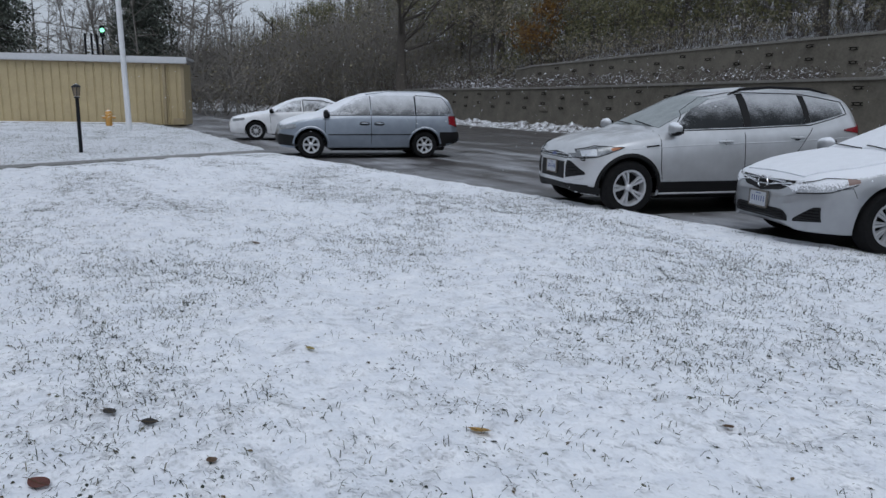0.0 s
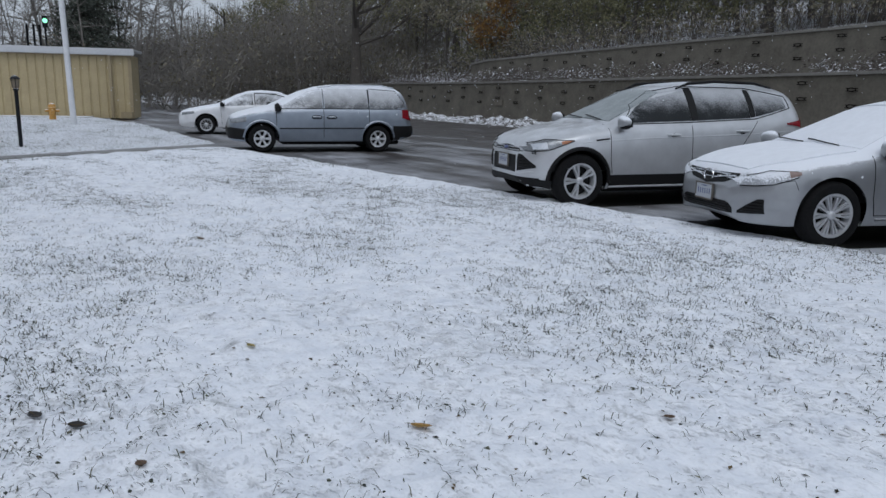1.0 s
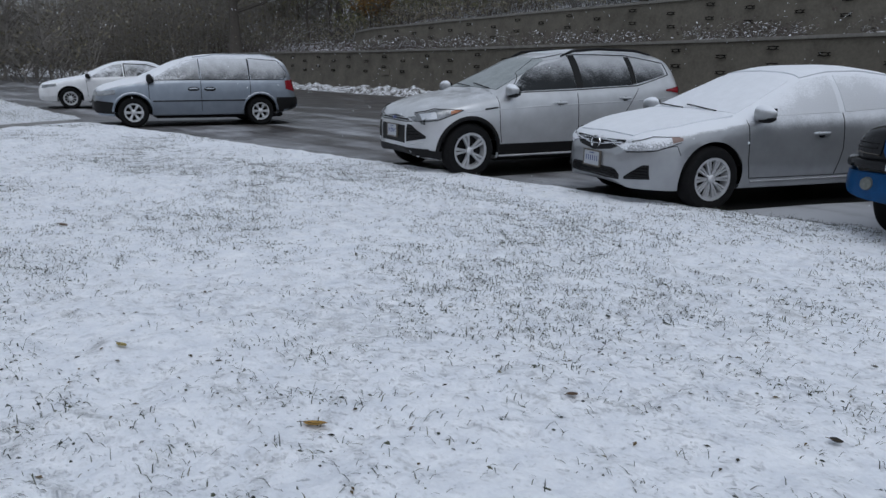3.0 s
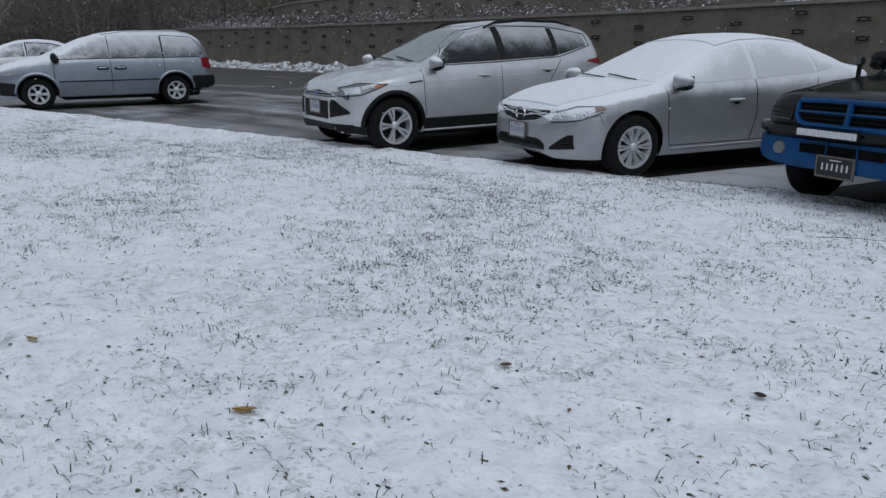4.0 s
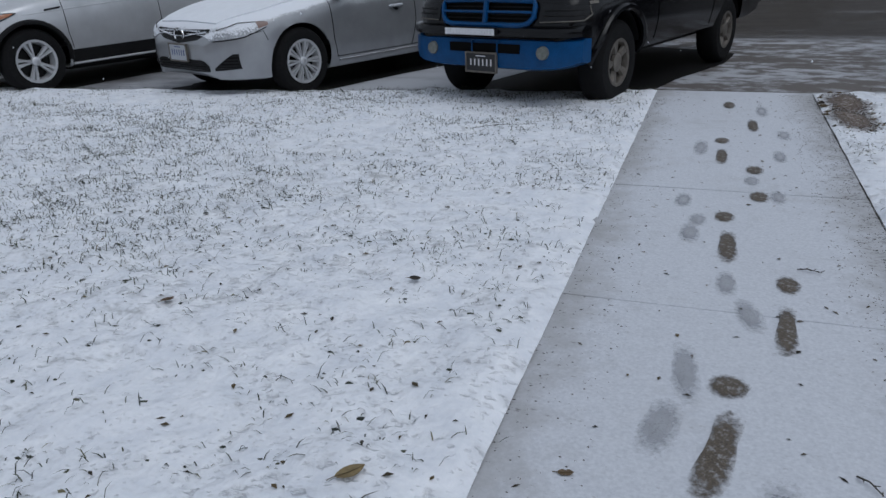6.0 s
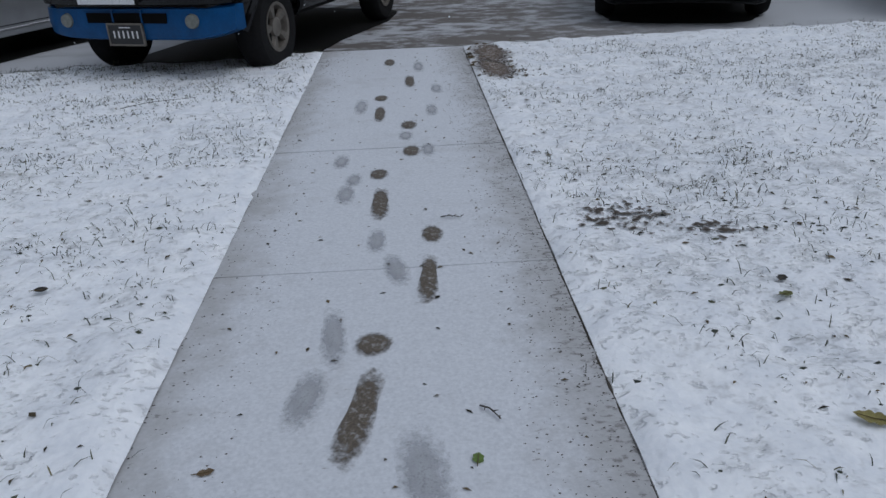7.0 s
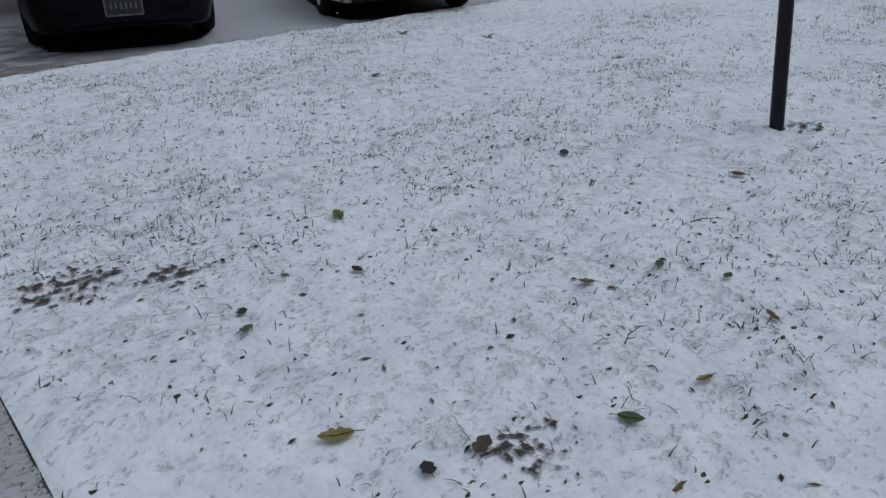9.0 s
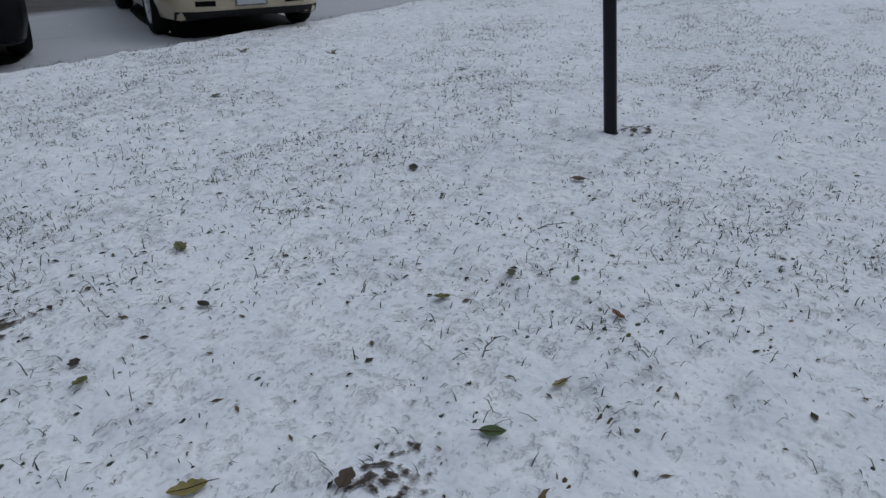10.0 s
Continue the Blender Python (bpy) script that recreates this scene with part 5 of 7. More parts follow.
def truck():
    e = empty("pickup_truck", heading(*TRUCK), "black pickup truck with bright blue bumper", "truck", "parked cars")
    top = [(0.80, 0.60), (0.795, 0.82), (0.74, 0.97), (0.60, 1.02), (0.0, 1.085), (-0.74, 1.135), (-1.28, 1.62), (-1.4, 1.69), (-1.9, 1.72), (-2.3, 1.69), (-2.42, 1.55), (-2.46, 1.18), (-2.5, 1.12), (-4.1, 1.12), (-4.14, 1.0), (-4.14, 0.6)]
    belt = [(0.80, 0.59), (0.74, 0.93), (0.0, 1.00), (-0.62, 1.05), (-2.3, 1.12), (-2.5, 1.08), (-4.1, 1.08), (-4.14, 0.58)]
    wid = [(0.80, 0.62), (0.78, 0.72), (0.70, 0.80), (0.45, 0.875), (0.0, 0.90), (-1.4, 0.905), (-4.0, 0.90), (-4.14, 0.84)]
    bottom = [(0.80, 0.50), (0.7, 0.46), (0.3, 0.42), (-3.6, 0.44), (-4.14, 0.52)]
    b = Body(top, belt, wid, bottom, [(0, 0.37), (-2.845, 0.37)], 0.455, roof_in=0.2, crown=0.08, soft_r=0.05)
    finish(b, e, M_BLACKPAINT, 0.74, 0.368, 0.20, 0.245, "truck", M_RIMDULL, "glossy black truck body", under=0.34)
    # front bumper: blue valance under a black step
    def bumper(z0, z1, out):
        bm = bmesh.new()
        rows = []
        for k in range(25):
            y = -0.86 + 1.72 * k / 24
            x = 0.84 - 0.14 * (abs(y) / 0.86) ** 8 + out
            back = 0.55 if abs(y) > 0.82 else x - 0.14
            lift = 0.09 * (abs(y) / 0.91) ** 5 if z0 < 0.5 else 0.0
            rows.append([bm.verts.new(p) for p in ((x - 0.10, y, z0 + lift), (x - 0.01, y, z0 + 0.02 + lift), (x, y, (z0 + z1) / 2), (x - 0.015, y, z1 - 0.02), (x - 0.06, y, z1), (back, y, z1 - 0.01), (back, y, z0 + 0.01 + lift))])
        for p, q in zip(rows, rows[1:]):
            for i in range(7):
                bm.faces.new((p[i], q[i], q[(i + 1) % 7], p[(i + 1) % 7]))
        bm.faces.new(rows[0])
        bm.faces.new(rows[-1][::-1])
        bmesh.ops.recalc_face_normals(bm, faces=bm.faces)
        return bm
    part("front_bumper", bumper(0.375, 0.645, 0.0), M_BLUE, e, "bright blue front bumper")
    part("bumper_step", bumper(0.640, 0.745, 0.02), M_BLACKPAINT, e, "black bumper top")
    # a solid black block, its colour giving the shade of the opening
    part("bumper_opening", boxed(0.74, 0.8435, -0.40, 0.38, 0.49, 0.625, bev=0.03), M_HOLE, e, "bumper opening with its inner shade painted black")
    for y in (-0.13, 0.13):
        part("opening_rib", boxed(0.79, 0.847, y - 0.006, y + 0.006, 0.505, 0.62), M_BLUE, e)
    # light bar
    lb = part("light_bar", boxed(0.865, 0.925, -0.36, 0.16, 0.665, 0.73, bev=0.01), M_BLACKPL, e, "LED light bar")
    for k in range(16):
        part("led", boxed(0.924, 0.930, -0.352 + 0.032 * k, -0.323 + 0.032 * k, 0.671, 0.724, bev=0.001), M_POLE, lb, "white LED lens")
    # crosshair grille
    part("grille_opening", b.patch("x", (-0.45, 0.45), [(-0.45, 0.75), (0.45, 0.75)], [(-0.45, 0.93), (0.45, 0.93)], off=0.004, nu=14), M_HOLE, e, "grille opening with its inner shade painted black")
    bm = bmesh.new()
    px = 0.815
    loop = [(0.0, -0.42, 0.765), (0.01, -0.34, 0.745), (0.025, 0.0, 0.745), (0.01, 0.34, 0.745), (0.0, 0.42, 0.765), (-0.02, 0.46, 0.81), (-0.035, 0.465, 0.90), (-0.045, 0.45, 0.935), (-0.025, 0.2, 0.945), (-0.025, -0.2, 0.945), (-0.045, -0.45, 0.935), (-0.035, -0.465, 0.90), (-0.02, -0.46, 0.81), (0.0, -0.42, 0.765)]
    tube(bm, [(px + dx, y, z) for dx, y, z in loop], 0.022, 8)
    part("grille_frame", bm, M_BLUE, e, "blue grille frame")
    part("grille_bar", tube(bmesh.new(), [(px - 0.01, -0.445, 0.85), (px + 0.005, 0, 0.85), (px - 0.01, 0.445, 0.85)], 0.011, 8), M_BLUE, e, "blue crosshair bar")
    part("grille_bar", tube(bmesh.new(), [(px + 0.020, 0, 0.745), (px - 0.02, 0, 0.94)], 0.024, 8), M_BLUE, e, "blue crosshair bar")
    for k in range(6):
        part("grille_slat", b.line("x", [(-0.43, 0.765 + 0.03 * k), (0.43, 0.765 + 0.03 * k)], r=0.006, off=0.004), M_BLACKPL, e)
    for s in (1, -1):
        part("headlight", b.patch("x", (s * 0.51, s * 0.84), [(s * 0.51, 0.775), (s * 0.84, 0.785)], [(s * 0.51, 0.915), (s * 0.84, 0.89)], off=0.010, nu=10), M_DARKLENS, e, "smoked headlight")
        for z in (0.82, 0.86):
            part("headlight_bar", b.line("x", [(s * 0.55, z), (s * 0.82, z)], r=0.006, off=0.013), M_BLACKPL, e)
        part("headlight_rim", b.line("x", [(s * 0.52, 0.77), (s * 0.82, 0.78), (s * 0.845, 0.82), (s * 0.83, 0.885)], r=0.005, off=0.012), M_RIMDULL, e, "bright headlight edge")
        fl = part("fog_lamp", lathe([(0.0, 0.0), (0.05, 0.004), (0.058, -0.02), (0.058, -0.05)], 20), M_FOG, e, "round fog lamp")
        fl.matrix_local = pose(0.846, s * 0.565, 0.535, 0, 90, 0)
        part("fender_flare", (lambda bm, pts: tube(bm, pts, 0.035, 8))(bmesh.new(), [(0.47 * math.cos(a), b.hit("y", 0.47 * math.cos(a), 0.37 + 0.47 * math.sin(a), s)[0].y + s * 0.0, 0.37 + 0.47 * math.sin(a)) for a in [math.pi * (0.03 + 0.94 * k / 16) for k in range(17)]]), M_BLACKPAINT, e, "black wheel arch flare")
        side_glass(e, b, [("door_window", (-2.15, -0.86), [(-2.15, 1.17), (-0.86, 1.14)], [(-2.15, 1.60), (-1.35, 1.57), (-0.86, 1.19)], "")], M_GLASS, s)
        for x in (-0.70, -2.2):
            part("door_seam", b.line("y", [(x, 1.1), (x, 0.5)], s=s), M_HOLE, e)
        handle(e, b, -2.0, 1.0, s, M_BLACKPL)
        mirror(e, b, -1.02, 1.20, s, M_BLACKPAINT, size=(0.07, 0.11, 0.09))
        part("badge", b.patch("y", (0.44, 0.54), [(0.44, 0.90), (0.51, 0.90)], [(0.44, 0.922), (0.51, 0.922)], off=0.004, s=s, nu=4), M_RIMDULL, e, "small chrome badge")
        pod = part("ditch_light", boxed(-0.43, -0.37, s * 0.74 - 0.036, s * 0.74 + 0.036, 1.19, 1.262, bev=0.01), M_BLACKPL, e, "small square work light by the windshield")
        part("bracket", boxed(-0.42, -0.38, s * 0.74 - 0.012, s * 0.74 + 0.012, 1.08, 1.20), M_BLACKPL, pod)
        part("lens", boxed(-0.362, -0.355, s * 0.74 - 0.035, s * 0.74 + 0.035, 1.20, 1.27, bev=0.004), M_LENS, pod, "clear lens")
        part("hood_crease", b.line("z", [(0.6, s * 0.50), (-0.6, s * 0.62)], r=0.018, off=-0.006), M_BLACKPAINT, e)
    plate_x = 0.845
    plate(e, b, -0.03, 0.435, M_PLATEB, M_WHITE, x=plate_x)
    part("windshield", b.patch("z", (-1.28, -0.76), [(-1.28, -0.60), (-0.76, -0.72)], [(-1.28, 0.60), (-0.76, 0.72)], off=0.005, nu=14, nv=14), M_WINDSHIELD, e, "windshield with a film of sleet")
    # closed block; the shade inside the bed is put into its black
    part("cargo_bed", boxed(-4.05, -2.58, -0.74, 0.74, 0.95, 1.125), M_HOLE, e, "load bed block painted black for its inner shade")
    bm = bmesh.new()
    rg = random.Random(8)
    for k in range(16):
        y = rg.uniform(-0.12, 0.34)
        p, _ = b.hit("z", -0.71, y, 1)
        r = rg.uniform(0.014, 0.04)
        bmesh.ops.create_icosphere(bm, subdivisions=2, radius=1, matrix=Matrix.Translation((-0.71 + rg.uniform(-0.03, 0.03), y, p.z + 0.006)) @ Matrix.Diagonal((r, r * rg.uniform(1.1, 2.2), r * 0.6, 1)))
    part("cowl_snow", bm, M_SNOWCAP, e, "clumps of snow at the cowl")
    wiper(e, b, -0.72, 0.60, -0.80, 0.06)
    wiper(e, b, -0.72, 0.0, -0.80, -0.55)


def generic_front(name, where, label, paint, low_black, hatch):
    e = empty(name, heading(*where), label, "car", "parked cars")
    top = [(0.92, 0.50), (0.91, 0.62), (0.84, 0.74), (0.5, 0.86), (-0.40, 1.0), (-1.2, 1.38), (-1.6, 1.45), (-2.2, 1.46), (-2.9, 1.40 if hatch else 1.3), (-3.3, 1.3 if hatch else 1.12), (-3.7, 1.05), (-3.75, 0.6)]
    belt = [(0.92, 0.48), (0.84, 0.66), (0.4, 0.76), (-0.5, 0.90), (-2.0, 0.96), (-3.5, 0.98), (-3.75, 0.58)]
    wid = [(0.92, 0.50), (0.90, 0.64), (0.82, 0.76), (0.5, 0.86), (0.0, 0.89), (-2.9, 0.89), (-3.6, 0.80), (-3.75, 0.66)]
    bottom = [(0.92, 0.26), (0.86, 0.20), (0.4, 0.2), (-3.1, 0.22), (-3.75, 0.36)]
    b = Body(top, belt, wid, bottom, [(0, 0.32), (-2.7, 0.32)], 0.37)
    finish(b, e, paint, 0.78, 0.318, 0.20, 0.205, "sedan", label="car body with snow on top")
    for s in (1, -1):
        side_glass(e, b, [("front_window", (-1.55, -0.62), [(-1.55, 0.97), (-0.62, 0.93)], [(-1.55, 1.34), (-1.25, 1.30), (-0.62, 0.96)], ""),
                          ("rear_window", (-2.55, -1.62), [(-2.55, 1.02), (-1.62, 0.97)], [(-2.55, 1.26), (-1.62, 1.34)], "")], M_GLASSDUST, s)
        part("headlight", b.patch("x", (s * 0.40, s * 0.72), [(s * 0.40, 0.60), (s * 0.72, 0.62)], [(s * 0.40, 0.67), (s * 0.72, 0.71)], off=0.010, nu=10), M_LENS, e, "clear headlight")
        part("bumper_slot", b.patch("x", (s * 0.36, s * 0.56), [(s * 0.36, 0.345), (s * 0.56, 0.35)], [(s * 0.36, 0.395), (s * 0.56, 0.40)], off=0.008, nu=6), M_HOLE, e, "bumper slot with its inner shade painted black")
        part("door_seam", b.line("y", [(-0.48, 0.9), (-0.52, 0.33)], s=s), M_BLACKPL, e)
        mirror(e, b, -0.6, 0.95, s, paint)
    # black bumper bottom; the shade of the underside is put into it
    part("lower_lip", b.patch("x", (-0.74, 0.74), [(-0.74, 0.20), (0.74, 0.20)], [(-0.74, low_black), (0.74, low_black)], off=0.010, nu=14), M_BLACKPL, e, "black lower lip carrying the underside's shade")
    part("grille", b.patch("x", (-0.34, 0.34), [(-0.34, 0.60), (0.34, 0.60)], [(-0.34, 0.67), (0.34, 0.67)], off=0.006, nu=10), M_BLACKPL, e, "dark grille")
    part("windshield", b.patch("z", (-1.15, -0.44), [(-1.15, -0.56), (-0.44, -0.68)], [(-1.15, 0.56), (-0.44, 0.68)], off=0.005, nu=12, nv=12), M_SNOWCAP, e, "windshield white with snow")
    return e, b


CAMRY = (-4.40, 7.22, -111)
ESCAPE = (-7.53, 6.74, -104.5)
VAN = (-17.3, 5.95, -104)
SEDAN = (-24.8, 6.68, -103)
TRUCK = (-1.28, 7.09, -108)
DARK = (3.65, 8.95, -106)
TAN = (6.88, 8.43, -113)
for fn, k in ((camry, 0.98), (escape, 1.0), (minivan, 0.95), (sedan, 1.0), (truck, 0.965)):
    before = set(scene.objects)
    fn()
    for ob in set(scene.objects) - before:
        if ob.type == "EMPTY":
            ob.scale = (k, k, k)
e, b = generic_front("dark_hatchback", DARK, "dark car parked nose to the lawn", M_DARKPAINT, 0.24, True)
plate(e, b, 0.0, 0.42, M_PLATEB, M_FOG)
e.scale = (1.05, 1.05, 1.05)
e, b = generic_front("beige_saloon", TAN, "beige car parked nose to the lawn", M_TANPAINT, 0.30, False)
plate(e, b, 0.0, 0.42, M_PLATEW, M_INK)
e.scale = (1.09, 1.09, 1.09)


# ---- lamps, pole, hydrant ----
def garden_lamp(name, x, y, h, label, lean=(0, 0)):
    e = empty(name, pose(x, y, 0, *lean), label, "lamp post", "garden lamps")
    part("post", lathe([(0.040, -0.05), (0.039, h * 0.5), (0.038, h - 0.30)], 16), M_BLACKMETAL, e, "black tubular post")
    part("collar", lathe([(0.03, h - 0.32), (0.06, h - 0.30), (0.06, h - 0.275), (0.035, h - 0.26)], 16), M_BLACKMETAL, e)
    lan = part("lantern", lathe([(0.055, h - 0.26), (0.062, h - 0.25), (0.085, h - 0.07), (0.07, h - 0.07), (0.05, h - 0.25)], 6), M_GLASSLAMP, e, "pale lantern glass")
    for k in range(6):
        a = 2 * math.pi * k / 6
        bm = bmesh.new()
        tube(bm, [(0.064 * math.cos(a), 0.064 * math.sin(a), h - 0.25), (0.088 * math.cos(a), 0.088 * math.sin(a), h - 0.07)], 0.007, 5)
        part("lantern_bar", bm, M_BLACKMETAL, lan)
    part("lantern_cap", lathe([(0.105, h - 0.072), (0.10, h - 0.06), (0.05, h - 0.01), (0.02, h), (0.0, h + 0.02)], 12), M_BLACKMETAL, e, "black lantern cap dusted with snow")
    part("base_plate", lathe([(0.0, 0.03), (0.048, 0.028), (0.055, 0.0), (0.055, -0.03)], 16), M_SOIL, e)
    return e


garden_lamp("garden_lamp", -17.95, 0.95, 1.56, "black garden lamp post on the far lawn")
garden_lamp("garden_lamp", 5.06, 2.41, 1.62, "black garden lamp post standing in the snowy lawn", (-4.1, -3.2))

pole = empty("flagpole", pose(-27.95, 3.1, 0, 1.2, 0), "tall white painted steel pole on the lawn", "pole")
part("shaft", lathe([(0.100, -0.05), (0.092, 3.0), (0.085, 7.5), (0.06, 9.5), (0.0, 9.52)], 20), M_POLE, pole)
part("base_collar", lathe([(0.13, 0.0), (0.13, 0.06), (0.10, 0.08)], 20), M_POLE, pole)


def hydrant():
    e = empty("fire_hydrant", pose(-32.3, 2.85, 0.03), "yellow-orange fire hydrant on the lawn", "hydrant")
    part("barrel", lathe([(0.17, -0.05), (0.17, 0.04), (0.125, 0.05), (0.12, 0.50), (0.15, 0.51), (0.15, 0.55), (0.12, 0.56)], 20), M_HYDRANT, e)
    part("bonnet", lathe([(0.14, 0.56), (0.13, 0.62), (0.09, 0.68), (0.04, 0.71), (0.03, 0.75), (0.0, 0.75)], 20), M_HYDRANT, e, "domed bonnet with snow")
    for s in (-1, 1):
        n = part("side_nozzle", lathe([(0.0, 0.10), (0.05, 0.10), (0.055, 0.0), (0.045, -0.06)], 14), M_HYDRANT, e)
        n.matrix_local = pose(0, 0.15 * s, 0.42, -90 * s, 0, 0)
    n = part("front_nozzle", lathe([(0.0, 0.11), (0.07, 0.11), (0.078, 0.0), (0.06, -0.05)], 16), M_HYDRANT, e)
    n.matrix_local = pose(0.14, 0, 0.38, 0, 90, 0)


hydrant()


# ---- trees and brush ----
nrng = np.random.default_rng(11)
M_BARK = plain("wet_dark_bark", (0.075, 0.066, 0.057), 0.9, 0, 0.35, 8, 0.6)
# far bark and saplings: distance haze is mixed into these paler colours
M_FARBARK = plain("haze_pale_grey_bark", (0.16, 0.15, 0.14), 0.95, 0, 0.4, 2)
M_THICKET = plain("haze_pale_saplings", (0.205, 0.19, 0.172), 0.95, 0, 0.4, 2)
M_TWIG = dusted("dark_twigs", (0.085, 0.074, 0.064), 0.9, 0, up=(0.55, 0.95), amp=0.8, vary=0.4)


def leafy(name, dark, light, snow_up):
    m, nt, p = mat(name)
    g = nt.nodes.new("ShaderNodeNewGeometry")
    base = ramp(nt, g.outputs["Random Per Island"], [(0.1, dark), (0.9, light)])
    mask = smooth(nt, calc(nt, "ADD", upward(nt), calc(nt, "MULTIPLY", noisy(nt, coords(nt), 3.0), 0.5)), *snow_up)
    nt.links.new(mixc(nt, mask, base, SNOW), p.inputs["Base Color"])
    p.inputs["Roughness"].default_value = 0.85
    return m


M_OLIVE = leafy("late_olive_leaves", (0.085, 0.088, 0.046), (0.23, 0.215, 0.11), (1.1, 1.4))
# dead and brush leaves are lightened too, to stand for haze
M_DRYLEAF = leafy("dead_brown_leaves", (0.10, 0.09, 0.064), (0.24, 0.215, 0.148), (1.1, 1.4))
M_NEEDLE = leafy("grey_green_needles", (0.055, 0.065, 0.055), (0.12, 0.135, 0.11), (1.15, 1.5))
M_RUST = leafy("orange_autumn_leaves", (0.07, 0.035, 0.012), (0.24, 0.125, 0.025), (1.25, 1.45))
M_BRUSHY = leafy("brown_brush_leaves", (0.16, 0.143, 0.102), (0.34, 0.305, 0.215), (1.1, 1.4))
M_SNOWBRUSH = leafy("snow_laden_brush", (0.05, 0.042, 0.036), (0.14, 0.115, 0.10), (0.65, 1.1))


def prisms(p0, p1, r0, r1):
    """Many three-sided tapered sticks at once."""
    n = len(p0)
    d = p1 - p0
    d /= np.linalg.norm(d, axis=1, keepdims=True) + 1e-9
    ref = np.where(np.abs(d[:, 2:3]) < 0.9, np.array([[0, 0, 1.0]]), np.array([[1.0, 0, 0]]))
    a = np.cross(d, ref)
    a /= np.linalg.norm(a, axis=1, keepdims=True)
    b = np.cross(d, a)
    vs = []
    for p, r in ((p0, r0), (p1, r1)):
        for k in range(3):
            t = 2 * math.pi * k / 3
            vs.append(p + (a * math.cos(t) + b * math.sin(t)) * np.reshape(r, (-1, 1)))
    V = np.stack(vs, 1).reshape(-1, 3)
    base = (np.arange(n) * 6)[:, None]
    F = np.concatenate([base + np.array([[k, (k + 1) % 3, 3 + (k + 1) % 3, 3 + k]]) for k in range(3)])
    return V.tolist(), F.tolist()


def leaf_cloud(P, size, rng):
    """Many small folded leaves at once: two triangles with a bend."""
    n = len(P)
    u = rng.normal(size=(n, 3))
    u /= np.linalg.norm(u, axis=1, keepdims=True)
    w = np.cross(u, rng.normal(size=(n, 3)))
    w /= np.linalg.norm(w, axis=1, keepdims=True)
    s = np.reshape(size, (-1, 1)) * rng.uniform(0.6, 1.4, (n, 1))
    nn = np.cross(u, w)
    V = np.stack([P - u * s, P + w * s * 0.5 + nn * s * 0.15, P + u * s, P - w * s * 0.5 + nn * s * 0.15], 1).reshape(-1, 3)
    b = (np.arange(n) * 4)[:, None]
    F = np.concatenate([b + np.array([[0, 1, 2]]), b + np.array([[0, 2, 3]])])
    return V.tolist(), F.tolist()


def tree(name, x, y, h, seed, leaf_mat, leaves, label, trunk_r=0.16, spread=0.5, leaf_size=0.09):
    r = random.Random(seed)
    rg = np.random.default_rng(seed)
    e = empty(name, pose(x, y, hill_z(x, y) - 0.15), label, "tree", "hillside trees")
    bm = bmesh.new()
    pts, p = [], Vector((0, 0, 0))
    for i in range(7):
        pts.append(p.copy())
        p = p + Vector((r.uniform(-0.12, 0.12) * h / 8, r.uniform(-0.12, 0.12) * h / 8, h / 7))
    tube(bm, pts, [trunk_r * (1.25 if i == 0 else 1 - 0.13 * i) for i in range(7)], 9)
    part("trunk", bm, M_BARK, e)
    bm = bmesh.new()
    tips, s0, s1, w0, w1 = [], [], [], [], []
    for k in range(15):
        f = r.uniform(0.28, 0.98)
        i = min(5, int(f * 6))
        base = pts[i].lerp(pts[i + 1], f * 6 - i)
        a = r.uniform(0, 2 * math.pi)
        ln = h * spread * r.uniform(0.45, 1.0) * (1.15 - 0.6 * f)
        d = Vector((math.cos(a), math.sin(a), r.uniform(0.35, 1.0))).normalized()
        q = [base, base + d * ln * 0.5 + Vector((0, 0, -0.03 * ln)), base + d * ln + Vector((0, 0, 0.12 * ln))]
        rr = trunk_r * 0.42 * (1.1 - f * 0.6)
        tube(bm, q, [rr, rr * 0.65, rr * 0.25], 5)
        for j in range(9):
            t = r.uniform(0.25, 1)
            b0 = q[0].lerp(q[1], t * 2) if t < 0.5 else q[1].lerp(q[2], t * 2 - 1)
            dd = (d + Vector((r.uniform(-1, 1), r.uniform(-1, 1), r.uniform(-0.5, 0.9))) * 0.9).normalized()
            b1 = b0 + dd * ln * r.uniform(0.2, 0.45)
            s0.append(b0), s1.append(b1), w0.append(rr * 0.28), w1.append(rr * 0.10)
            for _ in range(6):
                c0 = b0.lerp(b1, r.uniform(0.2, 1))
                c1 = c0 + (dd + Vector((r.uniform(-1, 1), r.uniform(-1, 1), r.uniform(-0.8, 0.8)))).normalized() * ln * r.uniform(0.08, 0.2)
                s0.append(c0), s1.append(c1), w0.append(0.009), w1.append(0.004)
                tips.append(c1)
    part("branching", bm, M_BARK, e)
    part("twig_crown", prisms(np.array(s0), np.array(s1), np.array(w0), np.array(w1)), M_TWIG, e, "fine bare twigs")
    if leaves:
        T = np.array(tips)
        P = T[rg.integers(0, len(T), leaves)] + rg.normal(scale=0.16, size=(leaves, 3))
        part("foliage", leaf_cloud(P, np.full(leaves, leaf_size), rg), leaf_mat, e, "sparse remaining leaves")
    return e


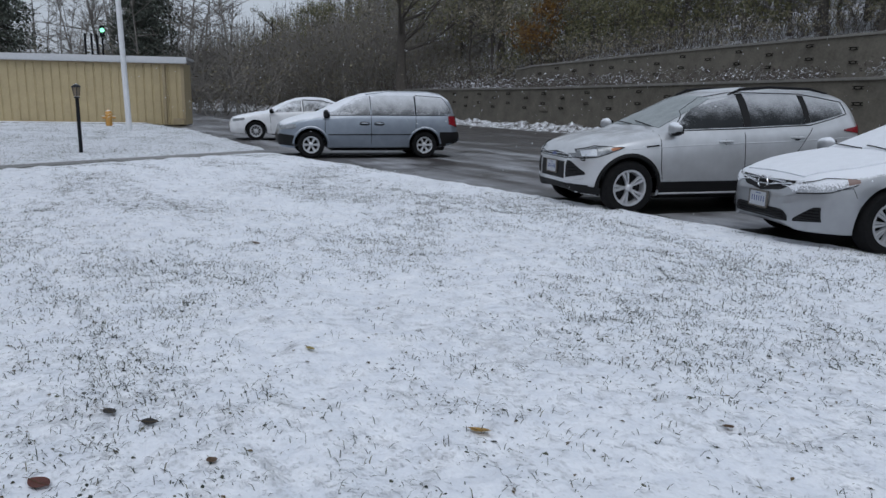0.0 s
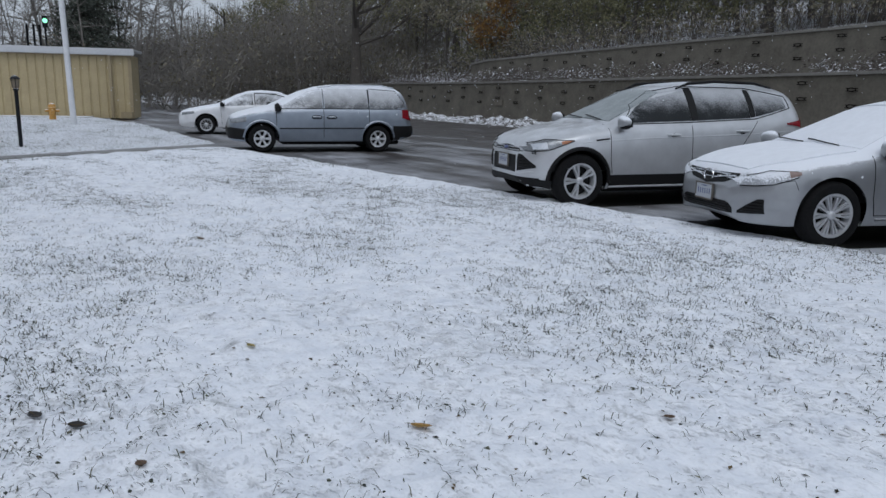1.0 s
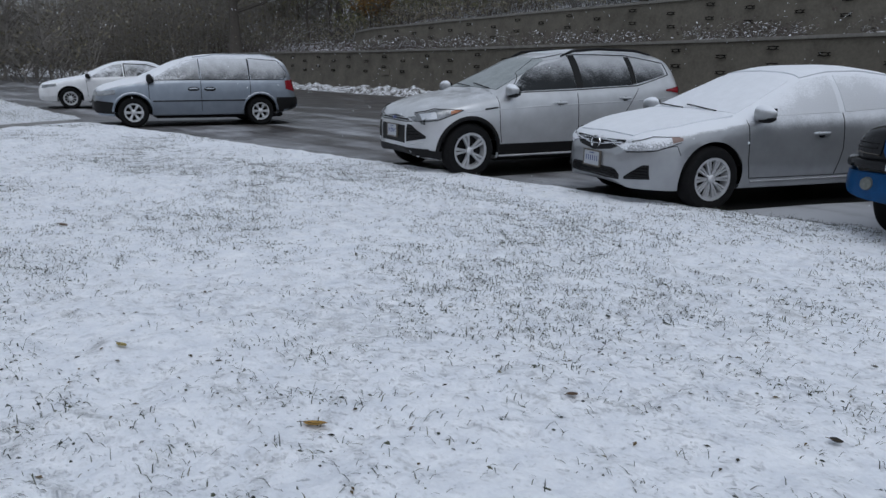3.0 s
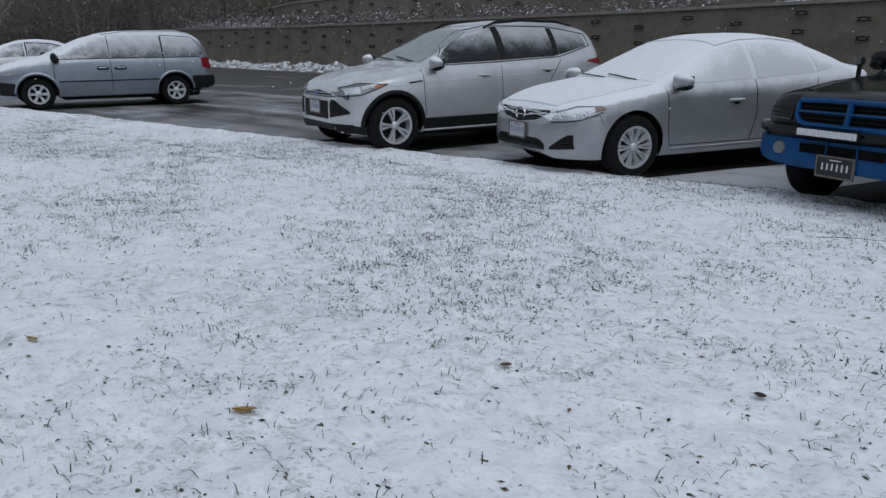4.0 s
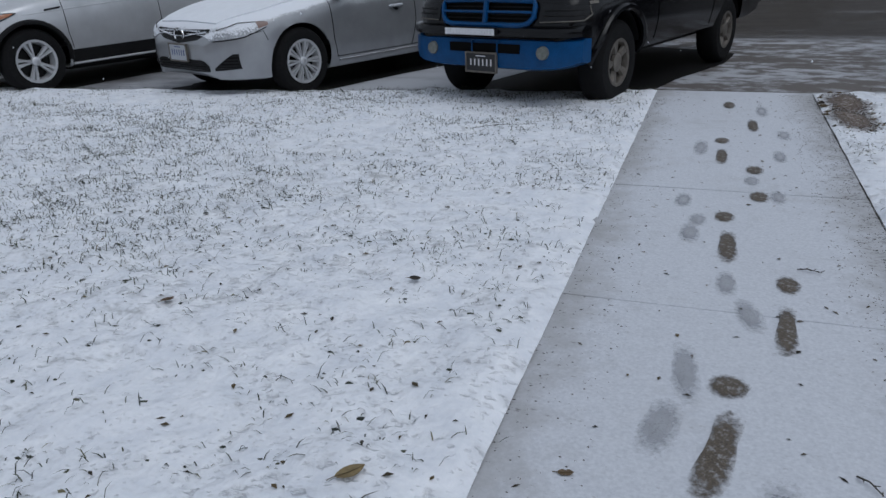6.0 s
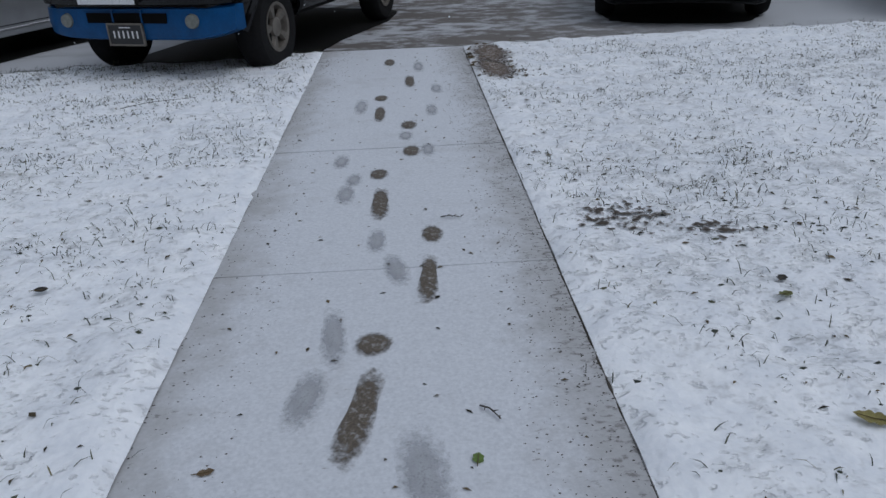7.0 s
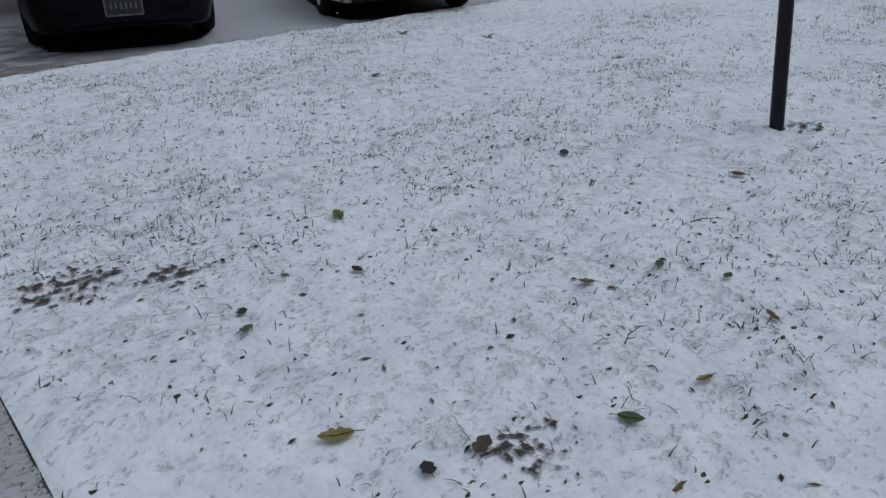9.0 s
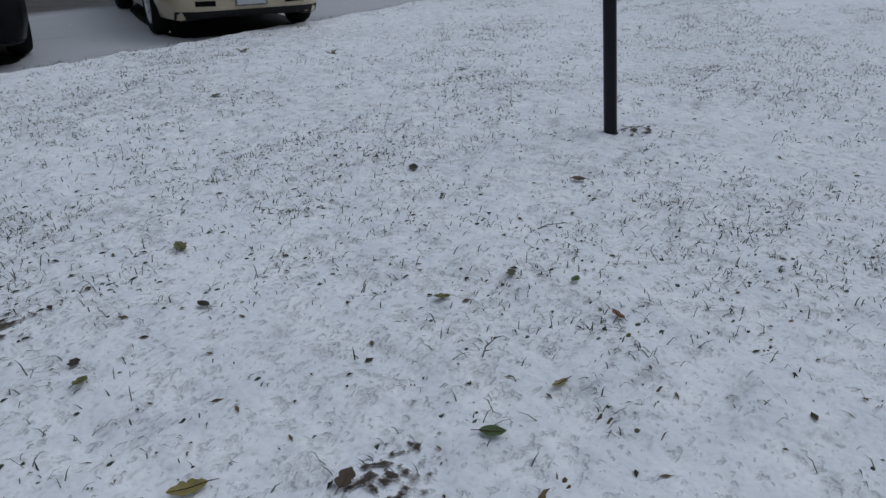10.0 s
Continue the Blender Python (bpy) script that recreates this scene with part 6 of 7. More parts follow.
protos = [tree("hillside_tree", -52.6, 25.7, 13.0, 1, M_OLIVE, 2500, "large bare tree with a dark trunk", 0.44, 0.42),
          tree("hillside_tree", -52.0, 31.5, 9.0, 2, M_OLIVE, 2600, "tree with thin olive leaves on the hillside", 0.13, 0.5),
          tree("hillside_tree", -30.0, 31.0, 8.0, 3, M_OLIVE, 3800, "leafy olive tree above the wall", 0.11, 0.5),
          tree("hillside_tree", -46.0, 30.0, 7.5, 4, M_BRUSHY, 1500, "thin brown-leaved tree on the slope", 0.09, 0.55),
          tree("hillside_tree", -22.0, 32.0, 9.5, 5, M_OLIVE, 3000, "tall olive-leaved tree above the wall", 0.12, 0.42)]
trng = random.Random(21)
for k in range(64):
    x = trng.uniform(-125, 2) if k > 26 else trng.uniform(-62, -6)
    y = wall_y(x) + (trng.uniform(5.2, 12) if k % 2 else trng.uniform(11, 30)) if x > -62 else wall_y(x) + trng.uniform(-3, 22)
    src = protos[trng.choice([1, 2, 2, 3, 4, 4])] if x > -48 else protos[trng.choice([0, 1, 3, 3, 1])]
    sc = trng.uniform(0.75, 1.3)
    copy_thing(src, pose(x, y, hill_z(x, y) - 0.2, 0, 0, trng.uniform(0, 360))).scale = (sc, sc, sc * trng.uniform(0.9, 1.25))

# the orange shrub at the end of the upper wall
sh = tree("autumn_shrub", -37.6, 28.0, 4.2, 9, M_RUST, 2000, "orange-leaved shrub at the wall end", 0.045, 0.55, 0.075)
sh["category"], sh["group"] = "shrub", "hillside shrubs"
sh2 = tree("autumn_shrub", -39.2, 28.4, 3.2, 10, M_RUST, 1200, "rusty half-bare shrub on the slope", 0.04, 0.55, 0.07)
sh2["category"], sh2["group"] = "shrub", "hillside shrubs"


def brush(name, n, place, height, leaf_mat, leaves, label, size=0.05):
    """A thicket of many thin stems with small leaves."""
    p0, p1, w = [], [], []
    tips = []
    for _ in range(n):
        x, y, z = place()
        b = np.array([x, y, z])
        hh = height * nrng.uniform(0.4, 1.2)
        t = b + np.array([nrng.normal(0, 0.3) * hh, nrng.normal(0, 0.3) * hh, hh])
        p0.append(b), p1.append(t), w.append(0.006 + 0.004 * hh)
        for _ in range(4):
            c = b + (t - b) * nrng.uniform(0.3, 1)
            d = c + np.array([nrng.normal(0, 0.25), nrng.normal(0, 0.25), nrng.uniform(0, 0.35)]) * hh
            p0.append(c), p1.append(d), w.append(0.006)
            tips.append(d)
    w = np.array(w)
    v, f = prisms(np.array(p0), np.array(p1), w, w * 0.4)
    ob = tagged(part(name, (v, f), M_TWIG), label, "brush", kind="stuff")
    T = np.array(tips)
    P = T[nrng.integers(0, len(T), leaves)] + nrng.normal(scale=0.08, size=(leaves, 3))
    part("leaves", leaf_cloud(P, np.full(leaves, size), nrng), leaf_mat, ob, "small leaves holding snow")
    return ob


def on_terrace():
    x = nrng.uniform(-46, 4)
    while nrng.random() > 0.35 + 1.4 * noise.noise((x * 0.35, 3, 3)):
        x = nrng.uniform(-46, 4)
    y = wall_y(x) + nrng.uniform(0.7, 3.9)
    return x, y, hill_z(x, y) - 0.03


def above_wall():
    x = nrng.uniform(-46, 4)
    y = wall_y(x) + 4.6 + abs(nrng.normal(0, 1.6))
    return x, y, hill_z(x, y) - 0.03


def scrub_slope():
    x = nrng.uniform(-48, 4)
    while nrng.random() > 0.55 + 1.3 * noise.noise((x * 0.22, 5, 1)):
        x = nrng.uniform(-48, 4)
    y = wall_y(x) + 6.5 + abs(nrng.normal(0, 3.5))
    return x, y, hill_z(x, y) - 0.03


def left_slope():
    x = nrng.uniform(-120, -44)
    y = verge_y(x) + 1.2 + nrng.uniform(0, 10) if x < -60 else wall_y(x) + nrng.uniform(0.8, 11)
    return x, y, max(-0.12, hill_z(x, y) - 0.03)


brush("terrace_brush", 1500, on_terrace, 0.55, M_SNOWBRUSH, 5000, "snow-laden brown brush between the walls", 0.06)
brush("slope_brush", 1300, above_wall, 1.3, M_BRUSHY, 9000, "tangled brown brush above the upper wall", 0.06)
brush("hill_scrub", 1100, scrub_slope, 3.4, M_OLIVE, 52000, "tall olive-leaved scrub closing the slope above the wall", 0.085)
brush("thicket", 3600, left_slope, 1.9, M_DRYLEAF, 16000, "dense bare thicket on the far slope", 0.07)


def far_woods():
    n = 2600
    x = nrng.uniform(-210, 20, n)
    d = nrng.uniform(14, 75, n)
    p0 = np.array([[a, wall_y(a) + b, hill_z(a, wall_y(a) + b) - 0.2] for a, b in zip(x, d)])
    h = nrng.uniform(6, 15, n)
    p1 = p0 + np.stack([nrng.normal(0, 1.5, n), nrng.normal(0, 1.5, n), h], 1)
    r = nrng.uniform(0.05, 0.17, n)
    m = 26000
    i = nrng.integers(0, n, m)
    t = nrng.uniform(0.15, 1.0, (m, 1))
    q0 = p0[i] + (p1[i] - p0[i]) * t
    q1 = q0 + np.stack([nrng.normal(0, 1.1, m), nrng.normal(0, 1.1, m), nrng.uniform(0.1, 1.6, m)], 1)
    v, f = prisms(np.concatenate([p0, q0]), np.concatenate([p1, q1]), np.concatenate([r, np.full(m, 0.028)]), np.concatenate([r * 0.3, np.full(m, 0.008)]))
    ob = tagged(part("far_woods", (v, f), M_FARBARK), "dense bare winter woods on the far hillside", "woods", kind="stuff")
    k = 30000
    j = nrng.integers(0, m, k)
    part("leaves", leaf_cloud(q1[j] + nrng.normal(scale=0.35, size=(k, 3)), np.full(k, 0.16), nrng), M_DRYLEAF, ob, "sparse brown leaves")


far_woods()


def woods_behind_shed():
    n, low = 170, 1700
    p0 = np.stack([nrng.uniform(-130, -52, n + low), nrng.uniform(-75, 18, n + low), np.full(n + low, -0.2)], 1)
    h = np.concatenate([nrng.uniform(9, 17, n), nrng.uniform(2.5, 5.2, low)])
    p1 = p0 + np.stack([nrng.normal(0, 1.8, n + low), nrng.normal(0, 1.8, n + low), h], 1)
    r = np.concatenate([nrng.uniform(0.06, 0.2, n), nrng.uniform(0.02, 0.06, low)])
    # limbs, then twigs that spring from the limbs
    m, tw = 11000, 95000
    i = np.concatenate([nrng.integers(0, n, m // 2), nrng.integers(n, n + low, m - m // 2)])
    q0 = p0[i] + (p1[i] - p0[i]) * nrng.uniform(0.15, 1.0, (m, 1))
    reach = np.where(i < n, 1.7, 0.8)[:, None]
    q1 = q0 + np.concatenate([nrng.normal(0, 1, (m, 2)) * reach, nrng.uniform(0.1, 1.3, (m, 1)) * reach], 1)
    j = nrng.integers(0, m, tw)
    t0 = q0[j] + (q1[j] - q0[j]) * nrng.uniform(0.2, 1.0, (tw, 1))
    t1 = t0 + np.concatenate([nrng.normal(0, 0.55, (tw, 2)), nrng.uniform(-0.2, 0.8, (tw, 1))], 1)
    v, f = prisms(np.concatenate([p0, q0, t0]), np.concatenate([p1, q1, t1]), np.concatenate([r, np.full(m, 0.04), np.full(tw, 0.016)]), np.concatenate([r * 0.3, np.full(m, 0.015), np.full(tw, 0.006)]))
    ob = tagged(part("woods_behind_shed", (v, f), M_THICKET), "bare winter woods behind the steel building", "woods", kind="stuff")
    k = nrng.integers(m // 2, m, 26000)
    part("leaves", leaf_cloud(q1[k] + nrng.normal(scale=0.35, size=(26000, 3)), np.full(26000, 0.13), nrng), M_DRYLEAF, ob, "sparse brown leaves")


def conifer(x, y, h, seed, label):
    """A hazy evergreen: straight trunk, drooping boughs, needles in tufts."""
    rg = np.random.default_rng(seed)
    e = empty("evergreen_tree", pose(x, y, -0.1), label, "tree", "evergreens behind the building")
    part("trunk", tube(bmesh.new(), [(0, 0, 0), (0.05, 0, h * 0.5), (0, 0.05, h)], [0.22, 0.13, 0.03], 9), M_BARK, e)
    n = 420
    f = rg.uniform(0.08, 1.0, n)
    a = rg.uniform(0, 2 * math.pi, n)
    ln = (0.35 + 0.24 * h * (1 - f)) * rg.uniform(0.6, 1.15, n)
    p0 = np.stack([0 * f, 0 * f, f * h], 1)
    p1 = p0 + np.stack([np.cos(a) * ln, np.sin(a) * ln, -0.18 * ln + rg.normal(0, 0.12, n)], 1)
    part("bough", prisms(p0, p1, 0.012 + 0.02 * (1 - f), np.full(n, 0.006)), M_BARK, e, "drooping boughs")
    k = 15000
    j = rg.integers(0, n, k)
    P = p0[j] + (p1[j] - p0[j]) * rg.uniform(0.15, 1.05, (k, 1)) + rg.normal(scale=0.16, size=(k, 3))
    part("foliage", leaf_cloud(P, np.full(k, 0.11), rg), M_NEEDLE, e, "grey-green needles")


conifer(-58.0, -1.2, 15.0, 31, "large hazy evergreen behind the steel building")
conifer(-60.5, 7.6, 13.5, 32, "dark evergreen beyond the white pole")
conifer(-66.0, 9.6, 15.0, 33, "tall evergreen at the bend of the road")


def signal_mast():
    """A far traffic signal showing green, with three posts beside it."""
    e = empty("traffic_signal", pose(-50.0, 4.4, -0.1), "far traffic signal showing a green light", "traffic light")
    part("mast", lathe([(0.07, 0.0), (0.05, 4.9), (0.0, 4.92)], 10), M_BLACKMETAL, e)
    part("housing", boxed(-0.02, 0.2, -0.14, 0.14, 4.85, 5.5, bev=0.03), M_BLACKMETAL, e, "dark signal housing")
    m, nt, p = mat("green_signal_lens")
    p.inputs["Base Color"].default_value = (0.1, 0.5, 0.25, 1)
    p.inputs["Emission Color"].default_value = (0.35, 1.0, 0.55, 1)
    p.inputs["Emission Strength"].default_value = 1.6
    lens = part("lens", lathe([(0.0, 0.03), (0.09, 0.02), (0.13, 0.0), (0.13, -0.04)], 16), m, e, "lit green lens")
    lens.matrix_local = pose(0.22, 0.0, 5.22, 0, 90, 0)
    for dy in (-0.95, -0.6, -0.3):
        part("post", lathe([(0.06, 0.0), (0.06, 5.0), (0.0, 5.01)], 8), M_BLACKMETAL, e)
        e.children[-1].location = (0, dy, 0)


signal_mast()
woods_behind_shed()


def tall_thicket():
    """Tangled saplings that close the view beyond the bend of the road."""
    n = 3000
    x = nrng.uniform(-130, -58, n)
    y = np.array([verge_y(a) for a in x]) + 1.5 + nrng.uniform(0, 17, n)
    p0 = np.stack([x, y, np.array([max(-0.2, hill_z(a, b) - 0.1) for a, b in zip(x, y)])], 1)
    h = nrng.uniform(2.5, 8.5, n)
    p1 = p0 + np.stack([nrng.normal(0, 1.0, n), nrng.normal(0, 1.0, n), h], 1)
    r = nrng.uniform(0.02, 0.07, n)
    m = 52000
    i = nrng.integers(0, n, m)
    q0 = p0[i] + (p1[i] - p0[i]) * nrng.uniform(0.05, 1.0, (m, 1))
    q1 = q0 + np.stack([nrng.normal(0, 0.8, m), nrng.normal(0, 0.8, m), nrng.uniform(-0.2, 1.2, m)], 1)
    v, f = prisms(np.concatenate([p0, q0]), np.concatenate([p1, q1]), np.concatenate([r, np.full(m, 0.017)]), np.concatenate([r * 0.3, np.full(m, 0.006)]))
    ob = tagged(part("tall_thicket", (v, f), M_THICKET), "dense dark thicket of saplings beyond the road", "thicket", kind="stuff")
    k = 60000
    j = nrng.integers(0, m, k)
    part("leaves", leaf_cloud(q1[j] + nrng.normal(scale=0.3, size=(k, 3)), np.full(k, 0.12), nrng), M_DRYLEAF, ob, "dead brown leaves")


tall_thicket()


# ---- house that closes the place behind the path ----
hs = empty("house", pose(0, -6.2, 0), "plain brick house behind the lawn", "house")
part("wall", boxed(-22, 14, -6, 0, -0.1, 3.0), plain("house_brick", (0.22, 0.13, 0.10), 0.85, 0, 0.3, 5, 0.4), hs)
part("roof", boxed(-22.5, 14.5, -6.5, 0.6, 3.0, 3.25, bev=0.05), M_CONC, hs)


# ---- grass, litter and leaves on the lawns ----
def grass_material():
    m, nt, p = mat("winter_grass_blades")
    g = nt.nodes.new("ShaderNodeNewGeometry")
    nt.links.new(ramp(nt, g.outputs["Random Per Island"], [(0.0, (0.016, 0.020, 0.016)), (0.6, (0.035, 0.043, 0.030)), (0.88, (0.075, 0.082, 0.05)), (1.0, (0.19, 0.17, 0.10))]), p.inputs["Base Color"])
    p.inputs["Roughness"].default_value = 0.7
    return m


M_BLADE = grass_material()
grng = np.random.default_rng(5)


def tuft_density(x, y):
    a = noise.noise((x * 0.55, y * 0.9, 0.5)) + 0.6 * noise.noise((x * 1.9, y * 3.4, 2.5))
    # thinner on the trodden ground by the door
    return max(0.04, 0.40 + 0.95 * a) * min(1.0, max(0.20, (math.hypot(x - 0.4, y) - 1.7) / 2.4))


def grass(name, x0, x1, y_lo, tufts, label, flat):
    """Clumps of curved blades, each clump with a dab of bare turf at its foot."""
    V, F = [], []
    made = 0
    while made < tufts:
        x, y = grng.uniform(x0, x1), 0.0
        # more tufts near the path
        if grng.random() > 1.0 / (1 + 0.0025 * (x - 0.4) ** 2):
            continue
        y = grng.uniform(y_lo, edge_y(x) - 0.02)
        if x < -15.3 - 0.498 * y or grng.random() > tuft_density(x, y):
            continue
        made += 1
        lean = grng.uniform(0, 2 * math.pi)
        full = grng.random()
        count = 1 if full < 0.25 else int(grng.integers(2, 5)) if full < 0.75 else int(grng.integers(5, 11))
        wide = 0.011 + 0.0065 * count
        draws = grng.random((count, 6))
        shift = grng.normal(0, 1, (count, 3))
        for (r0, r1, r2, r3, r4, r5), (g0, g1, g2) in zip(draws, shift):
            bx, by = x + g0 * wide * 1.3, y + g1 * wide * 0.8
            zb = 0.018 + wavy(bx, by)
            a = lean + g2 * 1.2
            ln = 0.016 + 0.042 * r0 * (1.5 if r4 < 0.2 else 1.0)
            w = 0.0010 + 0.0012 * r1
            up = 0.05 + 0.25 * r2 if r3 < flat else 0.25 + 0.75 * r2
            dx, dy = math.cos(a), math.sin(a)
            hx, hz = ln / math.hypot(1, up), ln * up / math.hypot(1, up)
            px, py = -dy * w, dx * w
            k = len(V)
            V += [(bx - px, by - py, zb - 0.004), (bx + px, by + py, zb - 0.004), (bx + dx * hx * 0.45 + px, by + dy * hx * 0.45 + py, zb + hz * 0.66 + 0.003), (bx + dx * hx * 0.45 - px, by + dy * hx * 0.45 - py, zb + hz * 0.66 + 0.003), (bx + dx * hx, by + dy * hx, zb + hz * (0.9 - 0.3 * r5) + 0.002)]
            F += [(k, k + 1, k + 2, k + 3), (k + 3, k + 2, k + 4)]
        if full > 0.62:
            zb, k, sz = 0.020 + wavy(x, y), len(V), grng.uniform(0.003, 0.010)
            rad = grng.uniform(0.4, 1.5, 6)
            V.append((x, y, zb + 0.003))
            V += [(x + sz * 1.5 * q * math.cos(t), y + sz * q * math.sin(t), zb - 0.002) for q, t in zip(rad, (0, 1.05, 2.09, 3.14, 4.19, 5.24))]
            F += [(k, k + 1 + i, k + 1 + (i + 1) % 6) for i in range(6)]
    return tagged(part(name, (V, F), M_BLADE, sharp=180), label, "grass", kind="stuff")


grass("grass_west", -17.0, WALK_X0 - 0.03, -0.8, 15500, "dark grass blades poking through thin snow", 0.5)
def far_grass():
    V, F = [], []
    for _ in range(9000):
        y, t = grng.uniform(-6, 5.2), grng.random()
        xa, xb = strip_x(y, 0) - 0.1, -36.0
        x = xa + (xb - xa) * t
        if grng.random() > 0.5 + 0.9 * noise.noise((x * 0.5, y * 0.5, 8)):
            continue
        zb = 0.03 + 0.09 * math.sin(math.pi * t) + 2 * wavy(x, y)
        a, ln, w = grng.uniform(0, 6.28), grng.uniform(0.03, 0.08), 0.004
        dx, dy = math.cos(a), math.sin(a)
        k = len(V)
        V += [(x - dy * w, y + dx * w, zb - 0.01), (x + dy * w, y - dx * w, zb - 0.01), (x + dx * ln * 0.6, y + dy * ln * 0.6, zb + ln)]
        F.append((k, k + 1, k + 2))
    tagged(part("grass_far", (V, F), M_BLADE, sharp=180), "green grass showing on the far lawn", "grass", kind="stuff")


far_grass()
grass("grass_east", WALK_X1 + 0.03, 12.5, 0.2, 7000, "short grass blades poking through thin snow", 0.55)


def litter(name, n, x0, x1, y0, y1_fn, label, size):
    V, F = [], []
    for _ in range(n):
        x = grng.uniform(x0, x1)
        y = grng.uniform(y0, y1_fn(x))
        z = (0.021 + wavy(x, y)) if not (WALK_X0 < x < WALK_X1) else 0.0065
        a, s = grng.uniform(0, 6.28), size * grng.uniform(0.35, 1.3)
        c, sn = math.cos(a) * s, math.sin(a) * s
        k = len(V)
        h = grng.uniform(0.001, 0.006)
        q = grng.uniform(0.25, 0.6)
        V += [(x - c, y - sn, z), (x + sn * q, y - c * q, z + h), (x + c, y + sn, z + h * 0.5), (x - sn * q, y + c * q, z + h), (x, y, z + 0.001)]
        F += [(k, k + 1, k + 4), (k + 1, k + 2, k + 4), (k + 2, k + 3, k + 4), (k + 3, k, k + 4)]
    return tagged(part(name, (V, F), M_LITTER, sharp=180), label, "leaf litter", kind="stuff")


M_LITTER = leafy("brown_leaf_scraps", (0.018, 0.015, 0.010), (0.12, 0.085, 0.04), (1.6, 1.9))
litter("litter_east", 1300, WALK_X1 + 0.05, 9.0, 0.3, edge_y, "scraps of dark leaves scattered on snow", 0.016)
litter("litter_west", 1500, -9.0, WALK_X0 - 0.05, -0.5, edge_y, "scraps of dark leaves scattered on snow", 0.014)
litter("litter_path", 190, WALK_X0 + 0.05, WALK_X1 - 0.05, 0.6, lambda x: 7.1, "leaf scraps on the frosted path", 0.012)


def grit(name, x0, x1, n, label):
    V, F = [], []
    for _ in range(n):
        x = x1 - (x1 - x0) * grng.random() ** 1.8 if name == "path_grit_east" else x0 + (x1 - x0) * grng.random() ** 1.8
        y, s = grng.uniform(0.8, 7.2), grng.uniform(0.001, 0.0045)
        k = len(V)
        V += [(x - s, y, 0.006), (x, y - s * 0.7, 0.006), (x + s, y, 0.006), (x, y + s * 0.7, 0.006), (x, y, 0.006 + s * 0.6)]
        F += [(k, k + 1, k + 4), (k + 1, k + 2, k + 4), (k + 2, k + 3, k + 4), (k + 3, k, k + 4)]
    tagged(part(name, (V, F), M_SOIL, sharp=180), label, "grit", kind="stuff")


grit("path_grit_east", 0.80, WALK_X1 - 0.004, 2600, "dark crumbs of soil along the path edge")
grit("path_grit_west", WALK_X0 + 0.004, 0.08, 900, "dark crumbs of soil along the path edge")


def leaf(x, y, length, width, rot, color, label, lobes=0, curl=0.25):
    """A single fallen leaf: a curled blade with midrib and stalk."""
    n, verts, faces = 14, [], []
    for i in range(n + 1):
        t = i / n
        w = width * 0.5 * math.sin(math.pi * min(1, t * 1.02)) ** 0.75
        if lobes:
            w *= 0.72 + 0.42 * abs(math.sin(math.pi * lobes * t))
        u = (t - 0.5) * length
        z = curl * length * (2 * t - 1) ** 2 * 0.25
        verts += [(u, -w, z + curl * w * 0.6), (u, -w * 0.5, z + curl * w * 0.15), (u, 0, z), (u, w * 0.5, z + curl * w * 0.15), (u, w, z + curl * w * 0.6)]
    for i in range(n):
        for k in range(4):
            faces.append((5 * i + k, 5 * i + 5 + k, 5 * i + 6 + k, 5 * i + 1 + k))
    on_path = WALK_X0 < x < WALK_X1
    ob = part("fallen_leaf", (verts, faces), plain("leaf_tone", color, 0.6, 0, 0.4, 60, 0.2), None, sharp=60)
    ob.matrix_world = pose(x, y, 0.008 if on_path else 0.031 + wavy(x, y), grng.uniform(-8, 8), grng.uniform(-8, 8), rot)
    tagged(ob, label, "leaf", "fallen leaves")
    bm = bmesh.new()
    tube(bm, [(-length * 0.75, 0, 0.004), (-length * 0.5, 0, curl * length * 0.25), (0, 0, 0.001), (length * 0.45, 0, curl * length * 0.2)], [0.0012, 0.0014, 0.0012, 0.0006], 5)
    part("stalk", bm, M_LITTER, ob)


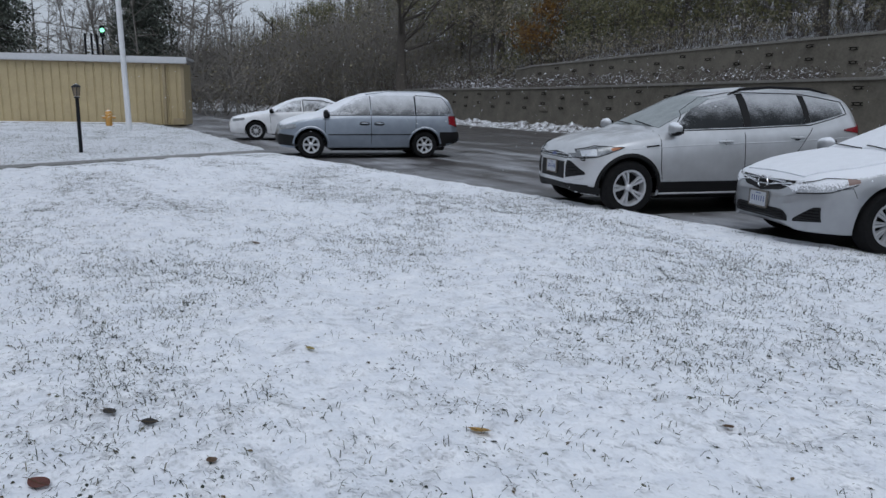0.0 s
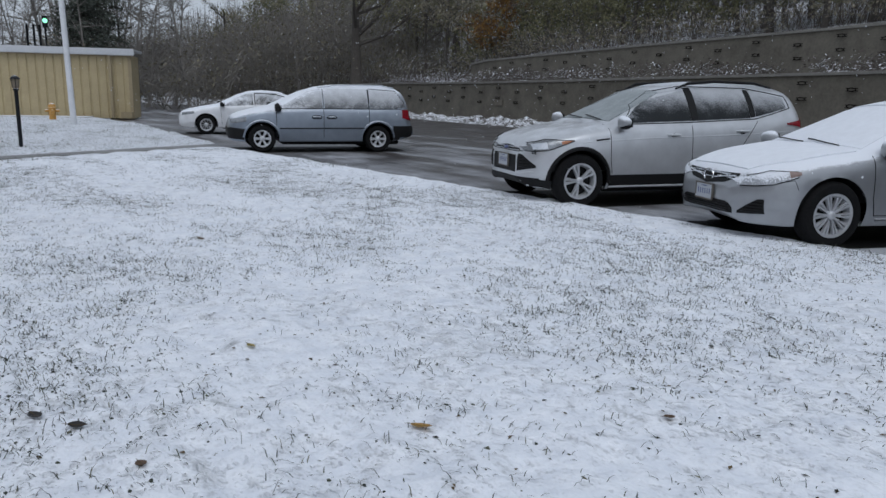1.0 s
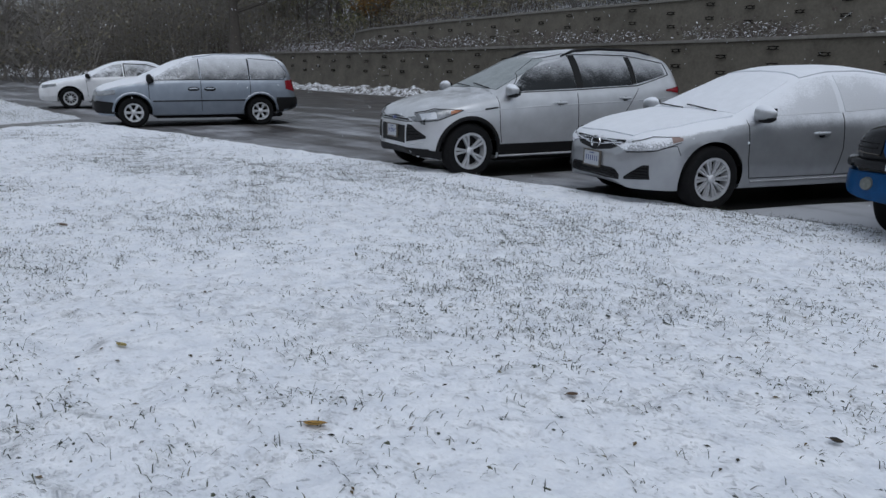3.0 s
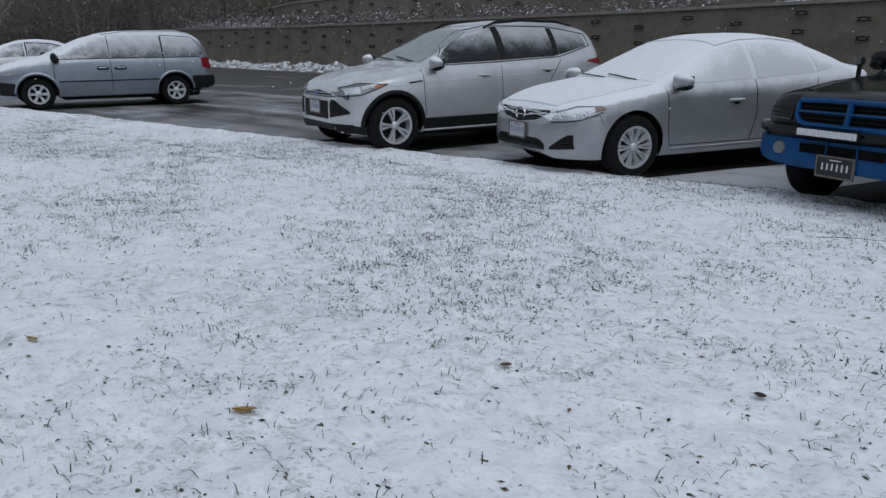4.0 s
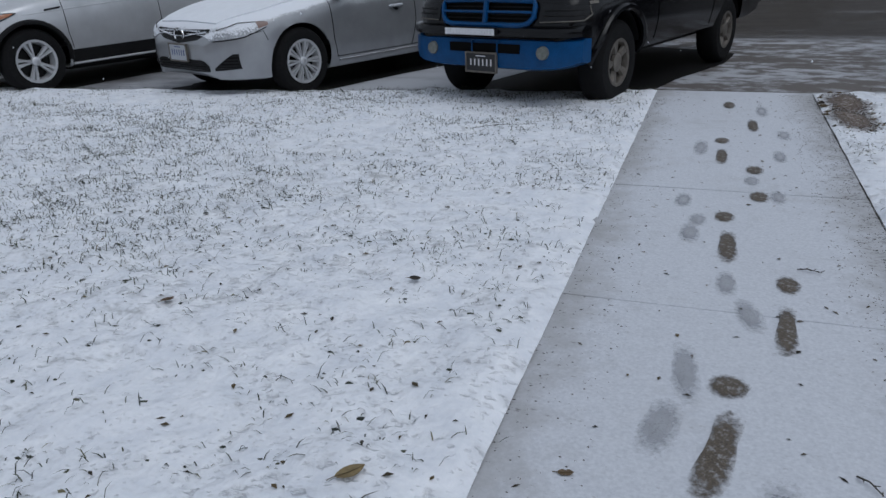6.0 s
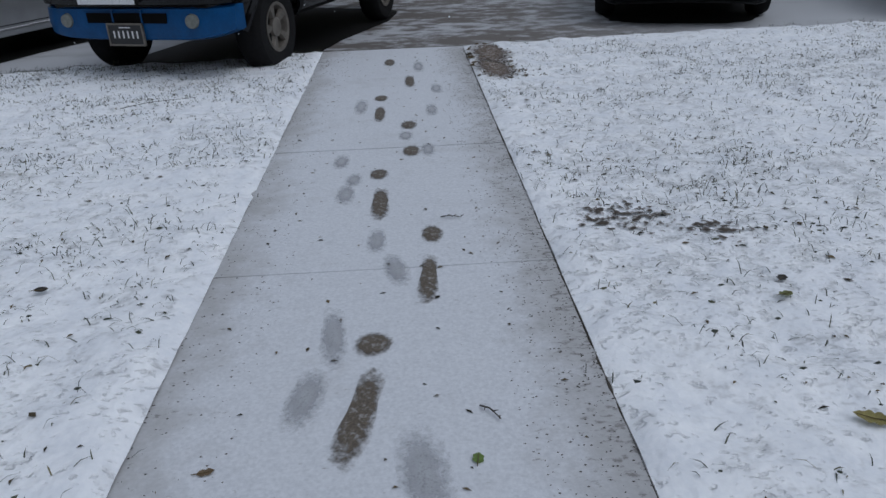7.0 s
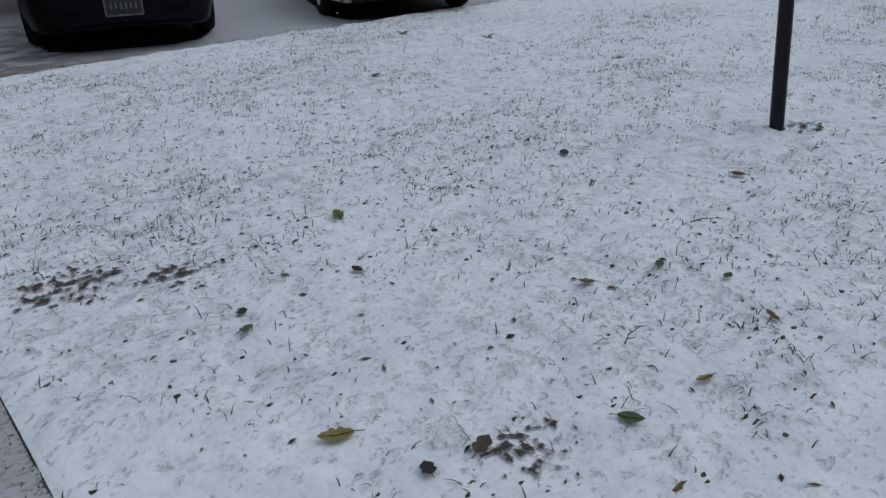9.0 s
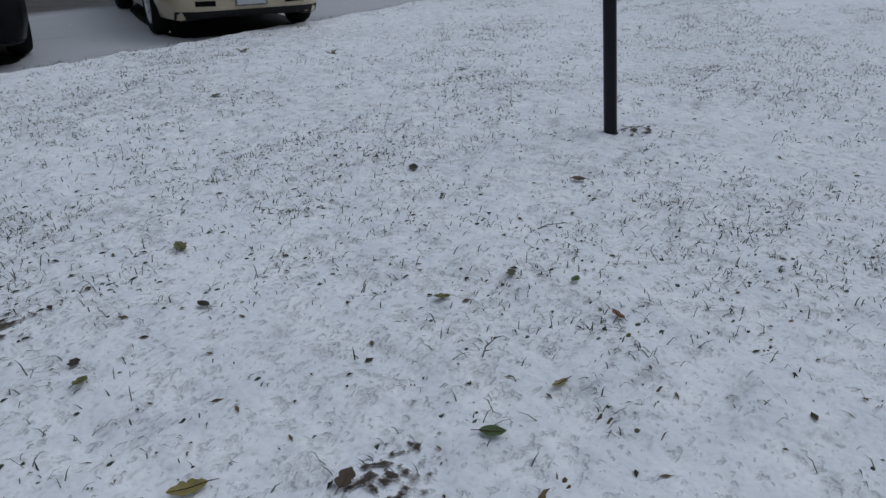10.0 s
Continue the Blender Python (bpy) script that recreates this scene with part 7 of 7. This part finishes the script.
OCHRE, BROWN, GREEN, DARKLEAF, YELLOW = (0.33, 0.19, 0.03), (0.09, 0.05, 0.025), (0.04, 0.075, 0.015), (0.015, 0.012, 0.01), (0.30, 0.24, 0.07)
for args in ((-2.08, 1.43, 0.105, 0.05, 30, OCHRE, "ochre oval leaf lying on snow"),
             (2.28, 1.39, 0.075, 0.042, -50, GREEN, "curled green leaf lying on snow"),
             (1.68, 1.86, 0.10, 0.05, 150, (0.20, 0.17, 0.05), "yellow-green lobed leaf lying on snow", 4),
             (1.92, 1.57, 0.075, 0.045, 20, (0.055, 0.036, 0.022), "wet brown leaf sunk into snow", 2),
             (1.77, 1.60, 0.06, 0.04, 70, DARKLEAF, "blackened leaf sunk into snow", 2),
             (3.17, 1.63, 0.065, 0.03, 10, GREEN, "small green leaf lying on snow"),
             (3.82, 2.94, 0.075, 0.05, 40, DARKLEAF, "dark curled leaf lying on snow"),
             (4.18, 2.16, 0.075, 0.05, 120, BROWN, "brown curled leaf lying on snow"),
             (1.74, 2.46, 0.06, 0.035, 25, (0.10, 0.11, 0.03), "faded green leaf lying on snow", 2),
             (2.47, 3.04, 0.08, 0.05, 80, (0.12, 0.12, 0.04), "faded green leaf lying on snow", 3),
             (2.24, 2.57, 0.055, 0.035, 100, DARKLEAF, "dark curled leaf lying on snow"),
             (-2.93, 0.13, 0.09, 0.05, 20, DARKLEAF, "dark wet leaf lying on snow"),
             (-2.74, 0.26, 0.07, 0.05, 70, DARKLEAF, "dark wet leaf lying on snow"),
             (-2.28, 0.41, 0.06, 0.04, 10, BROWN, "brown wet leaf lying on snow"),
             (-2.44, -0.14, 0.11, 0.06, 35, (0.10, 0.03, 0.02), "red-brown leaf lying on snow"),
             (-3.28, 1.13, 0.07, 0.04, 15, YELLOW, "pale yellow leaf lying on snow"),
             (-6.27, 1.66, 0.10, 0.06, 15, BROWN, "brown leaf lying on snow"),
             (-0.48, 1.63, 0.085, 0.04, 50, (0.20, 0.15, 0.07), "tan leaf lying on snow"),
             (-0.76, 2.77, 0.05, 0.04, 30, DARKLEAF, "dark curled leaf lying on snow"),
             (0.68, 1.83, 0.04, 0.03, 80, (0.10, 0.16, 0.03), "bright green clover leaf on the path", 2),
             (3.02, 1.39, 0.07, 0.03, 60, (0.16, 0.075, 0.04), "reddish curled leaf lying on snow", 2),
             (3.08, 1.85, 0.05, 0.035, 20, (0.07, 0.075, 0.04), "faded green leaf lying on snow", 2),
             (2.80, 1.96, 0.065, 0.035, 140, (0.13, 0.13, 0.05), "faded green leaf lying on snow", 3),
             (1.78, 2.57, 0.05, 0.035, 45, DARKLEAF, "dark curled leaf lying on snow", 2),
             (2.58, 1.36, 0.07, 0.03, 170, (0.20, 0.18, 0.07), "yellowed leaf lying on snow", 3),
             (4.28, 5.24, 0.10, 0.06, 20, (0.06, 0.065, 0.03), "dull green leaf lying on snow", 3),
             (6.09, 4.29, 0.10, 0.06, 100, (0.06, 0.09, 0.025), "green leaf lying on snow", 2),
             (0.02, 1.84, 0.045, 0.025, 10, (0.13, 0.09, 0.05), "brown leaf scrap on the path", 2),
             (-1.61, 2.34, 0.06, 0.04, 80, BROWN, "brown leaf lying on snow")):
    leaf(*args)


def twig(x, y, length, rot, sprigs, label):
    """A thin broken twig, with short side shoots."""
    z = 0.012 if WALK_X0 < x < WALK_X1 else 0.034 + wavy(x, y)
    bm = bmesh.new()
    tube(bm, [(-length / 2, 0, 0), (-length * 0.1, length * 0.06, 0.006), (length / 2, -length * 0.04, 0.002)], [0.0026, 0.0022, 0.0012], 6)
    for k in range(sprigs):
        u = (k + 0.5) / sprigs - 0.45
        sd = 1 if k % 2 else -1
        tube(bm, [(u * length, length * 0.03, 0.004), (u * length + 0.012, sd * length * 0.16, 0.008)], [0.0022, 0.0008], 5)
    ob = part("twig", bm, M_SOIL, None, sharp=180)
    ob.matrix_world = pose(x, y, z, 0, 0, rot)
    tagged(ob, label, "twig", "broken twigs")


twig(0.71, 3.32, 0.09, -10, 6, "small brown sprig on the frosted path")
twig(0.73, 2.00, 0.08, -50, 3, "curled brown twig on the frosted path")
twig(-1.14, 5.48, 0.50, 28, 4, "long dark twig lying on snowy grass")
twig(2.60, 1.62, 0.12, 15, 3, "thin pale twig lying on snow")
twig(3.55, 1.95, 0.14, -25, 3, "thin dark twig lying on snow")


def weed(x, y, seed):
    """A low rosette of green leaves standing out of the snow."""
    r = random.Random(seed)
    bm = bmesh.new()
    for k in range(11):
        a, ln = k * 2.4 + r.uniform(-0.3, 0.3), r.uniform(0.04, 0.08)
        up, c, q, w = r.uniform(0.3, 1.1), math.cos(a), math.sin(a), ln * 0.16
        pts = [(0, 0, 0), (c * ln * 0.5 - q * w, q * ln * 0.5 + c * w, ln * up * 0.5), (c * ln, q * ln, ln * up * 0.62), (c * ln * 0.5 + q * w, q * ln * 0.5 - c * w, ln * up * 0.5)]
        bm.faces.new([bm.verts.new(p) for p in pts])
    ob = part("weed", bm, M_OLIVE, None, sharp=180)
    ob.matrix_world = pose(x, y, 0.014 + wavy(x, y))
    tagged(ob, "small green weed poking out of the snow", "weed", "weeds in the lawn")


weed(6.05, 5.82, 1)
weed(5.6, 6.6, 2)


def print_material(name, bare, slush, lo, hi, rough, inner=0.78, rag=0.7, cover=1.0):
    m, nt, p = mat(name)
    co = coords(nt)
    n1, n2 = noisy(nt, co, 42, 5, 0.7), noisy(nt, coords(nt), 160, 3)
    grain = ramp(nt, n2, [(0.3, tuple(c * 0.6 for c in bare)), (0.7, tuple(c * 1.4 for c in bare))])
    nt.links.new(mixc(nt, smooth(nt, n1, lo, hi), grain, slush), p.inputs["Base Color"])
    p.inputs["Roughness"].default_value = rough
    bump(nt, p, n2, 0.4, 0.004)
    # thin and ragged towards the rim
    tc = nt.nodes.new("ShaderNodeTexCoord")
    off = nt.nodes.new("ShaderNodeVectorMath")
    off.operation = "SUBTRACT"
    off.inputs[1].default_value = (0.5, 0.5, 0.0)
    flat = nt.nodes.new("ShaderNodeVectorMath")
    flat.operation = "MULTIPLY"
    flat.inputs[1].default_value = (2.0, 2.0, 0.0)
    size = nt.nodes.new("ShaderNodeVectorMath")
    size.operation = "LENGTH"
    nt.links.new(tc.outputs["Generated"], off.inputs[0])
    nt.links.new(off.outputs[0], flat.inputs[0])
    nt.links.new(flat.outputs[0], size.inputs[0])
    rim = calc(nt, "ADD", size.outputs["Value"], calc(nt, "MULTIPLY", calc(nt, "SUBTRACT", n1, 0.5), rag))
    nt.links.new(calc(nt, "MULTIPLY", calc(nt, "SUBTRACT", 1.0, smooth(nt, rim, inner, 1.08)), cover), p.inputs["Alpha"])
    return m


M_WET = print_material("wet_brown_concrete", (0.105, 0.083, 0.060), (0.36, 0.355, 0.355), 0.48, 0.68, 0.5, 0.5, 1.1, 0.92)
M_OLDPRINT = print_material("half_refilled_print", (0.33, 0.34, 0.365), (0.47, 0.48, 0.515), 0.34, 0.62, 0.8, 0.10, 1.3, 0.85)


def spot_material():
    """Dark soil in scattered spots, each with a grey thawing rim."""
    m, nt, p = mat("soil_spots_in_snow")
    n1, n2 = noisy(nt, coords(nt), 27, 2, 0.5), noisy(nt, coords(nt), 170, 3)
    soil = ramp(nt, n2, [(0.3, (0.02, 0.017, 0.015)), (0.7, (0.085, 0.065, 0.05))])
    tc = nt.nodes.new("ShaderNodeTexCoord")
    off = nt.nodes.new("ShaderNodeVectorMath")
    off.operation = "SUBTRACT"
    off.inputs[1].default_value = (0.5, 0.5, 0.0)
    flat = nt.nodes.new("ShaderNodeVectorMath")
    flat.operation = "MULTIPLY"
    flat.inputs[1].default_value = (2.0, 2.0, 0.0)
    size = nt.nodes.new("ShaderNodeVectorMath")
    size.operation = "LENGTH"
    nt.links.new(tc.outputs["Generated"], off.inputs[0])
    nt.links.new(off.outputs[0], flat.inputs[0])
    nt.links.new(flat.outputs[0], size.inputs[0])
    v = calc(nt, "SUBTRACT", calc(nt, "ADD", n1, calc(nt, "MULTIPLY", n2, 0.06)), calc(nt, "MULTIPLY", smooth(nt, size.outputs["Value"], 0.2, 1.0), 0.22))
    nt.links.new(mixc(nt, smooth(nt, v, 0.53, 0.60), (0.42, 0.41, 0.41), soil), p.inputs["Base Color"])
    nt.links.new(smooth(nt, v, 0.48, 0.60), p.inputs["Alpha"])
    p.inputs["Roughness"].default_value = 0.9
    bump(nt, p, n2, 0.5, 0.006)
    return m


M_SPOTS = spot_material()
M_THAW = print_material("soil_through_snow", (0.095, 0.068, 0.050), (0.36, 0.33, 0.315), 0.48, 0.62, 0.85, 0.25, 1.6)


def bare_patch(name, x, y, rx, ry, seed, label, base=None):
    """Ragged clods of bare soil showing through the snow."""
    r = random.Random(seed)
    V, F = [], []
    for _ in range(int((16 if base == M_SPOTS else 120) * rx * ry / 0.08)):
        a, d = r.uniform(0, 6.28), math.sqrt(r.random())
        cx, cy = x + rx * d * math.cos(a), y + ry * d * math.sin(a)
        s = r.uniform(0.003, 0.014) if base == M_SPOTS else r.uniform(0.004, 0.022)
        k = len(V)
        m = 7
        z = 0.014 + wavy(cx, cy)
        V.append((cx, cy, z + 0.006 + s * 0.35))
        for i in range(m):
            t = 2 * math.pi * i / m
            q = s * r.uniform(0.3, 1.5)
            V.append((cx + q * math.cos(t) * 1.5, cy + q * math.sin(t) * 0.7, z - 0.004))
        F += [(k, k + 1 + i, k + 1 + (i + 1) % m) for i in range(m)]
    if base:
        # a ragged sheet of earth under the clods
        bv, bf, n, rings = [], [], 40, 5
        for j in range(rings + 1):
            for i in range(n):
                t = 2 * math.pi * i / n
                q = j / rings * (1 + 0.45 * noise.noise((x + math.cos(t) * 1.6, y + math.sin(t) * 1.6, seed)) + 0.2 * noise.noise((x + math.cos(t) * 6, y + math.sin(t) * 6, seed)))
                px, py = x + rx * q * math.cos(t), y + ry * q * math.sin(t)
                bv.append((px, py, 0.018 + wavy(px, py) + 0.007 * (1 - (j / rings) ** 4)))
        for j in range(rings):
            for i in range(n):
                bf.append((j * n + i, j * n + (i + 1) % n, (j + 1) * n + (i + 1) % n, (j + 1) * n + i))
        tagged(part("bare_earth", (bv, bf), base, sharp=180), label, "soil", kind="structure")
    return tagged(part(name, (V, F), M_LITTER, sharp=180), label, "soil", kind="stuff")


bare_patch("soil_patch", 1.42, 3.2, 0.30, 0.22, 1, "clods of dark soil showing through snow", M_SPOTS)
bare_patch("soil_patch", 1.72, 2.98, 0.26, 0.16, 2, "clods of dark soil showing through snow", M_SPOTS)
bare_patch("soil_corner", 1.26, 6.75, 0.20, 0.50, 3, "bare soil and leaves at the path corner", M_THAW)
bare_patch("soil_corner", 1.24, 6.25, 0.17, 0.48, 4, "bare soil and leaves at the path corner", M_THAW)
bare_patch("soil_corner", 1.45, 5.95, 0.16, 0.2, 14, "bare soil and leaves at the path corner")
bare_patch("soil_ring", 5.16, 2.3, 0.24, 0.2, 5, "bare soil round the lamp post", M_SPOTS)
for cx, cy, q in ((2.72, 1.12, 0.06), (2.95, 1.32, 0.05), (2.5, 1.18, 0.05), (3.35, 1.15, 0.06), (3.15, 0.98, 0.07), (3.6, 1.45, 0.05), (2.2, 1.15, 0.06)):
    bare_patch("soil_clump", cx, cy, q, q * 0.7, int(cx * 50), "dark soil clump in the snow")
bare_patch("soil_clump", -5.6, 1.06, 0.16, 0.06, 6, "dark soil clump in the snow")
bare_patch("soil_clump", -8.7, 1.6, 0.2, 0.08, 7, "dark soil clump in the snow")
bare_patch("soil_clump", 2.0, 1.5, 0.22, 0.14, 8, "dark soil clump in the snow", M_SPOTS)

# the bare earth line between the east lawn and the asphalt
V, F = [], []
ex = 1.1
while ex < 14:
    yy = edge_y(ex) + 0.05 * noise.noise((ex * 1.7, 1, 0)) + 0.02 * noise.noise((ex * 9, 2, 0))
    w = 0.018 + 0.03 * abs(noise.noise((ex * 2.3, 7, 0)))
    V += [(ex, yy - 0.01, LOT_Z + 0.006), (ex, yy + w * 0.5, LOT_Z + 0.016), (ex, yy + w, LOT_Z + 0.006)]
    ex += 0.06
for i in range(len(V) // 3 - 1):
    F += [(3 * i, 3 * i + 3, 3 * i + 4, 3 * i + 1), (3 * i + 1, 3 * i + 4, 3 * i + 5, 3 * i + 2)]
tagged(part("earth_edge", (V, F), M_SOIL, sharp=180), "dark earth line where lawn meets asphalt", "soil", kind="structure")

# footprints melted into the snow of the path
def pad(x, y, rx, ry, rot, m, taper=0.0, waist=0.0):
    n, verts = 44, [(0.0, 0.0, 0.0015)]
    for i in range(n):
        t = 2 * math.pi * i / n
        sy = math.sin(t)
        w = rx * (1 + taper * sy) * (1 - waist * math.exp(-((sy - 0.2) * 2.4) ** 2))
        k = 1 + 0.20 * noise.noise((x * 9 + math.cos(t) * 1.5, y * 9 + sy * 1.5, 1)) + 0.16 * noise.noise((x * 9 + math.cos(t) * 6, y * 9 + sy * 9, 4))
        verts.append((math.copysign(abs(math.cos(t)) ** 0.62, math.cos(t)) * w * k, math.copysign(abs(sy) ** (0.62 if waist else 0.8), sy) * ry * k, 0.0))
    faces = [(0, 1 + i, 1 + (i + 1) % n) for i in range(n)]
    ob = part("footprint", (verts, faces), m, None, sharp=180)
    ob.matrix_world = pose(x, y, 0.0085, 0, 0, rot)
    return tagged(ob, "wet brown shoe print melted through snow" if m is M_WET else "older shoe print half filled with snow", "footprint", "shoe prints on the path")


for x, y, rx, ry, rot, tp, ws in ((0.405, 2.37, 0.062, 0.068, 0, 0, 0), (0.385, 2.03, 0.052, 0.22, -10, -0.14, 0.22), (0.62, 3.17, 0.045, 0.09, 0, 0, 0), (0.595, 2.79, 0.042, 0.20, -4, -0.1, 0.32),
                                  (0.39, 3.92, 0.05, 0.085, 0, 0, 0), (0.405, 3.53, 0.046, 0.20, 0, -0.14, 0.22), (0.56, 4.27, 0.05, 0.10, 0, 0, 0), (0.37, 5.46, 0.05, 0.09, 0, 0, 0), (0.37, 5.06, 0.045, 0.2, 0, 0, 0.2),
                                  (0.55, 4.77, 0.05, 0.10, 0, 0, 0), (0.57, 5.94, 0.045, 0.2, 0, 0, 0.2), (0.41, 6.67, 0.05, 0.16, 0, 0, 0)):
    pad(x, y, rx, ry, rot, M_WET, tp, ws)
for x, y, rx, ry, rot in ((0.235, 2.12, 0.058, 0.13, -8), (0.285, 2.42, 0.045, 0.18, 5), (0.48, 2.86, 0.05, 0.13, 10), (0.24, 3.66, 0.05, 0.13, 0), (0.27, 3.85, 0.045, 0.09, 0), (0.55, 1.80, 0.07, 0.17, 8), (0.645, 4.28, 0.045, 0.12, 0), (0.76, 5.68, 0.05, 0.15, 0),
                          (0.19, 4.13, 0.05, 0.12, 0), (0.24, 5.25, 0.05, 0.2, 0), (0.65, 6.45, 0.05, 0.2, 0), (0.40, 3.12, 0.045, 0.12, 0), (0.70, 5.1, 0.045, 0.15, 0), (0.53, 4.55, 0.045, 0.1, 0)):
    pad(x, y, rx * 1.1, ry * 1.05, rot, M_OLDPRINT, 0, 0.2)

# dark strip for the lawn lip's shadow, along the near edge of the cross path
V, F = [], []
for i in range(90):
    y = -7.5 + 12.4 * i / 89
    w = 0.07 * max(0.05, 0.5 + 1.2 * noise.noise((y * 1.3, 4, 4)))
    x = strip_x(y, 1) - 0.03
    V += [(x - w, y, 0.018), (x, y, 0.03), (x + w * 0.4, y, 0.018)]
for i in range(89):
    F += [(3 * i, 3 * i + 1, 3 * i + 4, 3 * i + 3), (3 * i + 1, 3 * i + 2, 3 * i + 5, 3 * i + 4)]
tagged(part("cross_path_soil", (V, F), M_SOIL, sharp=180), "dark strip painting the lawn lip's shadow along the far concrete path", "soil", kind="structure")

# ragged earth between the east lawn and the path
x, amp, seed = WALK_X1 - 0.014, 0.011, 3
V, F = [], []
for i in range(420):
    y = 0.6 + 6.6 * i / 419
    w = amp * max(0.02, 0.35 + 1.1 * noise.noise((y * 3.0, seed, 0)) + 0.7 * noise.noise((y * 17, seed, 2)))
    V += [(x - w * 0.7, y, 0.0055), (x, y, 0.0065 + w * 0.08), (x + w * 0.6, y, 0.0055)]
for i in range(419):
    F += [(3 * i, 3 * i + 1, 3 * i + 4, 3 * i + 3), (3 * i + 1, 3 * i + 2, 3 * i + 5, 3 * i + 4)]
tagged(part("path_edge_soil", (V, F), M_SOIL, sharp=180), "dark crumbly soil between path and snowy lawn", "soil", kind="structure")


def snowfall():
    """Small flakes drifting down over the car park and lawn."""
    n = 1500
    P = np.stack([nrng.uniform(-26, 8, n), nrng.uniform(2.6, 20, n), nrng.uniform(0.3, 6.0, n)], 1)
    r = nrng.uniform(0.004, 0.009, n) * (0.6 + 0.05 * np.linalg.norm(P, axis=1))
    off = np.array([[1, 0, 0], [-1, 0, 0], [0, 1, 0], [0, -1, 0], [0, 0, 1.2], [0, 0, -1.2]])
    V = (P[:, None, :] + off[None] * r[:, None, None]).reshape(-1, 3)
    tri = np.array([[0, 2, 4], [2, 1, 4], [1, 3, 4], [3, 0, 4], [2, 0, 5], [1, 2, 5], [3, 1, 5], [0, 3, 5]])
    F = (tri[None] + (np.arange(n) * 6)[:, None, None]).reshape(-1, 3)
    tagged(part("snowflakes", (V.tolist(), F.tolist()), M_SNOWCAP, sharp=180), "small white snowflakes drifting down", "snowflakes", kind="stuff")


snowfall()
